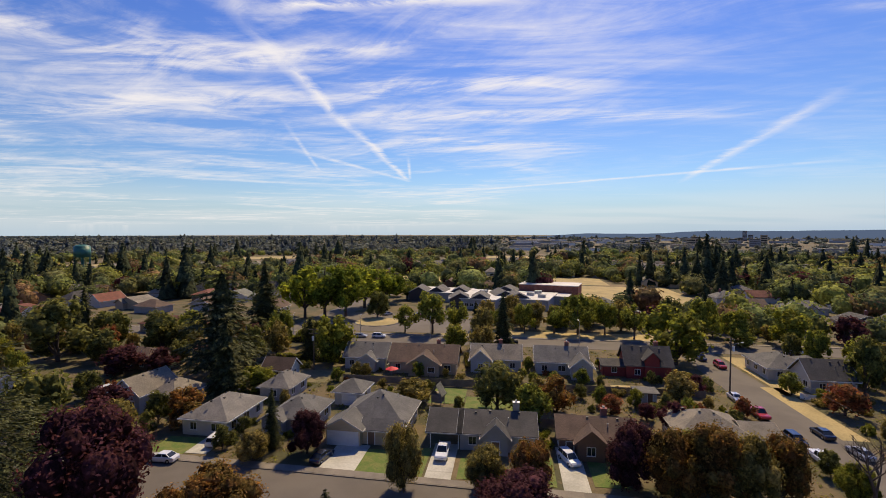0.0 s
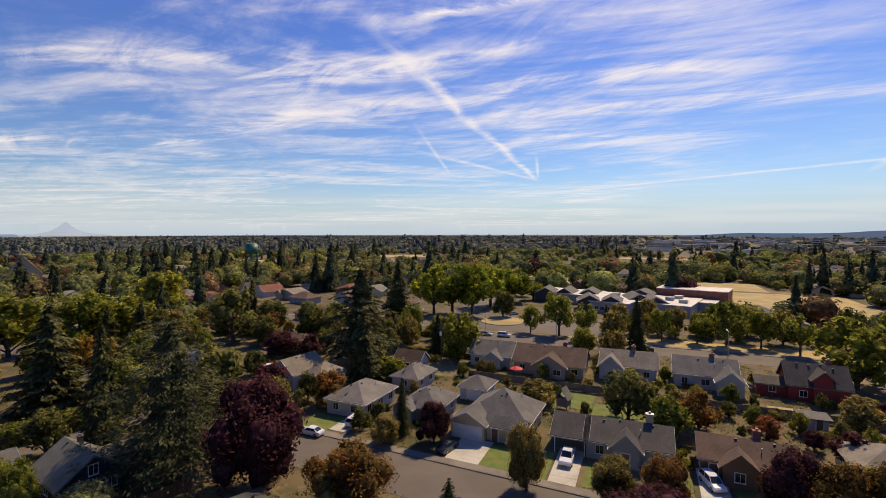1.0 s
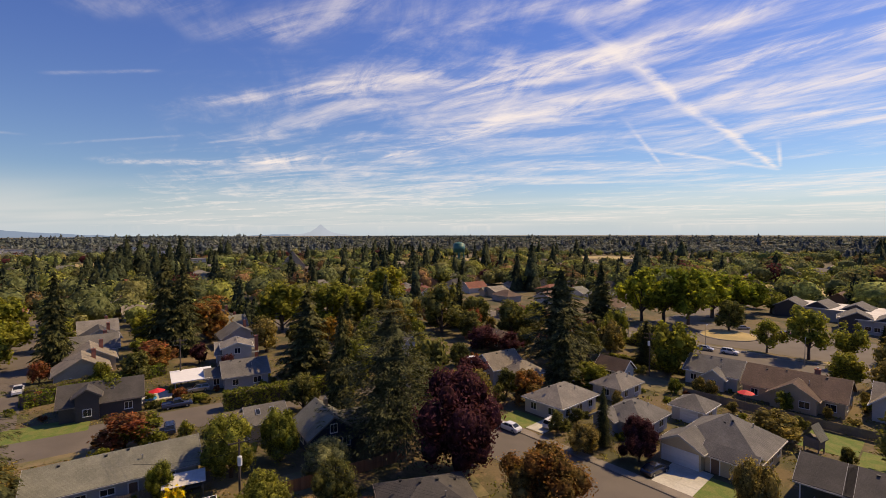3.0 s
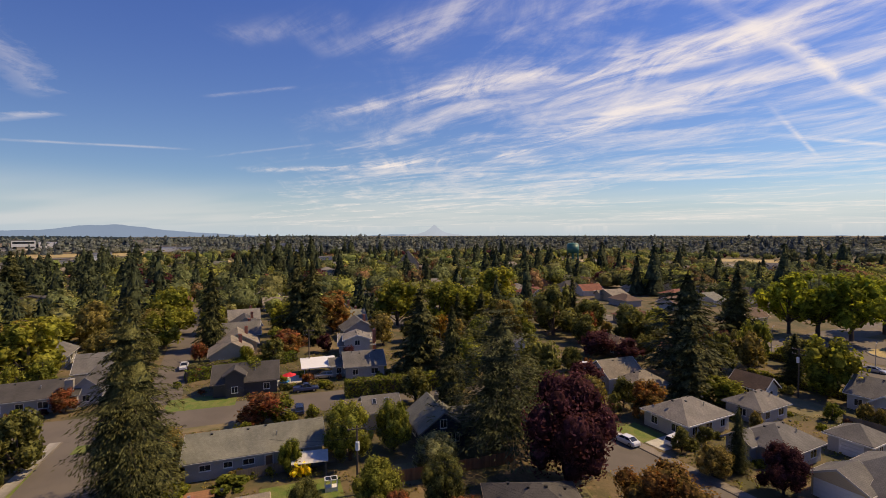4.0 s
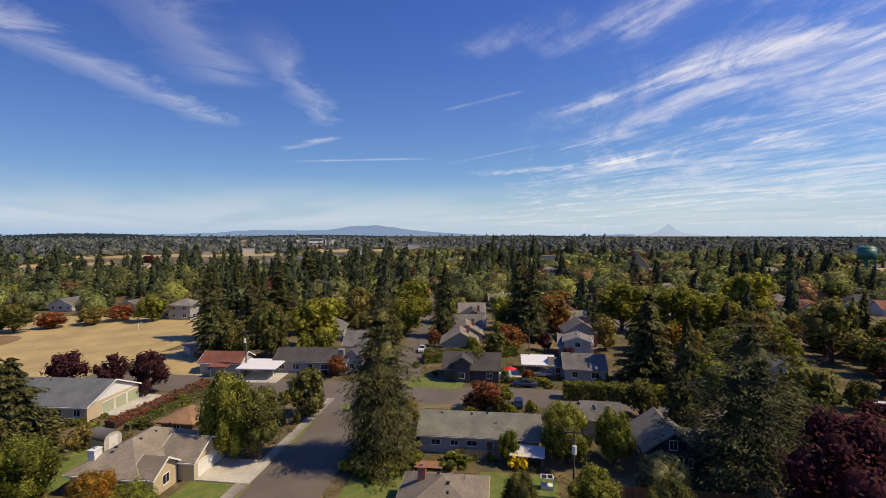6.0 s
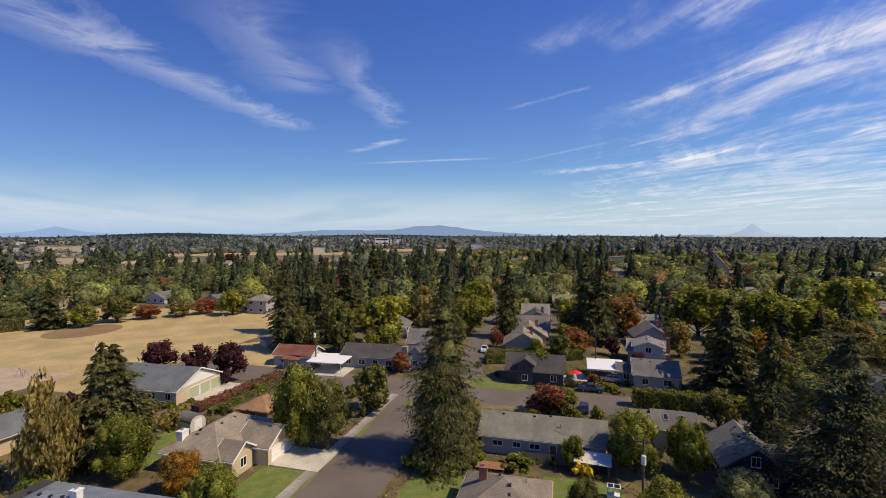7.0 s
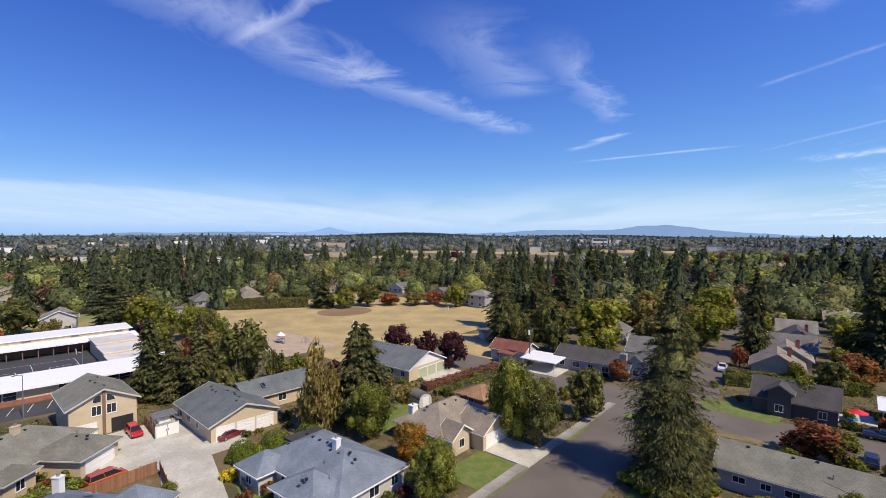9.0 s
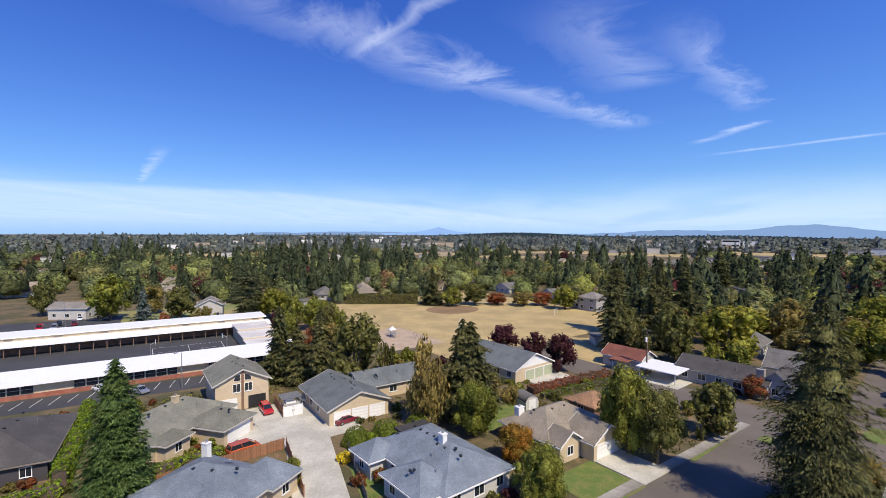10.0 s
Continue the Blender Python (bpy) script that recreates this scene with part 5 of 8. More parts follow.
sheet("lawn", "small green lawn inside the lane fence", "lawn", "lawn", -43.6, -42.6, 57, 9, 3.2, 0.058)

# ---- houses towards the school ----
house("grey-shingled ranch house with attached double garage", -11.4, 78.4, -10, "grey_roof", "cream", [(0.6, 0.8, 10.6, 10.4, 2.7, 6.2, "hy"), (-2.9, -5.2, 5.6, 4.2, 2.7, 4.3, "y"), (2.9, -4.9, 5.8, 2.6, 2.5, 3.5, "x")], [(1, "f", 0, 4.8)], doors=[(2, "f", -1.6, 1.0)], trim="pale_trim")
house("white bungalow with a pale grey hipped roof", -37.7, 80.4, -10, "pale_roof", "white_wall", [(0, 0, 8.0, 10.6, 2.8, 4.9, "hy")])
house("low house with a grey hipped roof", -25.0, 80.0, -10, "grey_roof", "blue_wall", [(0.4, 0.4, 7.2, 8.6, 2.7, 4.9, "hy"), (-1.8, -4.4, 3.4, 2.2, 2.7, 3.8, "y")], doors=[(1, "f", 0, 1.0)])
house("white detached garage with a grey hipped roof", -17.7, 91.6, -10, "grey_roof", "white_wall", [(0, 0, 5.2, 6.0, 2.6, 4.2, "hx")], [(0, "f", 0.3, 2.7)], name="garage", vents=0)
house("dark-roofed ranch house with an open carport", 6.3, 73.9, -7.5, "dark_roof", "grey_wall", [(2.3, 0, 11.2, 8.0, 2.7, 4.7, "x"), (-5.7, 0, 4.6, 8.0, 2.7, 4.7, "ox"), (2.1, -4.4, 3.6, 1.8, 2.7, 4.7, "y")], chimneys=[(5.2, 0.5, 6.0, 1.0, "steel")], doors=[(2, "f", 0, 1.0)])
house("brown house with brown shingles and a front gable", 23.2, 71.5, -9, "brown_roof", "brown_wall", [(0, 0, 11, 7.4, 2.7, 4.6, "x"), (-1.2, -4.2, 3.8, 2.2, 2.7, 4.5, "y")], chimneys=[(1.5, 1, 5.6, 0.9, "brick")], doors=[(0, "f", -4, 1.0)])
house("tan house with a weathered grey-brown roof", 41.2, 73.4, -9, "tan_roof", "tan_wall", [(0, 0, 10, 9, 2.7, 5.0, "hx"), (6.8, -1, 4.4, 6, 2.6, 3.8, "x")])
house("white cottage with a grey gabled roof", -18.2, 116.3, -8, "grey_roof", "white_wall", [(0, 0, 10, 8.2, 3.0, 5.6, "x"), (1, -4.6, 4, 2.4, 2.6, 4.2, "y")])
house("brown-roofed house with a broad front gable", -4.2, 113.3, -8, "brown_roof", "tan_wall", [(0, 0, 15.6, 9.5, 2.8, 5.8, "x"), (0.6, -4.6, 7, 4, 2.7, 5.0, "y")], chimneys=[(3, 1, 6.6, 0.9, "brick")])
house("white cottage with a tan shingled roof", 13.0, 114.2, -8, "tan_roof", "white_wall", [(0, 0, 11.5, 7.5, 3.0, 5.6, "x"), (-3.6, -3.8, 4.6, 3, 2.9, 5.2, "y")], chimneys=[(1, 0.4, 6.6, 0.9, "brick")])
house("white cottage with grey shingles and an added gable", 27.9, 111.6, -9, "grey_roof", "white_wall", [(0, 0, 11.6, 8, 3.0, 5.7, "x"), (4.2, -5, 4.6, 4.5, 2.8, 4.9, "y")], chimneys=[(1.5, 0.5, 6.6, 0.9, "brick")])
house("dark red house with a steep charcoal roof", 46.6, 108.2, -9, "dark_roof", "red_wall", [(0, 0, 9.6, 7.4, 3.2, 6.6, "x"), (0.6, -2.6, 3.0, 3.4, 4.6, 6.2, "y"), (-7.2, 0, 5, 5, 2.4, 3.3, "x")], chimneys=[(2.6, 1, 7.4, 0.9, "brick")])
house("small white garden shed with a flat roof", 39.1, 90.3, -6, "grey_roof", "white_wall", [(0, 0, 3.6, 2.2, 2.1, 2.4, "shed")], name="shed", vents=0, windows=(), doors=[(0, "f", 0.6, 0.9)])
house("white house with a grey hipped roof on the corner", 77.8, 108.5, -9, "grey_roof", "white_wall", [(0, 0, 9.4, 11, 2.8, 5.0, "hy"), (7, 2, 5, 6, 2.7, 4, "hx")])
house("white house with a dark steep roof", 79.8, 98.2, -9, "dark_roof", "white_wall", [(0, 0, 8.4, 7.4, 3.0, 6.2, "x")])
house("white gabled house with a tan roof", -57.0, 89.2, -16, "tan_roof", "white_wall", [(0, 0, 6.6, 8.4, 3.4, 6.0, "y"), (5.6, 2.0, 6, 7.4, 2.8, 4.8, "hy")], windows=[(0, "f", 0, 3.4, 1.0, 1.1), (0, "f", -1.6, 1.0, 1.1, 1.1), (0, "f", 1.6, 1.0, 1.1, 1.1), (1, "f", 0, 1.0, 1.4, 1.1)])
house("small white outbuilding with a brown roof", -36.6, 105.6, -10, "brown_roof", "white_wall", [(0, 0, 6.4, 4.6, 2.6, 4.6, "x")], name="garage", vents=0)
house("pale grey hipped-roof bungalow behind trees", -32.4, 95.0, -10, "pale_roof", "grey_wall", [(0, 0, 6, 8, 2.7, 4.6, "hy")])
house("low brown-roofed bungalow behind purple trees", -74.5, 116, -18, "brown_roof", "brown_wall", [(0, 0, 12, 7.5, 2.7, 4.4, "hx")])
house("long bungalow with a rust-red roof", -88.5, 156, -14, "red_roof", "tan_wall", [(0, 0, 22, 8, 2.8, 5.0, "hx")])
house("rust-roofed bungalow among trees", -59, 124, -14, "red_roof", "tan_wall", [(0, 0, 12, 7, 2.7, 4.6, "hx")])

# ---- houses round the middle of the walk ----
house("dark navy house with a weathered gable and low rear wing", -60.2, 44.4, 71, "moss_roof", "navy_wall", [(0, 0, 6.9, 8.8, 2.9, 5.6, "y"), (5.0, 1.6, 4.2, 6.2, 2.5, 3.9, "x")], windows=[(0, "f", 0, 3.3, 0.95, 1.2), (0, "l", 0, 1.0, 1.4, 1.2), (0, "f", -1.9, 1.0, 1.1, 1.2), (0, "f", 1.9, 1.0, 1.1, 1.2)], chimneys=[(1.0, 2.6, 5.9, 0.6, "grey_wood")], trim="grey_wood")
house("outbuilding with a grey roof and two skylights", -71.2, 40.5, 71, "grey_roof", "grey_wall", [(0, 0, 5.6, 6.2, 2.9, 4.6, "x")], name="garage", vents=0, skylights=[(-1.2, -1.4, 4.05, 30, 0), (1.0, -1.4, 4.05, 30, 0)])
house("long grey ranch house with a mossy grey roof", -70.2, 19.6, 73, "moss_roof", "grey_wall", [(0, 0, 17.6, 8.4, 2.7, 4.7, "x")], windows=[(0, "f", -6.4, 1.3, 1.3, 0.7), (0, "f", -3.6, 1.3, 1.0, 0.7), (0, "f", -1.0, 1.3, 1.4, 0.7), (0, "f", 5.2, 1.0, 1.8, 1.2), (0, "l", 0, 1.0, 1.6, 1.2)], doors=[(0, "f", 1.6, 0.9)], vents=6)
house("tan-roofed bungalow with a brick chimney", -51.6, 10.3, 73, "tan_roof", "tan_wall", [(0, 0, 9.4, 9.4, 2.7, 5.0, "hy")], chimneys=[(-2.6, 1.2, 5.4, 0.9, "brick")])
house("dark-roofed house in deep tree shade", -34.2, 39.2, 55, "dark_roof", "dark_wall", [(0, 0, 10, 9, 2.8, 5.2, "hx")])
house("dark timber house with a charcoal roof and porch", -103.0, 26.6, 72, "dark_roof", "dark_wall", [(0, 0, 12, 7.6, 2.9, 5.6, "x"), (-2, -3, 3.4, 3, 4.4, 5.6, "y")])
house("open carport with a white metal roof", -104.0, 42.8, 72, "white_metal", "white_wall", [(0, 0, 7, 7, 2.5, 2.9, "oshed")], name="carport", vents=0)
house("grey house with a grey gabled roof", -98.6, 51.4, 70, "grey_roof", "grey_wall", [(0, 0, 8.6, 8, 2.8, 5.2, "x"), (-5.6, 1, 3.4, 5, 2.5, 3.8, "x")])
house("two-storey white house with a pale upper roof", -113.6, 57.4, 66, "pale_roof", "white_wall", [(0, 0, 6.4, 7, 5.0, 6.2, "y"), (0, 4, 9, 8, 3.0, 5.2, "x")], chimneys=[(4.6, 0, 6.8, 0.8, "brick")])
house("long grey-roofed house with a stone chimney", -116.8, -9.0, 76, "dark_roof", "grey_wall", [(0, 0, 17, 8.4, 2.8, 4.9, "x"), (9.6, 1.5, 5, 9, 3.0, 5.4, "y")], chimneys=[(7.2, -3.2, 5.4, 1.3, "concrete")])
house("open carport with a bright white metal roof", -112.6, -20.6, 76, "white_metal", "white_wall", [(0, 0, 8, 6.4, 2.5, 2.8, "oshed")], name="carport", vents=0)
house("white bungalow with a red-brown roof", -119.2, -29.8, 76, "red_roof", "white_wall", [(0, 0, 9.6, 6.6, 2.6, 4.4, "x"), (0.8, -4.6, 3.6, 2.6, 2.3, 2.5, "oshed")], vents=0)
house("low garden building with a copper-brown hipped roof", -84.5, -27.0, 162, "copper_roof", "brown_wall", [(0, 0, 6.4, 5.4, 2.2, 3.5, "hx")], name="garden_house", vents=0)

# ---- houses towards the playing field ----
house("tan house with cream walls, bay window and garage", -70.2, -28.2, 162, "tan_roof", "cream", [(0, 0, 13.4, 9.4, 2.7, 5.2, "hx"), (1.4, -6.2, 6.4, 5, 2.7, 4.6, "y"), (-4.2, -5.2, 4.2, 2.6, 2.7, 4.2, "y")], [(1, "f", 0, 4.8)], [(-4.7, 3.0, 4.9, 1.2, "white_trim")], doors=[(0, "f", -2.0, 1.0)], trim="white_trim")
slate = house("slate-roofed house with a triple garage", -98.6, -52.6, 165, "slate_roof", "cream", [(0, 0, 12.4, 18.4, 2.7, 5.5, "y")], [(0, "f", -1.6, 2.7), (0, "f", 1.5, 2.7), (0, "f", 4.6, 2.7)], garage_paint="sage", vents=8, trim="white_trim")
gable = Shape()
gable.face([(-5.6, -9.23, 2.85), (5.6, -9.23, 2.85), (0, -9.23, 5.25)])
gable.face([(5.6, -9.19, 2.85), (-5.6, -9.19, 2.85), (0, -9.19, 5.25)])
for a, b in (((-5.6, 2.85), (0, 5.25)), ((0, 5.25), (5.6, 2.85)), ((5.6, 2.85), (-5.6, 2.85))):
    gable.face([(a[0], -9.23, a[1]), (b[0], -9.23, b[1]), (b[0], -9.19, b[1]), (a[0], -9.19, a[1])])
part("gable", gable.mesh("white_gable", M["white_trim"]), slate, "white boarded gable")
house("L-shaped house with slate-grey shingles and triple garage", -59.2, -64.4, 160, "slate_roof", "cream", [(0, 0, 10.8, 14.6, 2.7, 4.9, "y"), (10.4, 4.4, 13, 8.2, 2.7, 4.6, "x")], [(0, "f", -3.2, 2.7), (0, "f", 0, 2.7), (0, "f", 3.2, 2.7)], skylights=[(7.5, 2.0, 4.0, 24, 0)], vents=8)
house("white house with a many-hipped blue-grey roof", -50.0, -36.2, 75, "blue_roof", "white_wall", [(0, 0, 16.4, 10.5, 2.7, 5.2, "hx"), (-6.2, -5.4, 4.4, 4.6, 2.7, 4.2, "hy"), (3.6, -5.2, 7.6, 5.6, 2.7, 4.6, "hy")], [], [(1.8, -0.4, 6.2, 0.9, "white_trim")], skylights=[(-5.6, -2.6, 3.9, 25, 0)], vents=9)
tall = house("tall cream house with a central gable and arched windows", -49.6, -83.8, 160, "moss_roof", "cream", [(0, -0.6, 9.0, 11.2, 5.0, 7.3, "y")], [(0, "f", -2.4, 2.7)], windows=[(0, "f", -1.0, 3.35, 1.2, 1.4), (0, "f", 1.0, 3.35, 1.2, 1.4), (0, "r", 0, 3.2, 1.3, 1.2), (0, "l", 0, 3.2, 1.3, 1.2)], chimneys=[])
part("pilaster", boxes("pilaster", M["brown_wall"], (-0.22, -6.32, 0, 0.22, -6.2, 7.0)), tall, "brown central pilaster")
house("cream house with a sprawling moss-grey roof", -36.5, -75.5, 200, "moss_roof", "cream", [(-1.2, 1.8, 15.6, 10.4, 2.7, 5.3, "hx"), (1.0, -5.4, 6.6, 7.2, 2.7, 4.5, "hy"), (-6.6, -4.0, 4.2, 2.0, 2.7, 3.9, "hy")], [(1, "f", 0, 4.8)], [(-0.8, 1.4, 6.1, 0.9, "cream")], doors=[(0, "f", -2.2, 1.0)])
house("dark-roofed house behind a clipped hedge", -16.8, -86.1, 155, "dark_roof", "dark_wall", [(0, 0, 13, 17, 2.7, 5.4, "hy")])
house("house with blue-grey shingles and a white chimney", -29.2, -53.0, 105, "blue_roof", "cream", [(0, -1.0, 12.5, 10.5, 2.7, 5.2, "hx"), (-3.4, -6.6, 5, 3, 2.7, 4.0, "hy"), (4.2, 3.6, 5.6, 4.4, 2.7, 4.6, "hy")], chimneys=[(-4.4, 2.6, 5.4, 0.9, "white_trim")], skylights=[(0.5, 1.6, 4.5, -25, 0)])


def barrel_shed(x, y, turn):
    ob = thing("shed", "white garden shed with a curved metal roof", "shed", pose(x, y, 0, 0, 0, turn))
    arch = [(1.4 * math.cos(math.pi * i / 12), 1.5 + 1.1 * math.sin(math.pi * i / 12)) for i in range(13)]
    s = Shape()
    for y0 in (-1.9, 1.9):
        ring = [(1.38, y0, -0.1)] + [(px * 0.985, y0, pz * 0.99) for px, pz in arch] + [(-1.38, y0, -0.1)]
        s.face(ring if y0 < 0 else ring[::-1])
    for px in (-1.38, 1.38):
        s.face([(px, -1.9, -0.1), (px, 1.9, -0.1), (px, 1.9, 1.5), (px, -1.9, 1.5)])
    part("wall", s.mesh("barrel_wall", M["white_wall"]), ob)
    r = Shape()
    for (xa, za), (xb, zb) in zip(arch, arch[1:]):
        r.slab([(xa, -2.0, za), (xa, 2.0, za), (xb, 2.0, zb), (xb, -2.0, zb)], 0.04)
    part("roof", r.mesh("barrel_roof", M["grey_roof"]), ob)
    part("door", boxes("barrel_door", M["white_trim"], (-0.7, -1.95, 0.05, 0.7, -1.91, 1.9)), ob)


barrel_shed(-79.6, -37.6, 150)


def arched_windows(home):
    """Two quarter-round lights beside the pilaster; a black panel as the open garage's shade."""
    for side in (-1, 1):
        window = None
        for name, surface, r, y0, low in (("window", "white_trim", 1.2, -6.25, 5.3), ("pane", "glass", 1.08, -6.28, 5.36)):
            s = Shape()
            ring = [(side * (0.34 + (1.2 - r) / 2), low)] + [(side * (0.34 + (1.2 - r) / 2 + r * math.cos(a)), low + r * math.sin(a)) for a in (math.pi / 2 * i / 8 for i in range(9))]
            front = [(px, y0, pz) for px, pz in ring]
            back = [(px, -6.19, pz) for px, pz in ring]
            s.face(front if side > 0 else front[::-1])
            for i in range(len(ring)):
                j = (i + 1) % len(ring)
                s.face([front[j], front[i], back[i], back[j]])
            window = part(name, s.mesh("arched_" + name, M[surface]), window or home)
    # thin black panel on the solid wall, drawn as the shade inside
    part("garage_opening", boxes("garage_opening", M["black"], (0.95, -6.23, 0.05, 4.0, -6.19, 2.35)), home, "black panel standing in for the shade of an open garage")


arched_windows(tall)
# the sheds and houses round the playing field
house("white flat-roofed storage shed on a dry lot", -137.4, -43.4, 38, "grey_roof", "white_wall", [(0, 0, 4.4, 2.6, 2.3, 2.6, "shed")], name="shed", vents=0, windows=())
house("square two-storey grey house with a hipped roof", -196, -64, 72, "pale_roof", "grey_wall", [(0, 0, 9, 8, 5.4, 7.4, "hx"), (-6.5, 1, 5, 6, 2.7, 4.2, "x")], vents=0)
house("low house with spreading tan-grey hipped roofs", -166, -170, 60, "tan_roof", "tan_wall", [(0, 0, 17, 10, 2.8, 5.6, "hx"), (-9, 3, 9, 9, 2.8, 6.2, "hy")], vents=0)
house("grey bungalow behind the evergreen screen", -150, -178, 60, "grey_roof", "grey_wall", [(0, 0, 12, 9, 2.8, 5.8, "hx")], vents=0)
house("white hall with a low pale roof", -61, -211, 130, "pale_roof", "white_wall", [(0, 0, 13, 9, 4.0, 5.6, "x")], vents=0)
house("white gabled house behind the school", -92, -174, 150, "pale_roof", "white_wall", [(0, 0, 9, 9, 4.6, 7.0, "y")], vents=0)
house("small white flat-roofed shed by the field", -129, -166, 60, "pale_roof", "white_wall", [(0, 0, 6, 4, 2.6, 2.9, "flat")], name="shed", vents=0, windows=())
house("tan house at the far edge of the field", -212, -156, 70, "brown_roof", "tan_wall", [(0, 0, 11, 8, 2.8, 5.2, "x")], vents=0)
house("white house among trees beyond the field", -226, -120, 70, "grey_roof", "white_wall", [(0, 0, 11, 8, 2.8, 5.2, "y")], vents=0)
sheet("yard", "parched tan vacant lot", "yard", "dry_grass", -126, -44, 27, 33, 12, 0.026)
sheet("lawn", "small green front lawn", "lawn", "lawn", -101.5, 16.2, 72, 9, 5, 0.045)
sheet("yard", "tan gravel path beside the hedge", "yard", "dull_grass", -26.2, -81.5, 65, 24, 2.2, 0.03)
house("low outbuilding with a flat black roof", -54.6, -42.6, 72, "dark_roof", "white_wall", [(0, 0, 5.4, 4.4, 2.5, 2.7, "flat")], name="outbuilding", vents=0, windows=())
# ---- rows of houses along the two side streets ----
for x, y, turn, roof, wall, kind, label in (
    (-127, 29, 78, "tan_roof", "tan_wall", "y", "tan-roofed gabled house along the side street"), (-137, 33, 78, "tan_roof", "cream", "y", "tan gabled house with a steep roof"), (-149, 37, 78, "grey_roof", "white_wall", "x", "white house with a grey roof along the street"),
    (-161, 41, 78, "dark_roof", "blue_wall", "y", "pale blue house with a dark gable"), (-174, 44, 78, "pale_roof", "grey_wall", "x", "grey house with a pale roof along the street"), (-130, 3, 78, "grey_roof", "white_wall", "x", "white house with a grey roof under trees"),
    (-134, 68, 75, "grey_roof", "grey_wall", "y", "grey gabled house beside the street"), (-150, 73, 75, "moss_roof", "white_wall", "x", "white house with a weathered roof"), (-166, 78, 75, "dark_roof", "tan_wall", "y", "tan house with a dark gabled roof"),
    (-136, 105, 75, "brown_roof", "tan_wall", "hx", "brown-roofed bungalow beside the street"), (-157, 111, 75, "tan_roof", "white_wall", "hx", "white bungalow with a tan shingled roof"), (-178, 117, 75, "grey_roof", "cream", "x", "cream house with a grey roof"),
):
    house(label, x, y, turn, roof, wall, [(0, 0, 9.5, 8.6, 3.0, 6.0, kind)], vents=0, chimneys=[(2.2, 0.8, 6.8, 0.8, "brick")])


# ---- trees ----
for x, y, high, wide in (
    (-38.3, 50.3, 15.4, 6.5),
    (-20.3, 69.2, 6.8, 3.1),
    (-74.7, 108.4, 7.1, 5.0),
    (-66.3, 110.1, 6.0, 4.1),
    (8.9, 51.3, 6.6, 5.3),
    (24.4, 59.8, 8.9, 3.7),
    (37.8, 76.5, 5.4, 2.5),
    (118.2, 136.7, 8.9, 5.0),
    (-111.1, -59.8, 8.3, 4.3),
    (-110.9, -50.8, 7.3, 3.4),
    (-105.4, -41.7, 8.9, 4.1),
):
    tree('purple', x, y, high, wide)
for x, y, high, wide in (
    (-51.0, 49.8, 21.5, 10.1),
    (-50.5, 107.1, 24.8, 9.6),
    (-97.6, -157.8, 17.6, 9.2),
):
    tree('cedar', x, y, high, wide)
for x, y, high, wide in (
    (-67.3, 53.4, 19.4, 3.7),
    (-43.6, 94.0, 16.0, 4.4),
    (-63.0, 166.3, 21.5, 6.0),
    (17.3, 135.4, 15.4, 3.6),
    (-144.5, 28.0, 23.6, 4.8),
    (-138.3, 50.4, 26.6, 6.2),
    (-136.1, 54.2, 24.2, 5.5),
    (-92.3, 63.5, 19.9, 6.2),
    (-84.0, 66.3, 12.6, 3.8),
    (-189.6, -36.9, 22.9, 4.8),
    (-311.8, -29.8, 24.6, 7.5),
    (-61.0, -86.4, 16.2, 4.6),
    (-65.6, -78.7, 16.0, 4.6),
    (-62.6, -82.4, 13.2, 3.4),
    (-154.5, -43.6, 23.6, 6.1),
    (-178.6, -27.0, 23.2, 6.9),
    (-164.3, -33.9, 20.0, 4.1),
    (-140.7, -25.5, 19.6, 4.1),
    (-223.1, -51.7, 20.1, 5.0),
    (-131.0, -36.2, 24.7, 4.6),
    (-165.6, -125.1, 15.5, 5.5),
):
    tree('fir', x, y, high, wide)
for x, y, high, wide in (
    (-24.7, 48.6, 9.0, 5.3),
    (-44.4, 79.5, 6.8, 3.7),
    (10.9, 57.7, 7.6, 2.9),
    (28.2, 56.4, 9.4, 3.6),
    (32.5, 55.6, 10.5, 4.2),
    (41.3, 56.2, 8.9, 3.3),
    (20.9, 85.5, 6.9, 3.8),
    (-187.9, 85.1, 8.7, 7.4),
    (-146.4, 65.1, 13.6, 7.0),
    (-123.7, 43.4, 6.2, 3.4),
):
    tree('orange', x, y, high, wide)
for x, y, high, wide in (
    (-5.1, 59.0, 9.5, 2.7),
    (-27.4, 66.9, 4.7, 2.7),
    (11.4, 133.4, 12.2, 4.5),
    (5.4, 58.1, 6.5, 3.1),
    (36.5, 55.6, 9.3, 3.4),
    (45.5, 90.1, 6.3, 3.9),
    (-5.7, 90.2, 4.9, 4.2),
    (-153.0, -25.4, 11.6, 6.7),
    (-167.2, 1.2, 14.1, 6.1),
    (-81.8, -198.0, 12.1, 5.6),
    (-75.0, -43.5, 6.3, 3.1),
    (-160.1, 15.0, 11.1, 6.0),
    (10.5, 125.6, 8.7, 4.1),
    (-188.8, -92.7, 6.8, 5.9),
):
    tree('olive', x, y, high, wide)
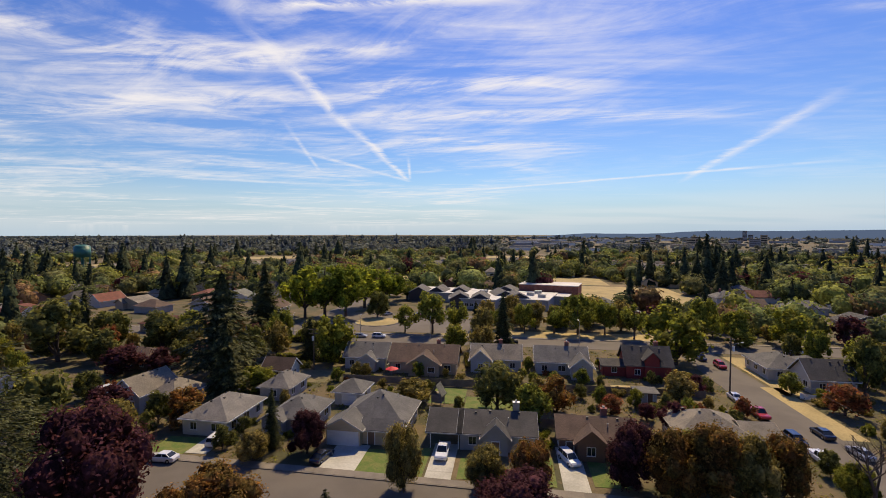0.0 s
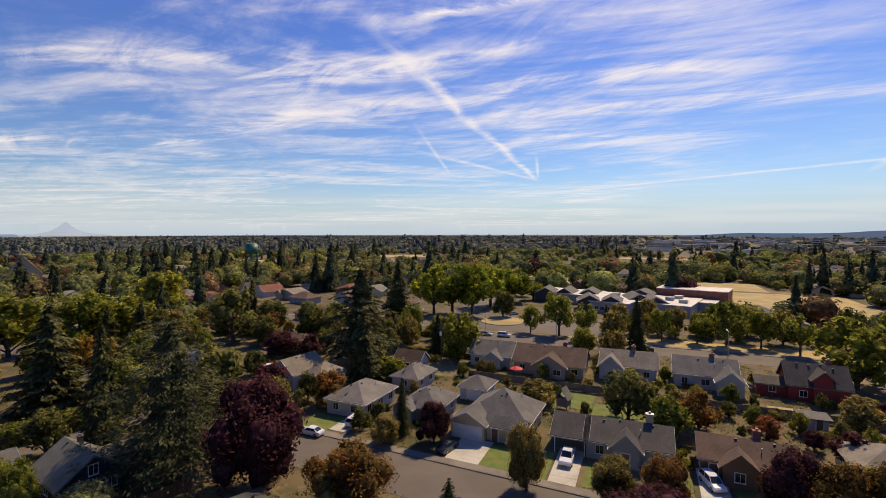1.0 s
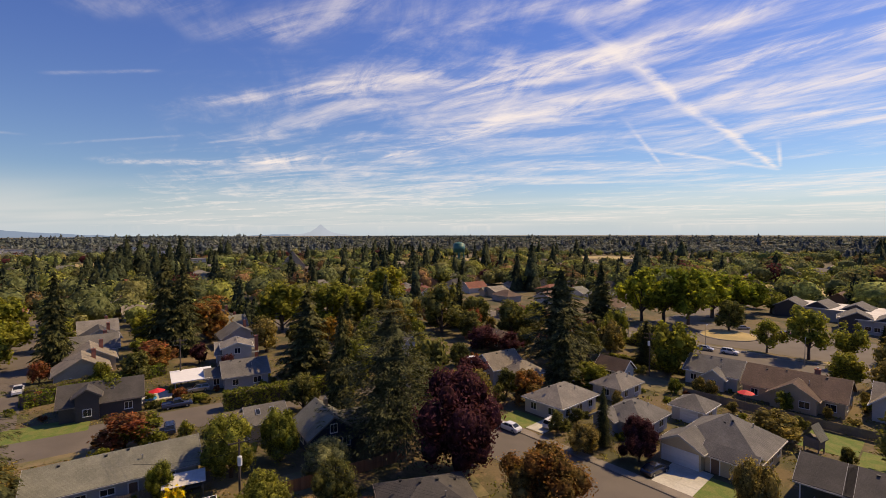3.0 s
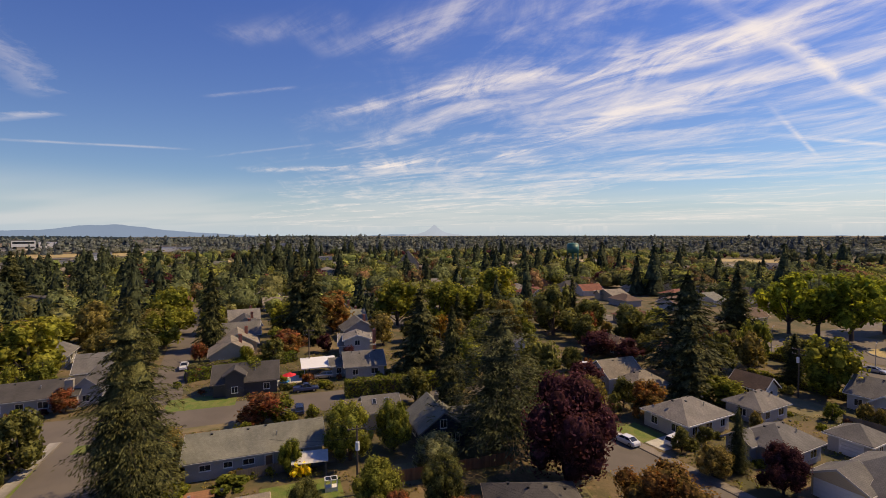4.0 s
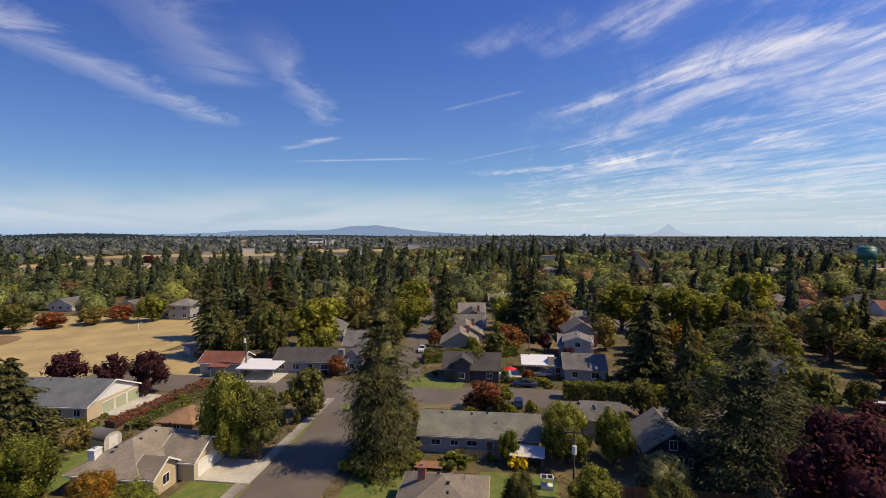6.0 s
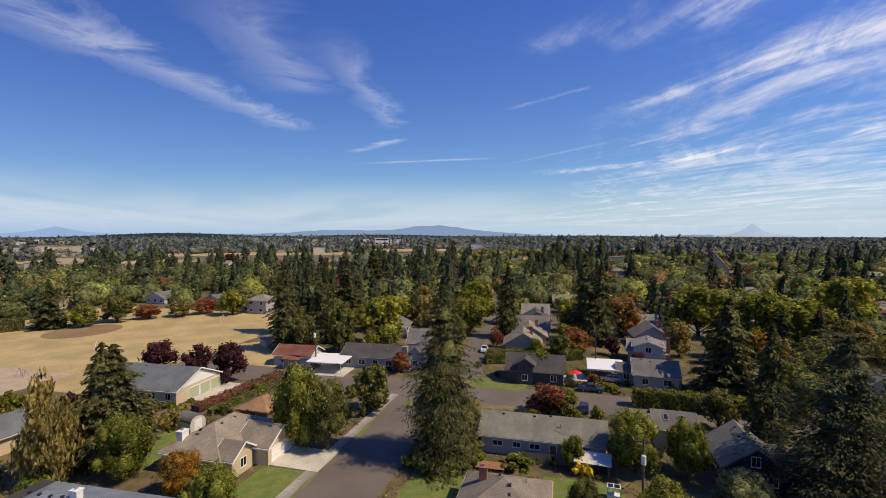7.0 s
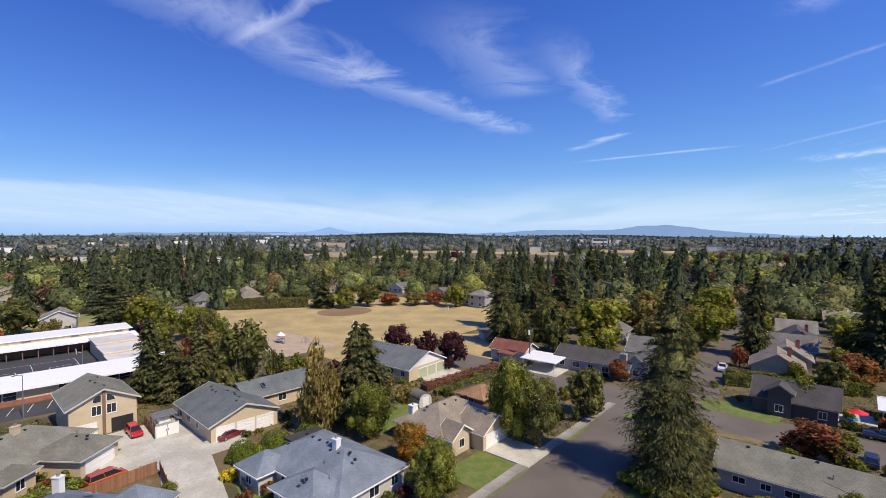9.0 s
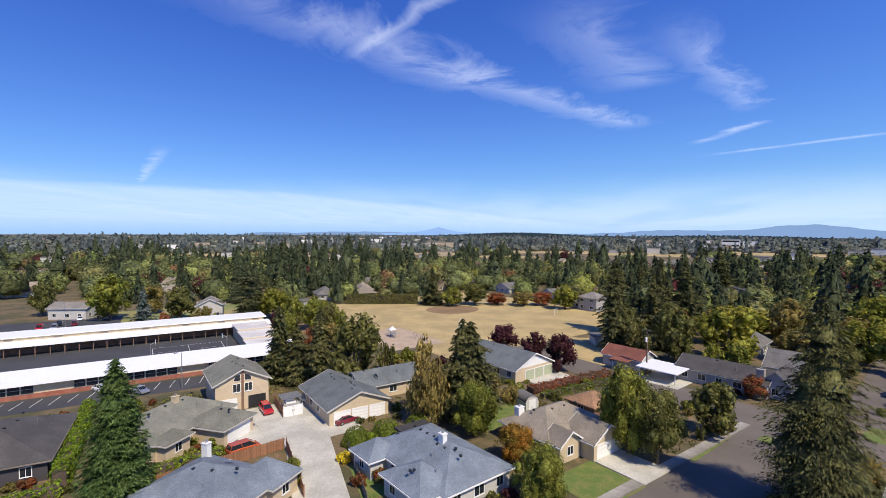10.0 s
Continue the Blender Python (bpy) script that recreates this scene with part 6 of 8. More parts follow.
for x, y, high, wide in (
    (-85.2, -7.8, 9.3, 3.9),
    (-71.2, -13.4, 11.0, 4.5),
    (-77.9, 129.1, 11.9, 5.9),
    (-25.3, 180.6, 10.9, 5.2),
    (10.0, 86.4, 9.2, 5.0),
    (84.9, 93.9, 12.8, 4.1),
    (-98.1, 118.8, 17.5, 8.5),
    (-53.9, 61.8, 15.2, 4.9),
    (-68.2, -71.0, 15.9, 5.8),
    (-82.7, -177.2, 13.0, 5.8),
    (-54.3, -223.4, 12.7, 4.8),
    (-128.2, -20.9, 14.9, 5.6),
    (-145.6, -36.8, 10.9, 4.4),
    (-175.6, 2.4, 12.8, 6.9),
    (-78.2, 130.6, 10.5, 5.1),
    (-93.9, 131.7, 11.4, 5.9),
    (-177.1, -110.3, 10.0, 6.5),
):
    tree('dark', x, y, high, wide)
for x, y, high, wide in (
    (-27.3, 116.3, 13.2, 5.8),
    (-39.0, 96.7, 5.2, 5.0),
    (57.8, 116.2, 14.8, 8.6),
    (98.4, 133.3, 12.1, 6.0),
    (3.3, 130.2, 7.6, 4.1),
    (-80.1, 26.4, 5.1, 3.3),
    (-135.5, -10.3, 15.2, 8.3),
    (-175.3, 21.7, 15.7, 7.6),
    (-153.3, 17.4, 11.1, 6.6),
    (-148.7, 142.4, 19.3, 10.8),
    (-142.3, 87.7, 17.2, 8.9),
    (-132.2, 98.9, 16.3, 8.2),
    (-133.7, 112.8, 14.6, 10.2),
    (-103.3, -150.5, 11.8, 6.2),
    (-170.0, -10.1, 10.4, 10.2),
    (-172.6, 21.9, 16.2, 8.2),
):
    tree('lime', x, y, high, wide)
for x, y, high, wide in (
    (-46.2, 183.0, 21.7, 9.8),
    (-38.0, 183.0, 20.8, 8.6),
    (-34.1, 203.5, 19.4, 10.2),
    (-26.3, 219.9, 17.3, 10.0),
    (-53.2, 180.6, 20.1, 8.8),
):
    tree('bright', x, y, high, wide)
for x, y, high, wide in (
    (-17.7, 229.1, 9.7, 6.1),
    (-12.5, 153.9, 9.3, 4.1),
    (-3.5, 152.2, 14.2, 5.5),
    (4.3, 150.5, 11.7, 4.4),
    (43.2, 150.4, 13.5, 5.2),
    (51.9, 150.4, 11.3, 4.1),
    (58.8, 144.0, 11.7, 4.5),
    (76.1, 136.7, 14.4, 4.9),
    (86.1, 138.1, 10.9, 4.3),
    (36.0, 152.1, 9.6, 3.9),
    (26.4, 152.2, 10.2, 4.0),
):
    tree('street', x, y, high, wide)
for x, y, high, wide in (
    (30.1, 83.7, 4.1, 2.5),
    (72.2, 83.6, 5.8, 3.7),
    (-82.3, 23.8, 5.9, 4.5),
    (-109.3, -3.7, 4.9, 2.7),
    (-117.8, -15.1, 2.9, 2.7),
    (-127.5, 43.5, 6.9, 5.0),
    (-183.3, -102.4, 5.8, 5.5),
    (-194.2, -85.7, 6.3, 5.4),
):
    tree('rust', x, y, high, wide)
for x, y, high, wide in (
    (-36.6, -49.2, 3.8, 1.7),
    (70.6, 94.5, 5.0, 2.4),
    (84.8, 133.4, 5.7, 4.6),
    (-61.4, 30.1, 9.2, 4.0),
    (-60.2, 36.7, 8.1, 3.3),
    (-63.2, -38.6, 9.3, 4.0),
    (-51.6, -22.2, 7.9, 3.5),
    (-71.2, -17.2, 13.7, 4.4),
    (-66.0, -193.5, 17.3, 7.6),
    (-168.3, -116.4, 9.1, 5.4),
    (-190.0, -73.7, 11.4, 6.0),
    (-102.8, 28.1, 6.8, 3.1),
):
    tree('green', x, y, high, wide)
for x, y, high, wide in (
    (-66.7, 4.1, 25.6, 7.2),
    (-69.3, -45.0, 17.0, 5.3),
    (-70.3, -43.9, 16.6, 5.5),
):
    tree('bigfir', x, y, high, wide)
for x, y, high, wide in (
    (-110.7, 82.9, 9.2, 4.0),
    (-58.9, -28.9, 5.7, 3.1),
):
    tree('gold', x, y, high, wide)
for x, y, high, wide in (
    (-21.7, -60.5, 17.7, 4.4),
):
    tree('sequoia', x, y, high, wide)
for x, y, high, wide in (
    (-79.3, -74.1, 6.6, 0.9),
    (-80.0, -73.1, 7.1, 0.9),
    (-80.8, -72.0, 6.8, 0.9),
):
    tree('column', x, y, high, wide)
for x, y, high, wide in (
    (-51.2, 37.9, 5.6, 3.6),
):
    tree('grey', x, y, high, wide)
for x, y, high, wide in (
    (-62.0, -47.8, 15.6, 4.7),
):
    tree('willow', x, y, high, wide)
for x, y, high, wide in (
    (-70.6, -177.6, 12.8, 4.0),
):
    tree('spruce', x, y, high, wide)


# ---- white school by the field ----
SCHOOL = pose(-39.4, -108.8, 0, 0, 0, 158)


def white_school():
    home = thing("school_building", "long low white-roofed school with a paved court", "school", SCHOOL)
    part("wall", boxes("school_wall", M["cream"], (-50, 1.4, -0.2, 36, 9.0, 2.8)), home, "cream painted wall")
    part("plinth", boxes("school_plinth", M["brick"], (-50.02, 1.3, -0.2, 36.02, 1.4, 0.85)), home, "red brick plinth")
    s = Shape()
    s.slab([(-51, 0, 3.1), (37, 0, 3.1), (37, 9.6, 3.8), (-51, 9.6, 3.8)], 0.3)
    part("roof", s.mesh("school_roof", M["white_metal"]), home, "bright white membrane roof")
    for x in range(-49, 35, 2):
        if x in (-13, -11, -9, 11, 13, 15):
            continue
        f = part("window", kept("school_frame", lambda: boxes("school_frame", M["steel"], (-0.92, -0.06, -0.06, 0.92, 0.0, 0.0), (-0.92, -0.06, 1.7, 0.92, 0, 1.76), (-0.96, -0.06, -0.06, -0.88, 0, 1.76), (0.88, -0.06, -0.06, 0.96, 0, 1.76), (-0.88, -0.05, 0.8, 0.88, 0, 0.86))), home, "", Matrix.Translation((x, 1.4, 0.95)))
        part("pane", kept("school_pane", lambda: boxes("school_pane", M["glass"], (-0.88, -0.03, 0, 0.88, 0.0, 1.7))), f)
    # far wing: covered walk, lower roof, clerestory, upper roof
    # dark brown wall colour stands in for the void under the walk
    part("wall", boxes("school_back_wall", M["brown_wall"], (-50, 44.6, -0.2, 36, 54, 3.2)), home, "back wall in a dark brown for the shade of the covered walk")
    s = Shape()
    s.slab([(-51, 40.0, 2.9), (38, 40.0, 2.9), (38, 45.2, 3.4), (-51, 45.2, 3.4)], 0.28)
    part("roof", s.mesh("school_low_roof", M["white_metal"]), home)
    part("clerestory", boxes("clerestory", M["cream"], (-50.5, 45.3, 3.0, 36.5, 45.5, 4.2)), home, "cream clerestory band")
    s = Shape()
    s.slab([(-51, 44.9, 4.4), (37.4, 44.9, 4.4), (37.4, 54, 4.6), (-51, 54, 4.6)], 0.22)
    part("roof", s.mesh("school_high_roof", M["white_metal"]), home)
    for x in range(-46, 36, 10):
        part("roof_vent", kept("school_vent", lambda: boxes("school_vent", M["grey_wood"], (-0.9, -0.04, 0, 0.9, 0.02, 0.3))), home, "", Matrix.Translation((x, 45.26, 3.6)))
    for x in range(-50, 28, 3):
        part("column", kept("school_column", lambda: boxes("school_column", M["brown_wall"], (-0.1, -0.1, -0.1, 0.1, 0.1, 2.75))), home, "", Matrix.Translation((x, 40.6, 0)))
    # stepped cream block that closes the court
    for k, (y0, y1, z) in enumerate(((9.7, 20, 2.6), (20.1, 30, 3.1), (30.1, 39.5, 3.6))):
        part("wall", boxes("link_wall", M["cream"], (26.5, y0, -0.2, 35.5, y1, z)), home)
        part("roof", boxes("link_roof", M["membrane"], (26.2, y0, z, 35.9, y1, z + 0.2)), home, "pale tan flat roof")
    take(*(SCHOOL @ Vector((-7, 27, 0)))[:2], 158, 92, 58)


white_school()
sheet("school_court", "dark asphalt school play court", "play court", "asphalt_new", *(SCHOOL @ Vector((-12, 27, 0)))[:2], 158, 76, 34.5, 0.03)


def court_lines():
    s = Shape()

    def bar(x0, y0, x1, y1):
        s.box(min(x0, x1) - 0.05, min(y0, y1) - 0.05, 0.036, max(x0, x1) + 0.05, max(y0, y1) + 0.05, 0.041)

    for x0, x1 in ((5.5, 22.5),):
        bar(x0, 17, x1, 17), bar(x0, 34, x1, 34), bar(x0, 17, x0, 34), bar(x1, 17, x1, 34), bar((x0 + x1) / 2, 17, (x0 + x1) / 2, 34)
        bar(x0, 23, x0 + 5.5, 23), bar(x0, 28, x0 + 5.5, 28), bar(x0 + 5.5, 23, x0 + 5.5, 28)
        bar(x1 - 5.5, 23, x1, 23), bar(x1 - 5.5, 28, x1, 28), bar(x1 - 5.5, 23, x1 - 5.5, 28)
    tagged(part("court_marking", s.mesh("court_marking", M["white_trim"]), None, "", SCHOOL), "white painted basketball court lines", "court lines", "", "structure")
    t = Shape()
    for i in range(-40, 32):
        x = i * 2.75 * 0.5
        if i % 2 == 0:
            t.face([(x - 0.06, -5.0, 0.041), (x + 0.06, -5.0, 0.041), (x + 1.26, -0.4, 0.041), (x + 1.14, -0.4, 0.041)])
    tagged(part("bay_marking", t.mesh("bay_marking", M["white_trim"]), None, "", SCHOOL), "white painted slanting parking bays", "bay lines", "", "structure")


court_lines()


def basketball_hoop(x, y, turn):
    ob = thing("basketball_hoop", "white steel basketball hoop on a curved post", "basketball hoop", pose(x, y, 0.03, 0, 0, turn), "basketball hoops")
    s = Shape()
    s.tube((0, 0, -0.1), (0, 0, 2.9), 0.08, 0.08, 8)
    s.tube((0, 0, 2.9), (0, -1.1, 3.4), 0.08, 0.06, 8)
    part("post", s.mesh("hoop_post", M["steel"]), ob)
    part("backboard", boxes("backboard", M["white_trim"], (-0.9, -1.22, 2.9, 0.9, -1.14, 4.0)), ob)
    r = Shape()
    for i in range(12):
        a, b = 2 * math.pi * i / 12, 2 * math.pi * (i + 1) / 12
        r.tube((0.23 * math.cos(a), -1.48 + 0.23 * math.sin(a), 3.05), (0.23 * math.cos(b), -1.48 + 0.23 * math.sin(b), 3.05), 0.012, 0.012, 4)
    part("rim", r.mesh("hoop_rim", M["car_orange"]), ob)


for lx, turn in ((5.0, 248), (23.0, 68)):
    p = SCHOOL @ Vector((lx, 25.5, 0))
    basketball_hoop(p.x, p.y, turn)


# ---- school with grey gables ----
def grey_school():
    home = thing("school_building", "sprawling school with grey gables and pale flat roofs", "school", pose(20, 212, 0, 0, 0, -22))
    for x0, y0, x1, y1, h in ((-13, -14, 7.6, 18, 4.2), (7.7, -5.5, 28, 21, 4.0), (28.1, 12, 34, 23, 3.6), (-42, 2, -13.1, 22, 4.0)):
        part("wall", boxes("school_wall", M["grey_wall"], (x0, y0, -0.2, x1, y1, h)), home)
        part("roof", boxes("flat_roof", M["membrane"], (x0 - 0.3, y0 - 0.3, h, x1 + 0.25, y1 + 0.3, h + 0.35)), home, "pale flat roof")
    for x, y, w, d, turn in ((-36, 6, 9, 13, 16), (-27, 9, 8, 12, 8), (-17, 12, 9, 12, 12), (-10, -9, 9, 11, 22), (-1, -7, 9, 12, 14), (5, 6, 10, 13, 28), (13, 1, 10, 12, 24), (3.6, 22, 12, 9, 0)):
        at = pose(x, y, 0, 0, 0, turn)
        slopes, boards = roof_shape(w, d, 4.1, 6.6, "y")
        part("wall", wall_shape(w, d, 4.1, 6.6, "y").mesh("gable_wall", M["dark_wall"]), home, "", at)
        roof = part("roof", slopes.mesh("gable_roof", M["grey_roof"]), home, "grey shingled gable", at)
        part("eave_board", boards.mesh("eave_board", M["grey_wall"]), roof)
    part("wall", boxes("hall_wall", M["brick"], (9, 24, -0.2, 37, 40, 7.2)), home, "red-brown brick hall")
    part("roof", boxes("hall_roof", M["membrane"], (8.8, 23.8, 7.2, 37.2, 40.2, 7.5)), home, "pale flat roof")
    for x, y in ((18, 8), (24, 3), (20, 15), (-4, 8)):
        part("roof_unit", boxes("roof_unit", M["steel"], (x - 1.6, y - 1.1, 4.4, x + 1.6, y + 1.1, 5.7)), home, "grey air-handling unit")
    for i in range(16):
        frame_me, pane_me = window_meshes(1.5, 1.3)
        x, y = (-12 + i * 2.3, -14.01) if i < 9 else (8.6 + (i - 9) * 2.7, -5.51)
        part("pane", pane_me, part("window", frame_me, home, "", pose(x, y, 1.2)))


take(14, 214, -22, 84, 60)
grey_school()

# ---- parked cars ----
car("pickup", "car_white", -0.1, 68.6, 262, "white pickup truck parked on a driveway")
car("suv", "car_white", 18.0, 66.4, 284, "white hatchback parked on a driveway")
car("sedan", "car_black", -17.6, 67.3, 70, "black sedan parked beside the driveway")
car("suv", "car_white", -35.4, 72.6, 86, "white estate car with dark windows on a drive")
car("sedan", "car_white", -40.4, 66.8, 172, "white sedan parked at the kerb")
car("suv", "car_red", 67.3, 113.6, 262, "bright red car parked on the street")
car("suv", "car_blue", 66.4, 120.5, 262, "dark blue car in tree shade")
car("sedan", "car_white", 57.3, 91.4, 262, "white car parked at the kerb")
car("pickup", "car_red", 56.4, 83.2, 262, "red pickup truck parked at the kerb")
car("suv", "car_black", 54.9, 72.4, 262, "dark car parked at the kerb")
car("pickup", "car_white", 54.1, 66.2, 262, "white pickup truck with a tool rack")
car("sedan", "car_black", 61.2, 75.0, 82, "dark sedan parked at the kerb")
car("sedan", "car_silver", 61.3, 68.2, 82, "silver sedan parked at the kerb")
car("pickup", "car_blue", -94.3, 36.0, 72, "dark blue pickup truck parked at the kerb")
car("suv", "car_blue", -83.8, 30.8, 160, "blue car parked beside the long house")
car("suv", "car_silver", -100.5, 42.5, 250, "silver car parked under the carport")
car("sedan", "car_maroon", -54.6, -58.6, 170, "maroon sedan parked before the garages")
car("suv", "car_red", -49.2, -73.4, 70, "red car parked before an open garage")
car("van", "car_orange", -38.4, -62.6, 172, "copper minivan parked on the shared drive")
car("sedan", "car_white", -122, 8.2, 80, "white car parked on the side street")
car("pickup", "car_white", -128, 18.5, 168, "white truck parked on the side street")
for x, y, turn, kind, colour, label in ((-46.5, -194, 70, "van", "car_red", "bright red van in the car park"), (-49.5, -191, 70, "suv", "car_silver", "silver car in the car park"), (-52.5, -197, 70, "suv", "car_black", "dark car in the car park"),
                                        (-55.5, -193, 70, "suv", "car_maroon", "maroon car in the car park"), (-60, -203, 70, "sedan", "car_white", "white car in the car park"), (-67, -199, 70, "suv", "car_silver", "silver estate car in the car park"), (-36.0, -109.4, 100, "sedan", "car_white", "white car in a slanted bay"), (-40.2, -102.4, 100, "sedan", "car_silver", "silver car in a slanted bay")):
    car(kind, colour, x, y, turn, label)
for x, y, turn, kind, colour in ((-69, 96, 60, "suv", "car_white"), (-66, 93.5, 60, "sedan", "car_white"), (-170, 88, 156, "suv", "car_black"), (-182, 96, 156, "sedan", "car_white"), (-160, 86, 156, "suv", "car_blue"), (-20, 146, -8, "suv", "car_white"), (-26, 146.5, -8, "sedan", "car_silver"), (20, 138, -8, "suv", "car_black"), (-22, 186, 40, "sedan", "car_silver"), (-10, 182, 60, "suv", "car_maroon"), (96, 126, -8, "suv", "car_white"), (76, 112, 82, "suv", "car_white"), (81, 114, -8, "sedan", "car_silver")):
    car(kind, colour, x, y, turn, {"car_white": "white car", "car_black": "black car", "car_blue": "dark blue car", "car_silver": "silver car", "car_maroon": "maroon car"}[colour] + " parked along the street")

# ---- hedges, fences ----
hedge(-86.3, 41, -76.6, 66, 2.6, 3.2, "leaf_green", "tall clipped green hedge along the street")
hedge(-107.0, -27.4, -84.9, -36.9, 1.3, 1.1, "hedge_green", "clipped green hedge along the drive")
hedge(-108.0, -31.2, -86.6, -40.2, 2.2, 1.2, "leaf_rust", "red-leaved hedge along the drive")
hedge(-30.4, -97.5, -19.2, -71.5, 1.7, 2.4, "hedge_bright", "bright green clipped hedge beside the dark house")
hedge(-19.0, -70.0, -6, -71.5, 1.5, 1.5, "hedge_bright", "bright green clipped hedge before the dark house")
hedge(-119.8, 18, -120.5, 40, 2.0, 2.4, "leaf_dark", "dark green garden hedge behind the timber house")
hedge(-17, -64.8, -4, -69.5, 2.0, 1.0, "leaf_lime", "low yellow-green clipped garden hedge")
hedge(-27, -65.0, -35.6, -63.6, 1.5, 1.5, "hedge_bright", "low green hedge beside the fence")
hedge(-144.5, -157, -164, -132, 2.6, 4.2, "leaf_dark", "tall evergreen screen along the field")
hedge(-166, -130, -173.5, -126, 2.4, 4.0, "leaf_dark", "tall evergreen screen by the field fence")
hedge(-43, 121, -10, 116.5, 1.2, 1.4, "leaf_green", "green hedge behind the cottages")
hedge(-62, 143, -38, 140, 1.6, 1.8, "leaf_lime", "trimmed hedge along the school street")
hedge(14, 82, 14.8, 91, 1.6, 3.0, "leaf_lime", "bright green climber-covered garden hedge")
fence(-26.5, -62.2, -42.5, -58.6, 1.7)
fence(-42.7, -58.5, -36.0, -45.7, 1.6, "wood_fence", "dark red-brown board fence along the narrow lane")
fence(-48.2, -51.2, -39.6, -38.6, 1.2, "grey_wood", "weathered brown garden fence")
fence(-52.6, 30.0, -46.5, 48.4, 1.7)
fence(-65, 15.5, -62.3, 28.4, 1.5, "grey_wood", "dark weathered board fence")
fence(-7.2, 80, -5.2, 92, 1.7)
fence(12.6, 79, 30, 76.2, 1.6, "grey_wood", "weathered board fence between yards")
fence(-22, 103, 52, 92, 1.6, "grey_wood", "weathered board fence along back yards")
fence(70.5, 92, 78, 87, 1.2, "white_trim", "white painted picket fence")
fence(-52.5, -77.5, -57.5, -88, 1.7, "grey_wood", "weathered board fence beside the tall house")

# ---- poles and cables ----
utility_pole(-52.6, 26.8, 8.8, 70)
utility_pole(58.9, 95.8, 11.5, 82, 1, True)
utility_pole(-113.6, -24.3, 10.5, 72)
utility_pole(-107.8, 42.0, 10.0, 72, 0)
utility_pole(-31, 112, 10.0, -8)
utility_pole(-120, 80, 10.5, 66)
for k in (-1.0, -0.4, 0.5, 1.1):
    wire((-52.6 + k * 0.34, 26.8 + k * 0.94, 8.6), (-97 + k * 0.3, 12 + k, 10.0), 1.0, 0.012)
    wire((-52.6 + k * 0.34, 26.8 + k * 0.94, 8.6), (-8 + k * 0.3, 38 + k, 9.5), 1.2, 0.012)
wire((-52.6, 26.8, 7.4), (-61, 40, 4.5), 0.5)
wire((-52.6, 26.8, 7.4), (-66, 20, 4.2), 0.5)
wire((58.9, 95.8, 11.2), (66, 140, 11.2), 0.8)
wire((58.9, 95.8, 11.2), (48, 40, 11.2), 0.9)
wire((-113.6, -24.3, 10.2), (-107.8, 42, 9.8), 1.0)


def lamp_post(x, y, high, turn):
    ob = thing("street_lamp", "grey steel car park lamp post", "street lamp", pose(x, y, 0, 0, 0, turn), "lamp posts")
    s = Shape()
    s.tube((0, 0, -0.2), (0, 0, high), 0.1, 0.06, 8)
    part("post", s.mesh("lamp_post", M["steel"]), ob)
    t = Shape()
    t.tube((0, 0, high), (1.2, 0, high + 0.35), 0.05, 0.04, 6)
    t.box(1.1, -0.15, high + 0.28, 1.8, 0.15, high + 0.42)
    part("lamp_head", t.mesh("lamp_head", M["steel"]), ob)


lamp_post(-50.5, -184, 9.5, 20)
lamp_post(-46, -97.5, 7.5, 20)
for i in range(6):
    lamp_post(-48 + i * 22, 150 - i * 3.1, 6.5, 90)


# ---- planting along the house walls ----
def foundation_planting():
    rng = random.Random(5)
    made = 0
    for hx, hy, turn, (cx, cy, w, d, *_) in HOMES:
        if math.hypot(hx, hy) > 120:
            continue
        m = pose(hx, hy, 0, 0, 0, turn)
        for k in range(7):
            side = rng.choice(((0, -1), (1, 0), (-1, 0), (0, -1), (0, 1)))
            if side[0]:
                q = Vector((cx + side[0] * (w / 2 + 1.3), cy + rng.uniform(-d / 2, d / 2), 0))
            else:
                q = Vector((cx + rng.uniform(-w / 2, w / 2), cy + side[1] * (d / 2 + 1.3), 0))
            p = m @ q
            if made < 140 and free(p.x, p.y, 0.15):
                wide = rng.uniform(0.5, 1.1)
                shrub(rng.choice(("green", "dark", "olive", "lime", "rust", "green", "dark")), p.x, p.y, wide * rng.uniform(1.1, 1.7), wide)
                take(p.x, p.y, 0, wide, wide)
                made += 1


foundation_planting()
def mound(x, y, high, wide, surface="hedge_green", label="large dome-clipped evergreen garden shrub"):
    """A shrub clipped into a smooth dome: leaves over a dark core."""
    rng = np.random.default_rng(int(abs(x * 10)))
    k = int(900 * wide)
    ang, up = rng.uniform(0, 2 * math.pi, k), rng.uniform(0.0, 1.0, k)
    flat = np.sqrt(1 - up**2) ** 0.7
    nrm = np.stack([np.cos(ang) * flat, np.sin(ang) * flat, up], 1)
    spots = nrm * np.array([wide, wide, high]) * rng.uniform(0.92, 1.04, (k, 1))
    pts, tri = ball(0.06, 5, 1)
    core = np.stack([pts[:, 0] * wide * 0.86, pts[:, 1] * wide * 0.86, np.maximum(pts[:, 2], -0.05) * high * 0.86], 1)
    ob = part("shrub", leafy_mesh("mound", leaves(spots, nrm, 0.17, 6, 1.5, 0.5), ([core], [(tri, 0)]), M[surface]), None, "", Matrix.Translation((x, y, 0)))
    take(x, y, 0, wide * 2, wide * 2)
    return tagged(ob, label, "shrub", "clipped shrubs")


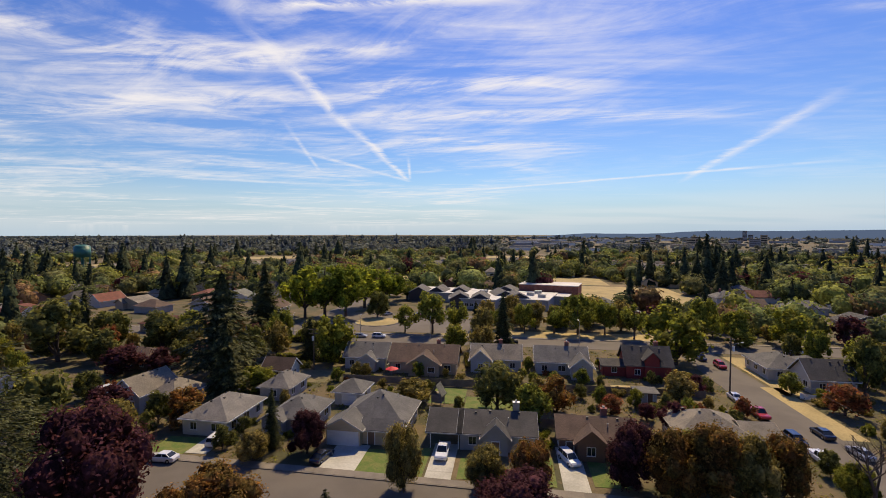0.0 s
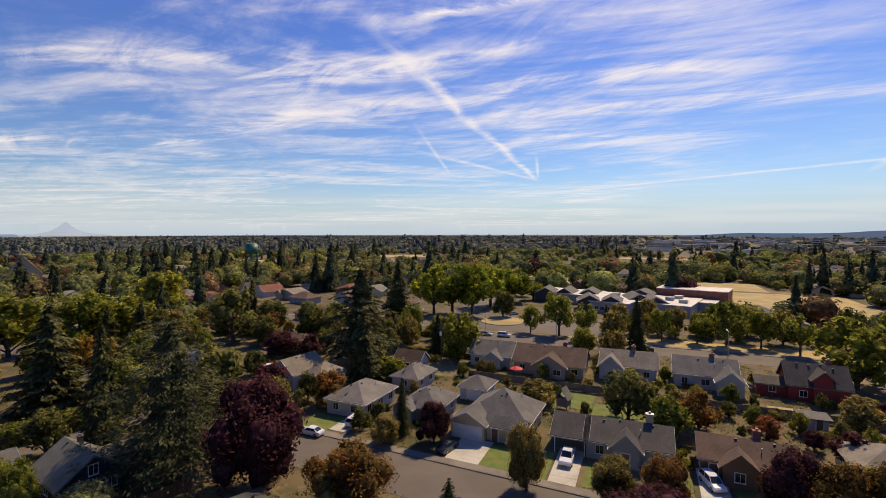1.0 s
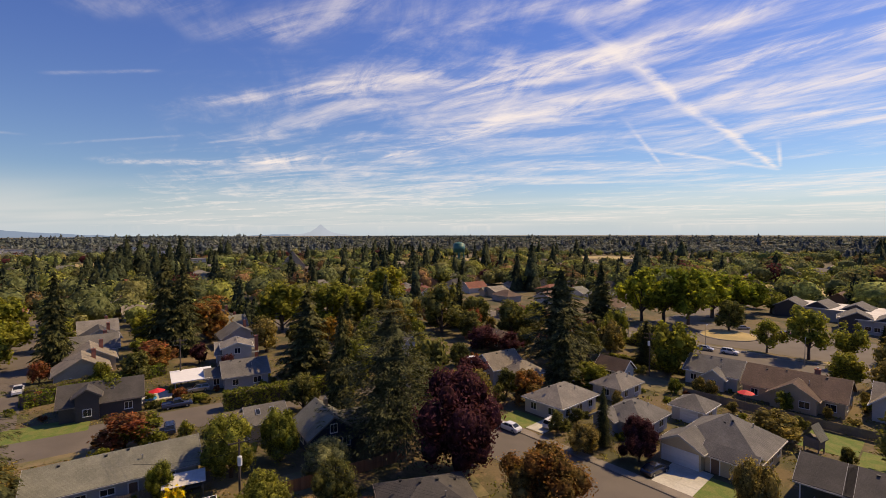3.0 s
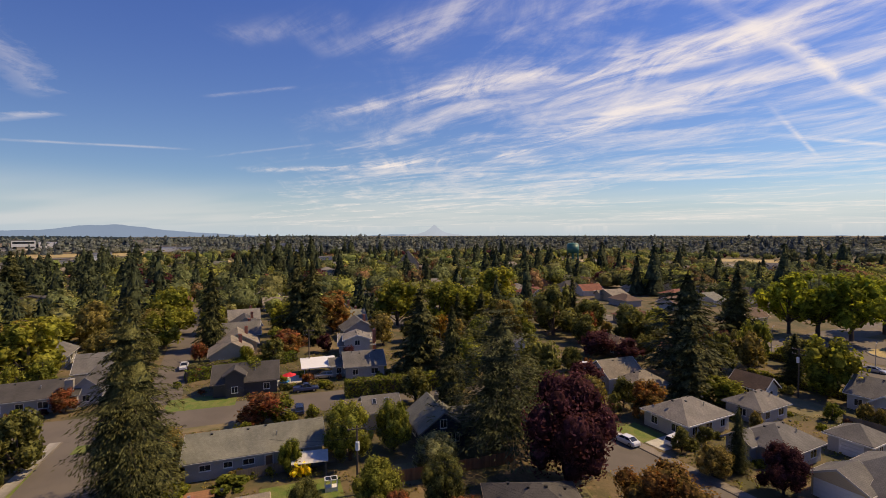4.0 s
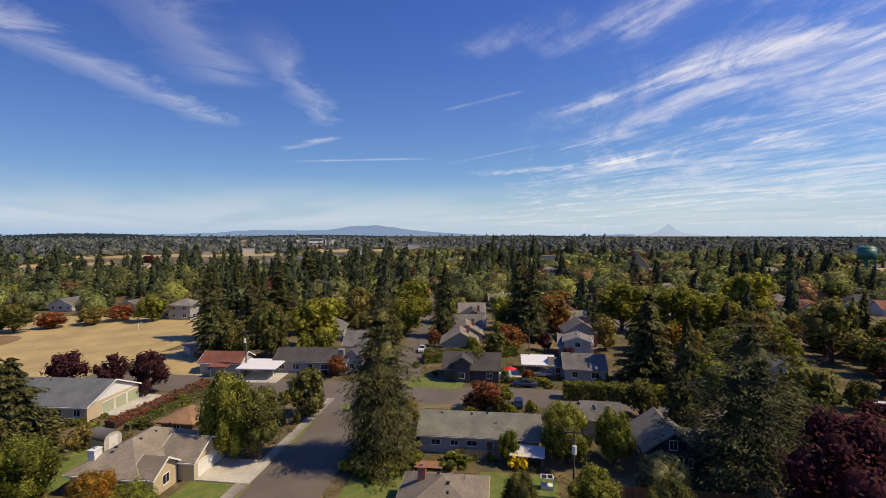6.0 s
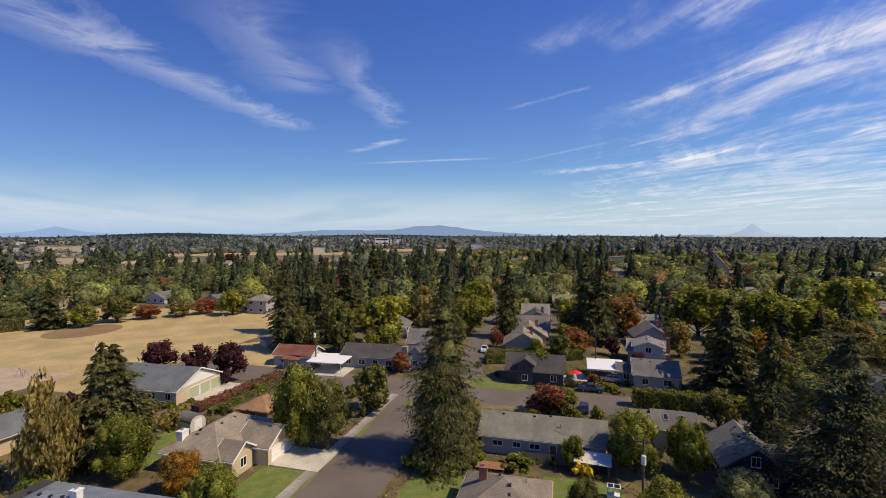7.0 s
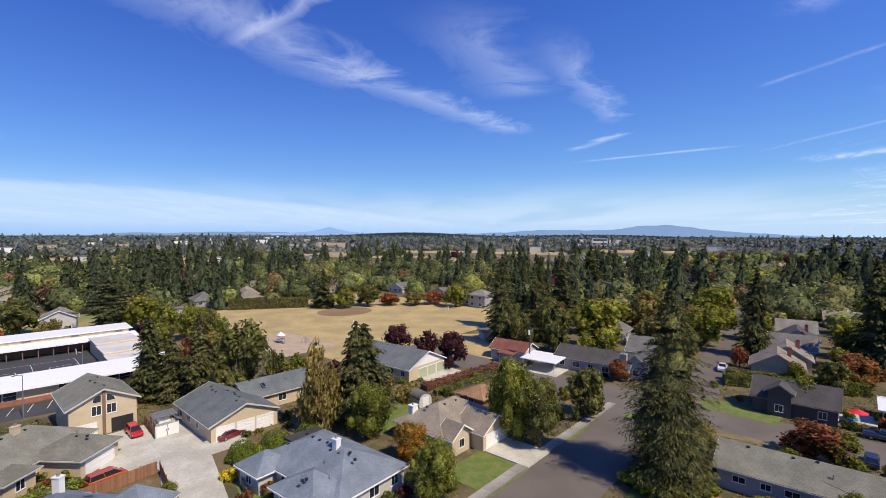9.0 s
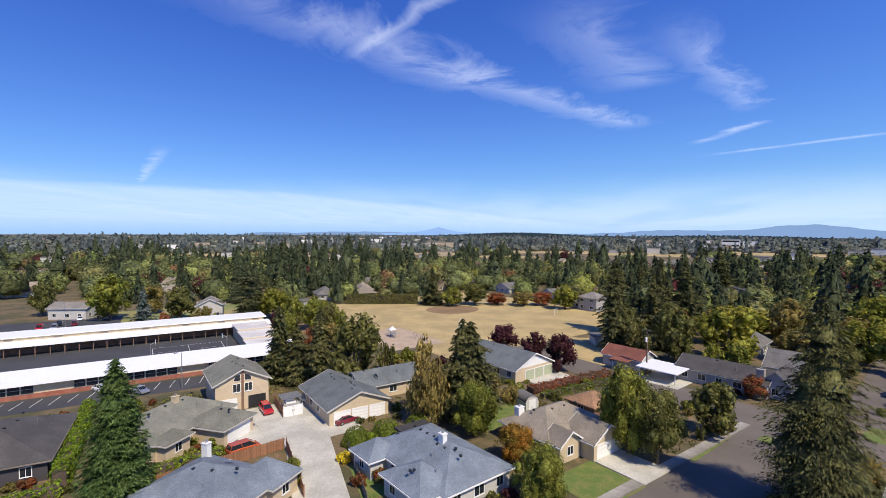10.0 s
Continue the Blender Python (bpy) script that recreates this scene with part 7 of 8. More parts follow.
for x, y, high, wide in ((-49.9, -51.3, 2.6, 2.0), (-54.4, -49.3, 2.7, 2.3), (-59.6, -47.3, 2.4, 2.1)):
    mound(x, y, high, wide)
mound(-52.0, -50.3, 1.3, 0.8, "hedge_bright", "small bright green clipped garden shrub")
mound(-92.5, 2.0, 1.5, 1.1)
mound(-94.2, 4.0, 1.3, 0.9)
for i in range(9):
    shrub(("green", "lime", "olive", "green", "rust")[i % 5], -29.5 - i * 1.15 + 0.3 * (i % 2), -66.8 + i * 0.42 + (i % 3) * 0.5, 0.9 + 0.25 * (i % 3), 0.7 + 0.15 * (i % 2))


def bare_tree(x, y, high):
    """A leafless tree: forking limbs."""
    rng = random.Random(9)
    s = Shape()

    def limb(a, way, length, r, depth):
        b = a + way * length
        s.tube(a, b, r, r * 0.68, 5)
        if depth:
            for i in range(3 if depth > 1 else 2):
                turn = Vector((rng.uniform(-1, 1), rng.uniform(-1, 1), rng.uniform(-0.1, 0.7)))
                limb(b, (way * 0.75 + turn * 0.75).normalized(), length * rng.uniform(0.6, 0.8), r * 0.6, depth - 1)

    ob = thing("tree", "leafless grey-brown tree with forking branches", "tree", Matrix.Translation((x, y, 0)))
    limb(Vector((0, 0, -0.3)), Vector((0.05, 0.02, 1)), high * 0.32, high * 0.03, 5)
    part("trunk", s.mesh("bare_trunk", M["bark"]), ob)


bare_tree(49.6, 53.2, 9.5)

# ---- ground kept clear in front of houses ----
for x, y, turn, w, d in ((-33, -66.5, 142, 18, 8), (-45, -56, 57, 30, 16), (-68, -19, 162, 26, 16), (-38, -104, 158, 70, 14), (-30, -58, 165, 26, 8), (-112, -25, 72, 34, 14), (-90, -41, 165, 34, 8), (2, 66, -8, 50, 12), (-58, -12, 162, 30, 14), (-77, -2, 162, 30, 14), (-51.0, -73.5, 160, 12, 12), (-106, -93, -17.8, 26, 30), (-94, -81, -17.8, 10, 10)):
    take(x, y, turn, w, d)


# ---- things in yards ----
def parasol(x, y, surface, label):
    ob = thing("parasol", label, "parasol", Matrix.Translation((x, y, 0)))
    s = Shape()
    ring = [(1.5 * math.cos(2 * math.pi * i / 8), 1.5 * math.sin(2 * math.pi * i / 8), 2.1) for i in range(8)]
    for i in range(8):
        s.face([ring[i], ring[(i + 1) % 8], (0, 0, 2.7)])
    part("canopy", s.mesh("canopy", M[surface]), ob)
    t = Shape()
    t.tube((0, 0, -0.1), (0, 0, 2.72), 0.03, 0.03, 6)
    part("pole", t.mesh("parasol_pole", M["steel"]), ob)


parasol(-100.6, 34.8, "red_fabric", "open red garden parasol on a patio")
parasol(-11.6, 105.4, "red_fabric", "open red garden parasol behind a cottage")


def play_frame(x, y, turn):
    ob = thing("climbing_frame", "blue and grey climbing frame with a white peaked roof", "climbing frame", pose(x, y, 0.03, 0, 0, turn) @ Matrix.Scale(0.7, 4))
    for px in (-1.2, 1.2):
        for py in (-1.2, 1.2):
            s = Shape()
            s.tube((px, py, -0.1), (px, py, 3.2), 0.08, 0.08, 6)
            part("post", s.mesh("play_post", M["car_blue"]), ob)
    part("deck", boxes("play_deck", M["steel"], (-1.2, -1.2, 1.4, 1.2, 1.2, 1.5)), ob)
    s = Shape()
    for a, b in (((-1.5, -1.5), (1.5, -1.5)), ((1.5, -1.5), (1.5, 1.5)), ((1.5, 1.5), (-1.5, 1.5)), ((-1.5, 1.5), (-1.5, -1.5))):
        s.face([(*a, 3.1), (*b, 3.1), (0, 0, 4.6)])
    part("roof", s.mesh("play_roof", M["white_metal"]), ob)
    t = Shape()
    t.box(1.2, -0.35, 0.3, 3.4, 0.35, 0.36)
    part("slide", t.mesh("slide", M["steel"]), ob)
    for k in range(4):
        b = Shape()
        b.tube((-2.0 - k * 1.4, -1.0, -0.1), (-2.0 - k * 1.4, -1.0, 2.3), 0.05, 0.05, 6)
        b.tube((-2.0 - k * 1.4, -1.0, 2.3), (-2.0 - k * 1.4, 1.0, 2.3), 0.05, 0.05, 6)
        b.tube((-2.0 - k * 1.4, 1.0, 2.3), (-2.0 - k * 1.4, 1.0, -0.1), 0.05, 0.05, 6)
        part("bar", b.mesh("play_bar", M["steel"]), ob)


play_frame(-107.8, -96.4, 60)


def swing_set(x, y, turn):
    ob = thing("swing_set", "grey steel swing frame in the play area", "swings", pose(x, y, 0.03, 0, 0, turn) @ Matrix.Scale(0.7, 4))
    for px in (-2.4, 2.4):
        for py in (-1, 1):
            s = Shape()
            s.tube((px, py, -0.1), (px, 0, 2.7), 0.06, 0.06, 6)
            part("leg", s.mesh("swing_leg", M["steel"]), ob)
    s = Shape()
    s.tube((-2.5, 0, 2.7), (2.5, 0, 2.7), 0.06, 0.06, 6)
    part("beam", s.mesh("swing_beam", M["steel"]), ob)
    for px in (-1.2, 0, 1.2):
        s = Shape()
        s.tube((px - 0.2, 0, 2.7), (px - 0.2, 0, 0.6), 0.015, 0.015, 4)
        s.tube((px + 0.2, 0, 2.7), (px + 0.2, 0, 0.6), 0.015, 0.015, 4)
        s.box(px - 0.24, -0.1, 0.55, px + 0.24, 0.1, 0.6)
        part("swing", s.mesh("swing", M["black"]), ob)


swing_set(-109.6, -88.9, 60)


def goal(x, y, turn):
    ob = thing("goal", "white tubular football goal frame", "goal", pose(x, y, 0.03, 0, 0, turn), "football goals")
    s = Shape()
    s.tube((-2.4, 0, -0.1), (-2.4, 0, 2.2), 0.06, 0.06, 6)
    s.tube((2.4, 0, -0.1), (2.4, 0, 2.2), 0.06, 0.06, 6)
    s.tube((-2.4, 0, 2.2), (2.4, 0, 2.2), 0.06, 0.06, 6)
    part("frame", s.mesh("goal_frame", M["white_trim"]), ob)


goal(-134, -89, 30)
goal(-176, -72, 10)
for x, y, k, high, wide in ((-45.2, -48.6, "yellow", 1.3, 1.2), (-44.6, -41.6, "rust", 1.7, 1.1), (-61.5, 22.8, "yellow", 2.2, 1.6), (-63.2, 3.2, "lime", 2.6, 3.2), (-65.5, 7.8, "lime", 2.2, 2.2), (-33.5, 72.8, "dark", 1.2, 1.6), (-33, -66.5, "green", 1.5, 1.2), (-82.8, -9.4, "dark", 2.4, 0.8), (-86.2, -8.8, "dark", 2.8, 0.8), (-34.6, -66, "olive", 1.3, 1.2), (-40.6, -32.8, "yellow", 1.2, 0.9), (-34.0, -71.5, "dark", 1.5, 1.0), (-35.3, -71.1, "lime", 1.1, 1.1), (-36.5, -68.2, "green", 1.3, 1.2), (-34.3, -65.8, "green", 0.9, 0.8), (-31.6, -71.2, "dark", 1.4, 0.8), (-35.0, -68.7, "rust", 0.6, 0.9), (-36.7, -66.2, "lime", 0.6, 0.7), (-42.0, -42.3, "rust", 1.5, 1.2), (-44.5, -40.8, "olive", 1.7, 1.3), (-47.2, -45.1, "green", 0.9, 0.7), (-48.5, -52.1, "lime", 1.0, 0.8), (-90.1, -75.2, "lime", 3.2, 2.4), (-87.5, -77.5, "green", 2.6, 2.2), (-80.2, -40.9, "olive", 3.4, 2.4), (-83.5, -41.5, "green", 3.0, 2.2)):
    shrub(k, x, y, high, wide)


def yard_gate(x, y, turn):
    """Two leaves of white boarding between posts."""
    ob = thing("gate", "closed white boarded yard gate", "gate", pose(x, y, 0.05, 0, 0, turn))
    leaf = boxes("gate_leaf", M["white_trim"], (0.02, -0.03, 0.08, 1.52, 0.03, 1.9), (0.02, -0.05, 0.3, 1.52, -0.03, 0.42), (0.02, -0.05, 1.5, 1.52, -0.03, 1.62))
    post = boxes("gate_post", M["white_trim"], (-0.06, -0.06, -0.2, 0.06, 0.06, 2.05))
    for k in range(2):
        part("handle", boxes("gate_handle", M["black"], (-0.05, -0.11, 1.0, 0.05, -0.06, 1.2)), part("leaf", leaf, ob, "", Matrix.Translation((k * 1.6, 0, 0))), "", Matrix.Translation((1.4 - k * 1.26, 0, 0)))
    for px in (-0.06, 3.2):
        part("post", post, ob, "", Matrix.Translation((px, 0, 0)))


def timber_store(x, y, turn):
    """An open store: four posts, a slatted roof and stacked boards and boxes below it."""
    ob = thing("timber_store", "open grey timber store with a slatted roof", "store", pose(x, y, 0.05, 0, 0, turn))
    for px in (-1.5, 1.5):
        for py in (-1.1, 1.1):
            part("post", boxes("store_post", M["grey_wood"], (px - 0.06, py - 0.06, -0.1, px + 0.06, py + 0.06, 2.3 + 0.12 * py)), ob)
    for k in range(9):
        part("slat", boxes("store_slat", M["steel"], (-1.8, -1.3 + k * 0.29, 2.2 + 0.03 * k, 1.8, -1.08 + k * 0.29, 2.24 + 0.03 * k)), ob)
    for k, (z, w) in enumerate(((0.05, 1.4), (0.4, 1.25), (0.75, 1.35), (1.1, 1.0))):
        part("stack", boxes("store_stack", M[("white_wall", "grey_wood", "grey_wall", "white_trim")[k]], (-w, -0.9, z, w * 0.8, 0.8, z + 0.31)), ob)


yard_gate(-49.4, -68.5, 162)
timber_store(-52.9, -71.6, 162)
fence(-49.5, -68.9, -52.7, -76.2, 1.7, "wood_fence", "dark red-brown board fence beside a gate")


def lean_to(x, y, turn, w, d, high):
    """An open shelter: four posts under a sloping sheet of ribbed metal."""
    ob = thing("lean_to", "open garden shelter with a pale ribbed metal roof", "shelter", pose(x, y, 0, 0, 0, turn))
    for px in (-w / 2 + 0.1, w / 2 - 0.1):
        for py, top in ((-d / 2 + 0.1, high - 0.3), (d / 2 - 0.1, high)):
            part("post", boxes("shelter_post", M["grey_wood"], (px - 0.06, py - 0.06, -0.1, px + 0.06, py + 0.06, top)), ob)
    s = Shape()
    s.slab([(-w / 2 - 0.2, -d / 2 - 0.2, high - 0.3), (w / 2 + 0.2, -d / 2 - 0.2, high - 0.3), (w / 2 + 0.2, d / 2 + 0.2, high + 0.06), (-w / 2 - 0.2, d / 2 + 0.2, high + 0.06)], 0.05)
    roof = part("roof", s.mesh("shelter_roof", M["membrane"]), ob)
    slope = math.atan2(0.36, d + 0.4)
    rib = boxes("roof_rib", M["membrane"], (-0.025, -d / 2 - 0.18, 0, 0.025, d / 2 + 0.18, 0.035))
    for i in range(int(w / 0.5) + 1):
        part("rib", rib, roof, "", Matrix.Translation((-w / 2 + i * 0.5, 0, high - 0.12)) @ Matrix.Rotation(slope, 4, "X"))


lean_to(-61.6, 24.2, 67, 4.4, 2.6, 2.3)


def cold_frame(x, y, turn):
    """A small white greenhouse with glazed sides and a pitched glass lid."""
    ob = thing("greenhouse", "small white-framed glass garden greenhouse", "greenhouse", pose(x, y, 0, 0, 0, turn))
    for px in (-0.75, 0, 0.75):
        for py in (-0.5, 0.5):
            part("post", boxes("greenhouse_post", M["white_trim"], (px - 0.04, py - 0.04, -0.05, px + 0.04, py + 0.04, 1.5)), ob)
    part("frame", boxes("greenhouse_frame", M["white_trim"], (-0.8, -0.55, 1.5, 0.8, -0.45, 1.6), (-0.8, 0.45, 1.5, 0.8, 0.55, 1.6), (-0.8, -0.45, 1.5, -0.7, 0.45, 1.6), (0.7, -0.45, 1.5, 0.8, 0.45, 1.6), (-0.05, -0.45, 1.5, 0.05, 0.45, 1.6)), ob)
    for px in (-0.375, 0.375):
        part("pane", boxes("greenhouse_pane", M["glass"], (px - 0.32, -0.45, 1.53, px + 0.32, 0.45, 1.56)), ob)
    part("wall", boxes("greenhouse_wall", M["white_trim"], (-0.72, -0.48, 0, 0.72, 0.48, 0.55)), ob)


cold_frame(-55.6, 24.6, 70)


def skiff(x, y, turn):
    """An open boat on chocks: a flared hull, an inner well and two thwarts."""
    ob = thing("boat", "small white open boat beside the garages", "boat", pose(x, y, 0.05, 0, 0, turn))
    rows = []
    for px, half, keel in ((-1.9, 0.62, 0.32), (-0.8, 0.75, 0.28), (0.5, 0.72, 0.28), (1.4, 0.45, 0.34), (2.0, 0.05, 0.5)):
        rows.append([(px, -half, 0.85), (px, -half * 0.7, keel), (px, half * 0.7, keel), (px, half, 0.85), (px, half * 0.88, 0.84), (px, half * 0.6, keel + 0.08), (px, -half * 0.6, keel + 0.08), (px, -half * 0.88, 0.84)])
    s = Shape()
    for a, b in zip(rows, rows[1:]):
        for i in range(8):
            j = (i + 1) % 8
            s.face([a[i], b[i], b[j], a[j]])
    s.face(rows[0])
    s.face(rows[-1][::-1])
    part("hull", s.mesh("hull", M["white_trim"]), ob)
    for px in (-0.9, 0.4):
        part("thwart", boxes("thwart", M["grey_wood"], (px - 0.13, -0.5, 0.62, px + 0.13, 0.5, 0.67)), ob)
    for px in (-1.2, 0.9):
        part("chock", boxes("chock", M["grey_wood"], (px - 0.1, -0.45, -0.05, px + 0.1, 0.45, 0.3)), ob)


skiff(-56.6, -72.6, 75)


def raised_deck(x, y, turn, w, d, label, surface="wood_fence"):
    ob = thing("deck", label, "deck", pose(x, y, 0, 0, 0, turn))
    n_boards = int(d / 0.15)
    board = boxes("deck_board", M[surface], (-w / 2, 0.004, 0.42, w / 2, 0.146, 0.46))
    for i in range(n_boards):
        part("board", board, ob, "", Matrix.Translation((0, -d / 2 + i * 0.15, 0)))
    for px in (-w / 2 + 0.1, w / 2 - 0.1):
        for py in (-d / 2 + 0.1, d / 2 - 0.15):
            part("post", kept("deck_post", lambda: boxes("deck_post", M["grey_wood"], (-0.06, -0.06, -0.1, 0.06, 0.06, 0.415))), ob, "", Matrix.Translation((px, py, 0)))


raised_deck(-63.4, 24.6, 73, 4.6, 2.6, "grey weathered timber deck behind the long house", "grey_wood")
raised_deck(-63.8, 10.6, 73, 4.0, 2.2, "reddish timber deck beside the long house")


def shed_house(x, y, turn):
    """A child's play house on posts."""
    ob = thing("play_house", "small wooden play house with a steep shingled roof", "play house", pose(x, y, 0, 0, 0, turn))
    part("wall", boxes("play_wall", M["grey_wood"], (-1.0, -1.0, 0.9, 1.0, 1.0, 2.4)), ob)
    slopes, boards = roof_shape(2.0, 2.0, 2.4, 4.2, "y", 0.3, 0.1)
    part("roof", slopes.mesh("play_roof", M["moss_roof"]), ob)
    for px in (-0.9, 0.9):
        for py in (-0.9, 0.9):
            part("post", kept("play_house_post", lambda: boxes("play_house_post", M["grey_wood"], (-0.07, -0.07, -0.1, 0.07, 0.07, 0.89))), ob, "", Matrix.Translation((px, py, 0)))


shed_house(-1.0, 88.5, -20)


# ---- garden things between the lane and the timber house ----
for kind, x, y, high, wide in (
    ("lime", -64.5, 1.3, 2.5, 3.0),
    ("green", -62.6, 4.1, 1.2, 1.4),
    ("green", -63.4, 6.2, 1.1, 1.2),
    ("olive", -63.3, 3.2, 1.0, 1.0),
    ("dark", -97.2, 33.3, 1.4, 0.9),
    ("dark", -97.6, 32.2, 1.4, 0.8),
    ("green", -97.6, 34.6, 1.3, 0.9),
    ("olive", -95.4, 38.2, 1.8, 1.6),
    ("lime", -94.6, 40.3, 1.5, 1.7),
    ("olive", -92.9, 40.7, 1.0, 1.2),
    ("green", -104.2, 39.1, 1.5, 1.3),
    ("rust", -105.6, 18.3, 1.0, 0.8),
    ("green", -113.1, 15.1, 1.4, 1.0),
    ("rust", -117.3, 19.5, 2.6, 2.2),
    ("green", -63.8, 14.2, 1.6, 2.6),
    ("olive", -65.4, 15.9, 1.4, 1.6),
    ("green", -64.4, 7.6, 1.0, 1.1),
):
    shrub(kind, x, y, high, wide)
    take(x, y, 0, wide * 1.6, wide * 1.6)
hedge(-116.1, 17.1, -119.1, 42.7, 2.2, 2.3, "hedge_green", "thick green hedge behind the timber house")
sheet("patio", "pale concrete garden patio", "patio", "drive_concrete", -104.2, 35.3, 72, 8, 5.5, 0.05)


def paddling_pool(x, y):
    ob = thing("paddling_pool", "round blue inflatable paddling pool on the patio", "paddling pool", Matrix.Translation((x, y, 0.07)))
    s = Shape()
    ring = [(0.95 * math.cos(2 * math.pi * i / 20), 0.95 * math.sin(2 * math.pi * i / 20)) for i in range(20)]
    for (xa, ya), (xb, yb) in zip(ring, ring[1:] + ring[:1]):
        s.tube((xa, ya, 0.16), (xb, yb, 0.16), 0.15, 0.15, 6)
    part("rim", s.mesh("pool_rim", M["pool_blue"]), ob)
    t = Shape()
    t.prism(ring, 0.02, 0.14)
    part("water", t.mesh("pool_water", M["pool_blue"]), ob, "shallow blue water")


paddling_pool(-102.8, 34.4)
sheet("verge", "green grass verge beside the lane", "verge", "lawn", -83.9, -7.4, -15, 19.1, 1.7, 0.1, 0.14)
sheet("verge", "dry tan verge along the street", "verge", "dull_grass", -86.0, 16.8, 72, 10, 2.4, 0.04)


def ground_cover():
    """Low plants, weeds and fallen leaves over the yards, as one mesh."""
    rng = np.random.default_rng(12)
    spots, out, sizes = [], [], []
    local = random.Random(4)
    while len(spots) < 60000:
        az, r = radians(local.uniform(-50, 172)), math.sqrt(local.uniform(42**2, 135**2))
        x, y = -r * math.sin(az), r * math.cos(az)
        if not free(x, y, 0.1):
            continue
        high = local.uniform(0.1, 0.9) ** 1.5
        for i in range(9):
            spots.append((x + local.gauss(0, 0.45), y + local.gauss(0, 0.45), high * local.random() + 0.03))
            out.append((local.uniform(-0.5, 0.5), local.uniform(-0.5, 0.5), 1.0))
            sizes.append(local.uniform(0.12, 0.3))
    p, q, w = np.array(spots), np.array(out), np.array(sizes)
    third = len(p) // 3
    for name, surface, a in (("leaf_green", "leaf_green", 0), ("leaf_olive", "leaf_olive", 1), ("leaf_dark", "leaf_dark", 2)):
        k = slice(a * third, (a + 1) * third)
        ob = part("garden_plants", quads_mesh("garden_plants", leaves(p[k], q[k], w[k], 8 + a, 1.5, 0.5), M[surface]))
        tagged(ob, "low garden plants and weeds over the yards", "plants", "", "stuff")


ground_cover()


# ---- gardens between the houses ----
def scatter_gardens():
    rng = random.Random(7)
    shrubs = 0
    for i in range(5200):
        az, r = radians(rng.uniform(-52, 173)), math.sqrt(rng.uniform(44**2, 178**2))
        x, y = -r * math.sin(az), r * math.cos(az)
        if rng.random() < 0.5 and not (r < 122 and az > 1.6) and not (r > 120 and az < 1.08 and i % 2):
            high = rng.uniform(2.2, 4.2) if az < 0.44 and 82 < r < 122 else rng.uniform(3.0, 7.5) if r < 100 else rng.uniform(5, 12)
            wide = high * rng.uniform(0.36, 0.55)
            if free(x, y, wide * (0.5 if az < 1.1 else 0.75)):
                kind = rng.choice(("green", "dark", "olive", "olive", "lime", "green", "rust", "dark", "dark", "fir" if high > 6 and az < 1.0 else "green", "green", "purple", "olive"))
                tree(kind, x, y, high * (1.5 if kind == "fir" else 1), wide * (0.75 if kind == "fir" else 1))
                take(x, y, 0, wide * 1.5, wide * 1.5)
        else:
            wide = rng.uniform(0.7, 1.7)
            if r < 125 and shrubs < 230 and free(x, y, wide * 0.6):
                shrubs += 1
                kind, high = rng.choice(("green", "dark", "olive", "olive", "lime", "rust", "dark", "purple")), wide * rng.uniform(1.0, 1.6)
                if shrubs % 12:
                    shrub(kind, x, y, high, wide)
                take(x, y, 0, wide * 1.5, wide * 1.5)


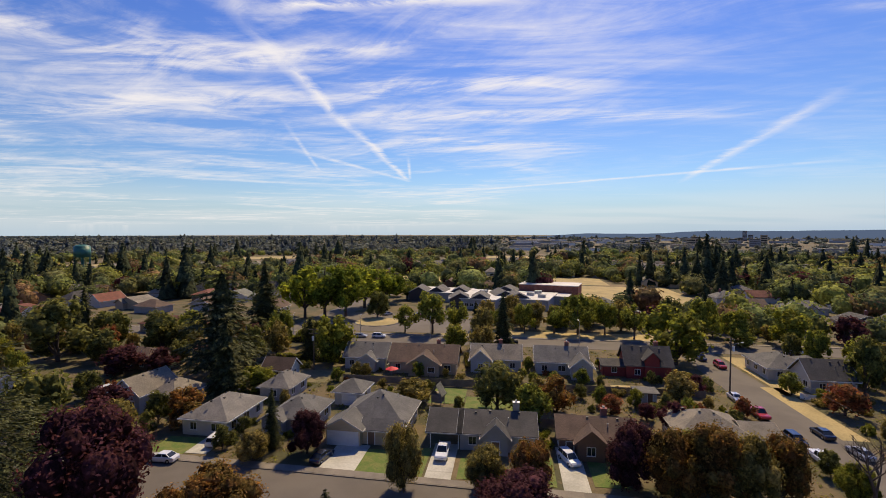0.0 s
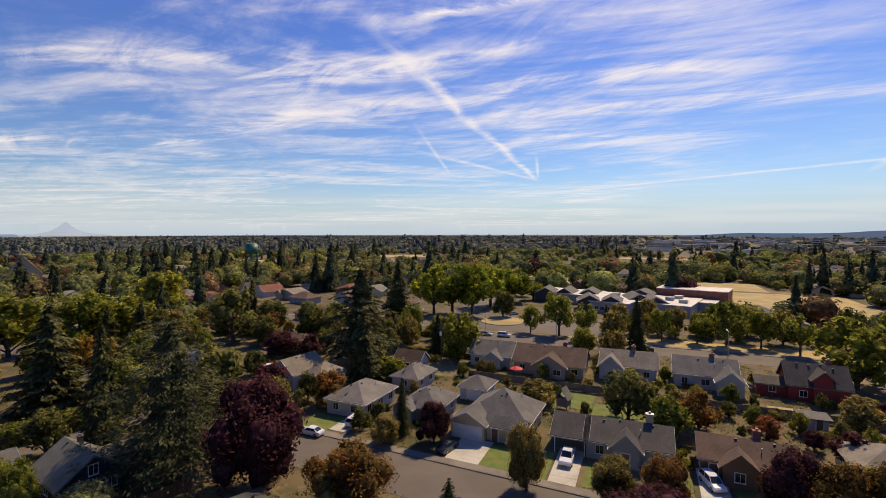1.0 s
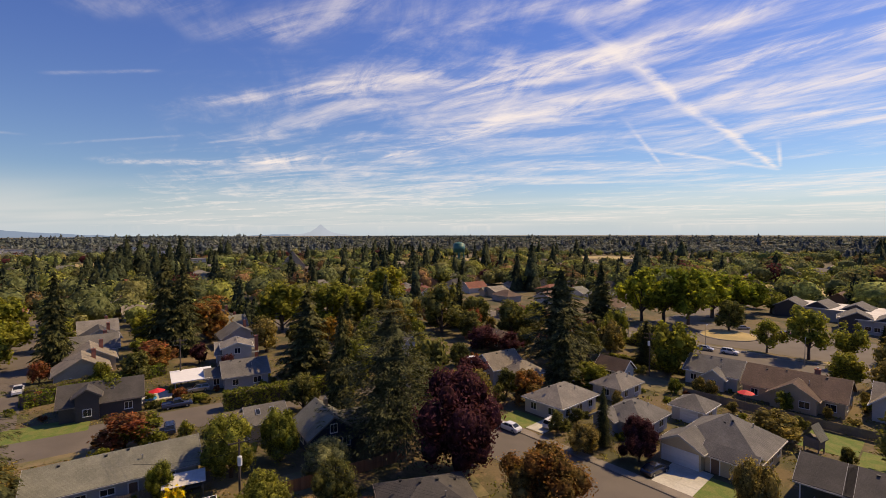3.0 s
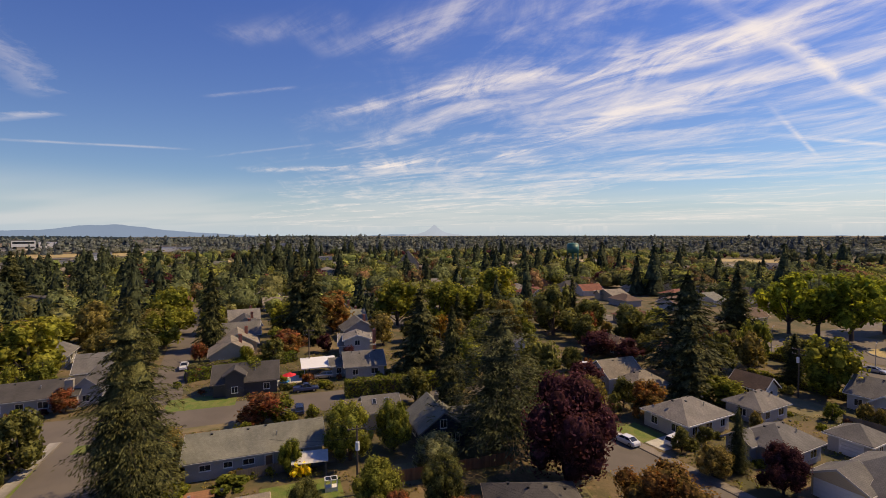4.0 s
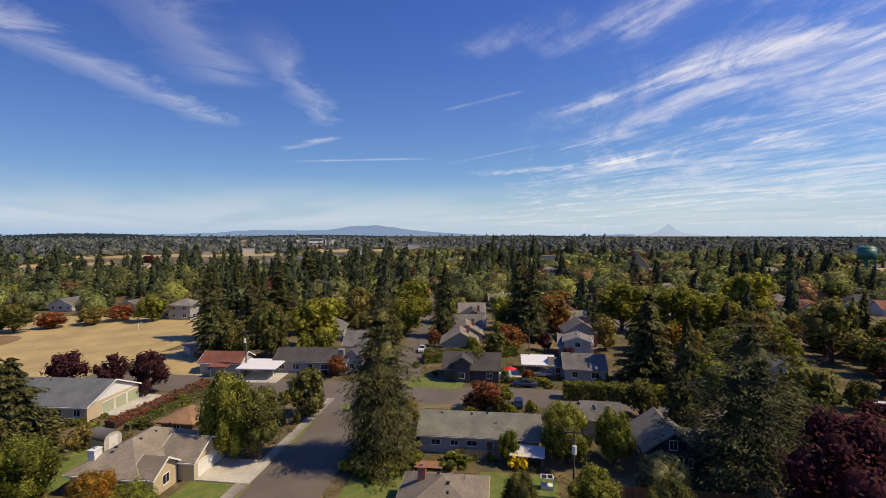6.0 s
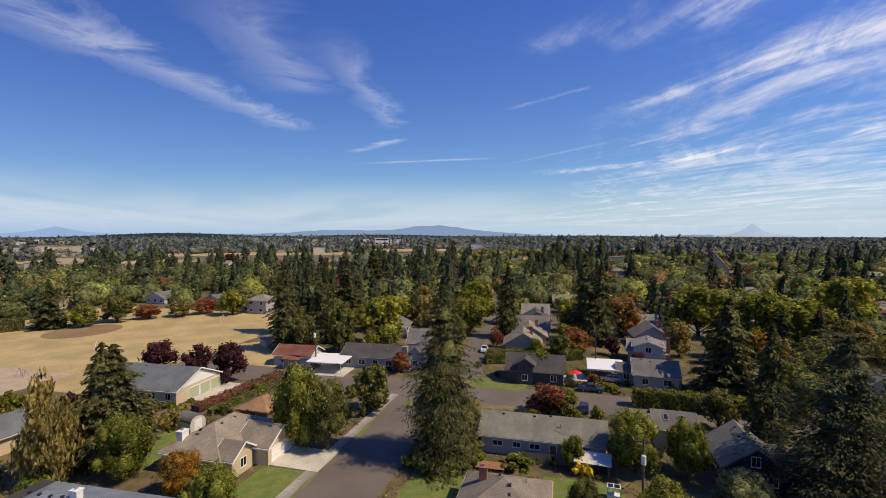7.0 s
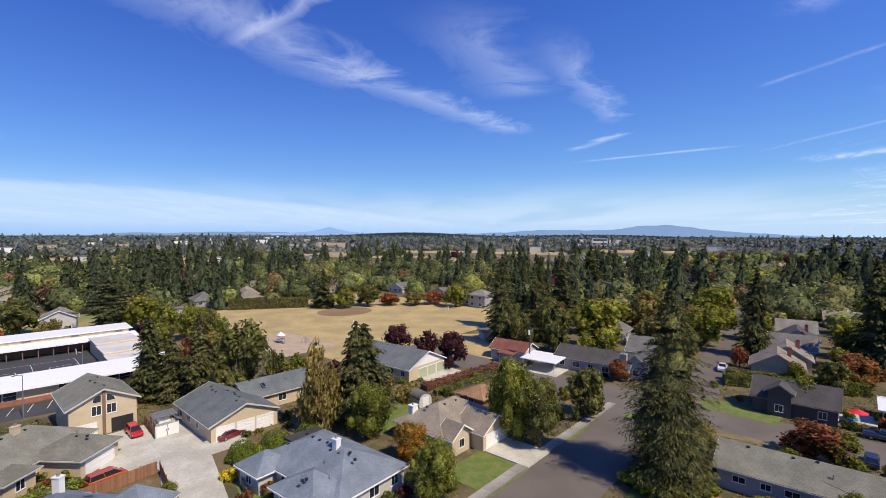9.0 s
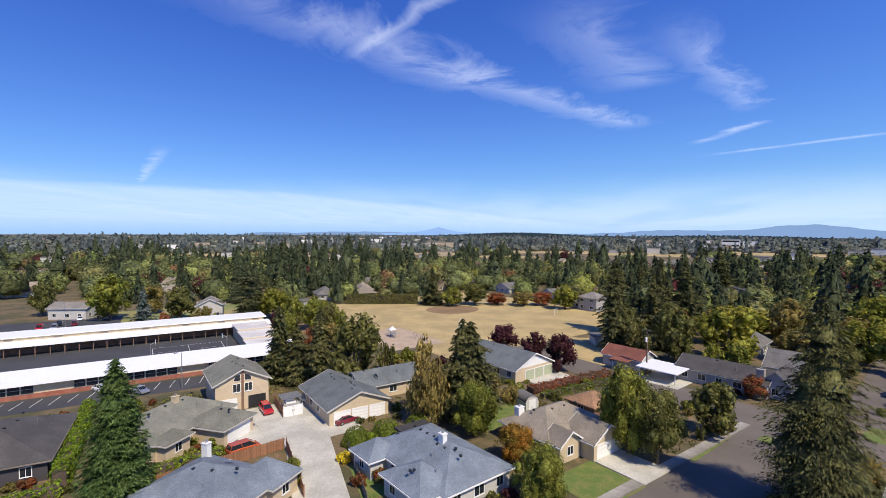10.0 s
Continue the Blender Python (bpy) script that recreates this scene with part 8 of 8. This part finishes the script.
# ---- the suburb beyond ----
def far_houses():
    rng = random.Random(11)
    roofs = ("grey_roof", "dark_roof", "brown_roof", "pale_roof", "tan_roof", "moss_roof", "red_roof", "tan_roof", "brown_roof")
    words = {"grey_roof": "grey", "dark_roof": "charcoal", "brown_roof": "brown", "pale_roof": "pale grey", "tan_roof": "tan", "moss_roof": "weathered grey", "red_roof": "rust-red"}
    walls = ("white_wall", "cream", "grey_wall", "tan_wall", "blue_wall", "white_wall", "brown_wall")
    made, joined = 0, {}
    for turn, low, high in ((-9, -50, 27), (-18, 27, 62), (78, 62, 106), (72, 106, 170)):
        c, s = math.cos(radians(turn)), math.sin(radians(turn))
        for i in range(-34, 35):
            for j in range(-26, 27):
                a, b = i * 19.0 + rng.uniform(-2.5, 2.5), j * 30.0 + rng.uniform(-4, 4)
                x, y = a * c - b * s, a * s + b * c
                r, az = math.hypot(x, y), math.degrees(math.atan2(-x, y))
                if not (118 < r < 520 and low < az <= high) or rng.random() < (0.1 if az < 62 else 0.25 if az < 106 else 0.45) or not free(x, y, 8):
                    continue
                roof, wall = rng.choice(roofs), rng.choice(walls)
                w, d = rng.uniform(10, 15), rng.uniform(7.5, 9.5)
                kind = rng.choice(("x", "hx", "x", "hx", "y"))
                wings = [(0, 0, w, d, 2.8, rng.uniform(4.7, 5.8), kind)]
                if rng.random() < 0.5:
                    wings.append((rng.uniform(-3, 3), -d / 2, 4.4, 3.4, 2.7, 4.4, "y"))
                if r > 265:  # too far to tell apart one by one
                    m = pose(x, y, 0, 0, 0, turn + rng.choice((0, 0, 90)))
                    for key, shape in ((wall, wall_shape(w, d, 2.8, wings[0][5], kind)), (roof, roof_shape(w, d, 2.8, wings[0][5], kind)[0])):
                        verts, faces, uvs = joined.setdefault(key, ([], [], []))
                        base = len(verts)
                        verts += [tuple(m @ Vector(v)) for v in shape.verts]
                        faces += [tuple(base + k for k in f) for f in shape.faces]
                        uvs += shape.uvs
                    continue
                tone = wall.replace("_wall", "").replace("cream", "cream-painted")
                house(tone + " suburban house with a " + words[roof] + " shingled roof", x, y, turn + rng.choice((0, 0, 90)), roof, wall, wings, windows=None if r < 215 else (), vents=0, group="suburban houses",
                      chimneys=[(rng.uniform(-3, 3), 0.6, 6.2, 0.8, "brick")] if rng.random() < 0.4 else ())
                made += 1
    for key, (verts, faces, uvs) in joined.items():
        s = Shape()
        s.verts, s.faces, s.uvs = verts, faces, uvs
        tagged(part("far_housing", s.mesh("far_housing", M[key]), None), "far suburban houses among the trees", "houses", "", "stuff")
    return made


far_houses()
# the open verge across the school street
for x, y, w, d in ((28, 128, 110, 17), (-24, 150, 44, 22), (64, 100, 14, 60), (-62, -188, 66, 44)):
    take(x, y, -8, w, d)
scatter_gardens()


CLEAR = []  # far open land: turn, distance, half width in degrees, depth of low growth before it


def far_block(label, category, az, far, w, d, h, surface, roof="pale_roof", strips=2):
    """A far flat-roofed building with window bands."""
    CLEAR.append((az, far, math.degrees(w / 2 / far) + 0.1, far * 0.13))
    x, y = -far * math.sin(radians(az)), far * math.cos(radians(az))
    ob = thing("building", label, category, pose(x, y, 0, 0, 0, az), "far buildings")
    part("wall", boxes("far_wall", M[surface], (-w / 2, -d / 2, -1, w / 2, d / 2, h)), ob)
    part("roof", boxes("far_roof", M[roof], (-w / 2 - 0.3, -d / 2 - 0.3, h, w / 2 + 0.3, d / 2 + 0.3, h + 0.5)), ob)
    for k in range(strips):
        z = h * (k + 0.35) / strips
        part("window_band", boxes("far_window_band", M["glass"], (-w * 0.45, -d / 2 - 0.08, z, w * 0.45, -d / 2 - 0.01, z + h / strips * 0.4)), ob)


def far_town():
    rng = random.Random(21)
    # office towers and sheds of the town below the ridge
    for i in range(70):
        az, far = rng.uniform(-46, -9), rng.uniform(850, 2300)
        tall = rng.random() < 0.4 and -36 < az < -23
        h = rng.uniform(14, 26) if tall else rng.uniform(4, 7)
        far_block("far pale office block in the town" if tall else "long low white warehouse far off", "office building" if tall else "warehouse", az, far, rng.uniform(14, 26) if tall else rng.uniform(25, 80), 20, h, rng.choice(("white_trim", "grey_wall", "tan_wall")) if not tall else rng.choice(("grey_wall", "blue_wall", "tan_wall")), strips=4 if tall else 0)
    far_block("tall slim office tower in the town", "office building", -32.6, 2000, 14, 14, 36, "grey_wall", strips=8)
    # white commercial roofs past the field
    for i in range(40):
        az, far = rng.uniform(84, 168), rng.uniform(900, 2400)
        far_block("low white commercial building far off", "warehouse", az, far, rng.uniform(14, 40), 16, rng.uniform(7, 12), rng.choice(("white_trim", "white_wall", "tan_wall")), strips=0)
    for i in range(60):
        az, far = rng.uniform(64, 166), rng.uniform(480, 1300)
        far_block(rng.choice(("pale flat-roofed shop building among trees", "white low commercial building among trees")), "shop building", az, far, rng.uniform(10, 26), 14, rng.uniform(5, 9), rng.choice(("white_trim", "white_wall", "tan_wall", "grey_wall")), strips=0)
    far_block("broad pale hospital building among firs", "hospital", 94.6, 1250, 36, 22, 19, "white_trim", strips=2)
    far_block("broad pale hospital wing among firs", "hospital", 92.9, 1300, 30, 22, 15, "white_trim", strips=0)


far_town()
for az, far, w, d in ((118, 620, 80, 60), (112.5, 800, 150, 110), (103, 760, 140, 90), (90.5, 900, 170, 130), (128, 700, 90, 70), (-9, 620, 80, 40), (99, 520, 70, 60), (74, 600, 80, 70), (140, 560, 80, 70), (152, 720, 110, 90), (84, 480, 60, 50), (20, 640, 70, 60), (36, 560, 70, 60)):
    CLEAR.append((az, far, math.degrees(w / 2 / far), far * 0.27))
    sheet("field", "far dry tan clearing among trees", "field", "dry_grass", -far * math.sin(radians(az)), far * math.cos(radians(az)), az, w, d, 0.05)


def woods(name, label, surface, spots, cone, quads, size, level, seed):
    """Many far trees as one mesh: a lumpy mass for each and leaf sprays over it; x, y, height, half width of each."""
    rng = np.random.default_rng(seed)
    trees = np.array(spots)
    cores, faces, off = [], [], 0
    kinds = []
    for i in range(5):
        if cone:
            rings, top = [], 3 if level else 2
            for t in range(top):
                f0 = 0.03 + 0.85 * t / top
                ang = np.arange(6) * math.pi / 3 + t + i
                r = (1 - f0) ** 0.8 * rng.uniform(0.5, 1.0, 6)
                rings.append(np.concatenate([np.stack([r * np.cos(ang), r * np.sin(ang), np.full(6, f0)], 1), [[0, 0, min(f0 + 0.62, 1.0)]]]))
            pts = np.concatenate(rings)
            tri = np.concatenate([np.array([(a, (a + 1) % 6, 6) for a in range(6)]) + 7 * t for t in range(top)])
        else:
            pts, tri = ball(0.26, seed + i, level)
            pts = pts * np.array([0.76, 0.76, 0.4]) + np.array([0, 0, 0.46])
        kinds.append((pts, tri))
    spin = rng.uniform(0, 6.28, len(trees))
    for i, (x, y, h, w) in enumerate(trees):
        pts, tri = kinds[i % 5]
        c, s = math.cos(spin[i]), math.sin(spin[i])
        cores.append(np.stack([x + w * (pts[:, 0] * c - pts[:, 1] * s), y + w * (pts[:, 0] * s + pts[:, 1] * c), h * pts[:, 2]], 1))
        faces.append((tri, off))
        off += len(pts)
    p = np.repeat(trees, quads, axis=0)
    k = len(p)
    ang = rng.uniform(0, 2 * math.pi, k)
    f = rng.uniform(0.06, 1, k) ** (1.2 if cone else 0.75)
    lump = 0.95 + 0.2 * np.sin(ang * 3 + p[:, 0] * 1.3) * np.cos(f * 9 + p[:, 1])
    rad = p[:, 3] * lump * ((1 - f) ** 0.75 if cone else np.sqrt(np.clip(1 - (2 * f - 1) ** 2, 0.03, 1)))
    rad *= rng.uniform(0.8, 1.08, k)
    spots3 = np.stack([p[:, 0] + rad * np.cos(ang), p[:, 1] + rad * np.sin(ang), p[:, 2] * f], 1)
    nrm = np.stack([np.cos(ang) * 0.8, np.sin(ang) * 0.8, np.full(k, 0.55) if cone else 2 * f - 0.7], 1)
    scale = size * np.sqrt(p[:, 3] / 4)
    ob = part(name, leafy_mesh(name, leaves(spots3, nrm, scale, seed + 1, 1.9 if cone else 1.4, 0.45, np.stack([np.cos(ang), np.sin(ang), np.full(k, -0.55)], 1) if cone else None), (cores, faces), M[surface]))
    tagged(ob, label, "trees", "", "stuff")


def plant_far_woods():
    rng = random.Random(3)
    kinds = {"fir": ("far_needles", "far dark fir trees among the houses", True), "dark": ("far_dark", "far dark green broadleaf trees", False), "green": ("far_green", "far green broadleaf trees", False),
             "olive": ("far_olive", "far olive-green garden trees", False), "lime": ("far_lime", "far yellow-green trees in sun", False), "rust": ("far_rust", "far trees with rust-brown leaves", False), "purple": ("far_purple", "far purple-leaved trees", False)}
    for ring, (near, far, area, quads, size, level) in enumerate(((165, 400, 66, 125, 0.82, 1), (400, 700, 170, 46, 1.2, 1), (700, 1100, 210, 28, 1.55, 0), (1100, 2700, 820, 6, 3.2, 0))):
        found = {k: [] for k in kinds}
        count = int(0.64 * math.pi * (far**2 - near**2) / area)
        for i in range(count):
            deg = rng.uniform(-54, 176)
            az, r = radians(deg), math.sqrt(rng.uniform(near**2, far**2))
            if deg < -7 and r > 620 - deg * 4 and rng.random() < 0.66:  # the land falls away to the town
                continue
            x, y = -r * math.sin(az), r * math.cos(az)
            grove = noise.noise(Vector((x * 0.011, y * 0.011, 3.0)))
            open_land = noise.noise(Vector((x * 0.008, y * 0.008, 8.0)))
            if rng.random() < (0.5 if -8 < deg < 62 and r < 430 else 0.25) + open_land * 1.3:
                continue
            firs = (0.13 if deg < 30 else 0.18 if deg < 62 else 0.55 if 80 < deg < 104 and 175 < r < 480 else 0.24 if deg < 95 or r < 230 else 0.38) + grove * (0.5 if deg < 62 else 0.8)
            if rng.random() < firs:
                kind, high = "fir", rng.uniform(7, 16) + rng.random() ** 2 * 12 * (1 + max(grove, 0))
                wide = high * rng.uniform(0.22, 0.36)
            else:
                pick = rng.random()
                warm = 0.06 if deg < 62 else 0.0
                deep = 0.17 if deg > 95 else 0.06 if deg > 62 else 0.0
                kind = "dark" if pick < 0.32 + deep else "green" if pick < 0.55 + deep * 1.3 else "olive" if pick < 0.76 + deep * 0.8 else "lime" if pick < 0.86 + warm / 2 + deep * 0.3 else "rust" if pick < 0.955 + warm / 3 else "purple"
                high = rng.uniform(4, 9) + rng.random() ** 2 * 6
                wide = high * rng.uniform(0.5, 0.72)
            if r < 700 and not free(x, y, wide * 0.6):
                continue
            if r > 440 and any(abs(deg - a) < half and far_off - front < r < far_off + 12 for a, far_off, half, front in CLEAR):
                continue
            spread = (1.0, 1.0, 1.2, 2.0)[ring]
            found[kind].append((x, y, high * (1.0, 0.95, 0.95, 0.95 if deg > 60 else 0.75)[ring], wide * spread))
        for k, spots in found.items():
            if spots:
                surface, label, cone = kinds[k]
                # beyond 700 m the leaf colours themselves carry the haze
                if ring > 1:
                    surface = "hazed_needles" if cone else "hazed_leaves"
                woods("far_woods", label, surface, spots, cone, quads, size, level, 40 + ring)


plant_far_woods()


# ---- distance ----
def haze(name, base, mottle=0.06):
    """Self-lit backdrop: the haze of the air is painted into its colour, faintly mottled."""
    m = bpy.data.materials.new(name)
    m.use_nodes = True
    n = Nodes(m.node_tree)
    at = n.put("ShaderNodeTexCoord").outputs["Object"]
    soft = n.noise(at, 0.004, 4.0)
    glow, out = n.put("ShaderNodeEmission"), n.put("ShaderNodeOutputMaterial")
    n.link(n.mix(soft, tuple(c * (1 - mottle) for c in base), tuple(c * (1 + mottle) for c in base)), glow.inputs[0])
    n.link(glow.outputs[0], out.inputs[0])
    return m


def ridge(name, label, surface, far, base, hills, rough, seed, first_deg=-55, last_deg=176, fine=2, pitch=0.25):
    """A line of far hills round the view; hills: turn, height and half width in degrees."""
    s = Shape()
    last = None
    for i in range(int((last_deg - first_deg) * fine) + 1):
        deg = first_deg + i / fine
        el = base + sum(h * math.exp(-(((deg - a) / w) ** 2)) for a, h, w in hills)
        el += rough * noise.fractal(Vector((deg * pitch, seed, 0)), 1.0, 2.0, 5)
        x, y = -far * math.sin(radians(deg)), far * math.cos(radians(deg))
        top = 33 + far * math.tan(radians(el))
        now = ((x * 0.995, y * 0.995, -30), (x, y, max(top, -29)), (x * 1.01, y * 1.01, -30))
        if last:
            s.face([now[0], last[0], last[1], now[1]])
            s.face([now[1], last[1], last[2], now[2]])
        last = now
    tagged(part(name, s.mesh(name, surface)), label, "hills", "", "structure")


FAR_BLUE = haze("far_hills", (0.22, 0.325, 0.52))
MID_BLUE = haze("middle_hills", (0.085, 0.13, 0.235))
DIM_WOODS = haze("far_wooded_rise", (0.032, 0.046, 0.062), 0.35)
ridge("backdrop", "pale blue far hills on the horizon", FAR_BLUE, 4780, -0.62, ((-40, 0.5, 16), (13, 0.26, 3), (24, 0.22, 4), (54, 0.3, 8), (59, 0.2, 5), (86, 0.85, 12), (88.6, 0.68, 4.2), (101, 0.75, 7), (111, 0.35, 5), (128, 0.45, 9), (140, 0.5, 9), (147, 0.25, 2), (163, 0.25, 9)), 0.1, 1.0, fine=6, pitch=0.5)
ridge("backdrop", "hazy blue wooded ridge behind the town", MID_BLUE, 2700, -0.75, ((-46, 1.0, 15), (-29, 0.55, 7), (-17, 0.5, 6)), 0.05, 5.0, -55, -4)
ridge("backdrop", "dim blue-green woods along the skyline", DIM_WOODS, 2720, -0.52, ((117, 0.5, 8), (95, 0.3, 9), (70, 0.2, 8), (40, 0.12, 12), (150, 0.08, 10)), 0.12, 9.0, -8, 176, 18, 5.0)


def snow_peak(az, far, rise, spread, tone, label):
    """A lone volcano: steep about its top, long aprons; rise and spread stretch its outline."""
    s = Shape()
    last = None
    for i in range(-34, 35):
        off = i / 10
        el = -0.3 + 1.45 * math.exp(-math.sqrt(off * off + 0.02) / 0.95) + 0.04 * noise.fractal(Vector((off * 3, az, 0)), 1.0, 2.0, 4)
        deg = radians(az - off * spread)
        top = 33 + far * math.tan(radians(el * rise))
        now = ((-far * math.sin(deg), far * math.cos(deg), -20), (-far * math.sin(deg), far * math.cos(deg), top))
        if last:
            s.face([last[0], now[0], now[1], last[1]])
        last = now
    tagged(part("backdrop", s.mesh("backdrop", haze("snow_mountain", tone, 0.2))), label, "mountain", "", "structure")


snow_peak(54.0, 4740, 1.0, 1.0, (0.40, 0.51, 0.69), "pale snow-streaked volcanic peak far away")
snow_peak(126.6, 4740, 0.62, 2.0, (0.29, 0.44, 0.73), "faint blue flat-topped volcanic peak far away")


def water_tower(x, y):
    ob = thing("water_tower", "green painted steel water tower on legs", "water tower", Matrix.Translation((x, y, 0)))
    s = Shape()
    s.tube((0, 0, 15.6), (0, 0, 22.4), 4.9, 4.9, 28)
    s.dome(0, 0, 22.4, 4.9, 2.0, 28, 5)
    part("tank", s.mesh("tank", M["green_steel"], True), ob)
    for i in range(6):
        t = Shape()
        a = 2 * math.pi * i / 6
        t.tube((5.4 * math.cos(a), 5.4 * math.sin(a), -0.3), (4.6 * math.cos(a), 4.6 * math.sin(a), 15.8), 0.35, 0.3, 8)
        part("leg", t.mesh("tower_leg", M["green_steel"]), ob)
    t = Shape()
    t.tube((0, 0, -0.2), (0, 0, 15.7), 0.9, 0.9, 10)
    part("riser", t.mesh("riser", M["green_steel"]), ob)


water_tower(-246, 321)


# the steep tan chapel roof above the trees
house("steep tan-roofed chapel above the trees", -346, 224, 58, "tan_roof", "tan_wall", [(0, 0, 18, 16, 6, 17, "y")], windows=(), vents=0, name="chapel")
lay_slabs()
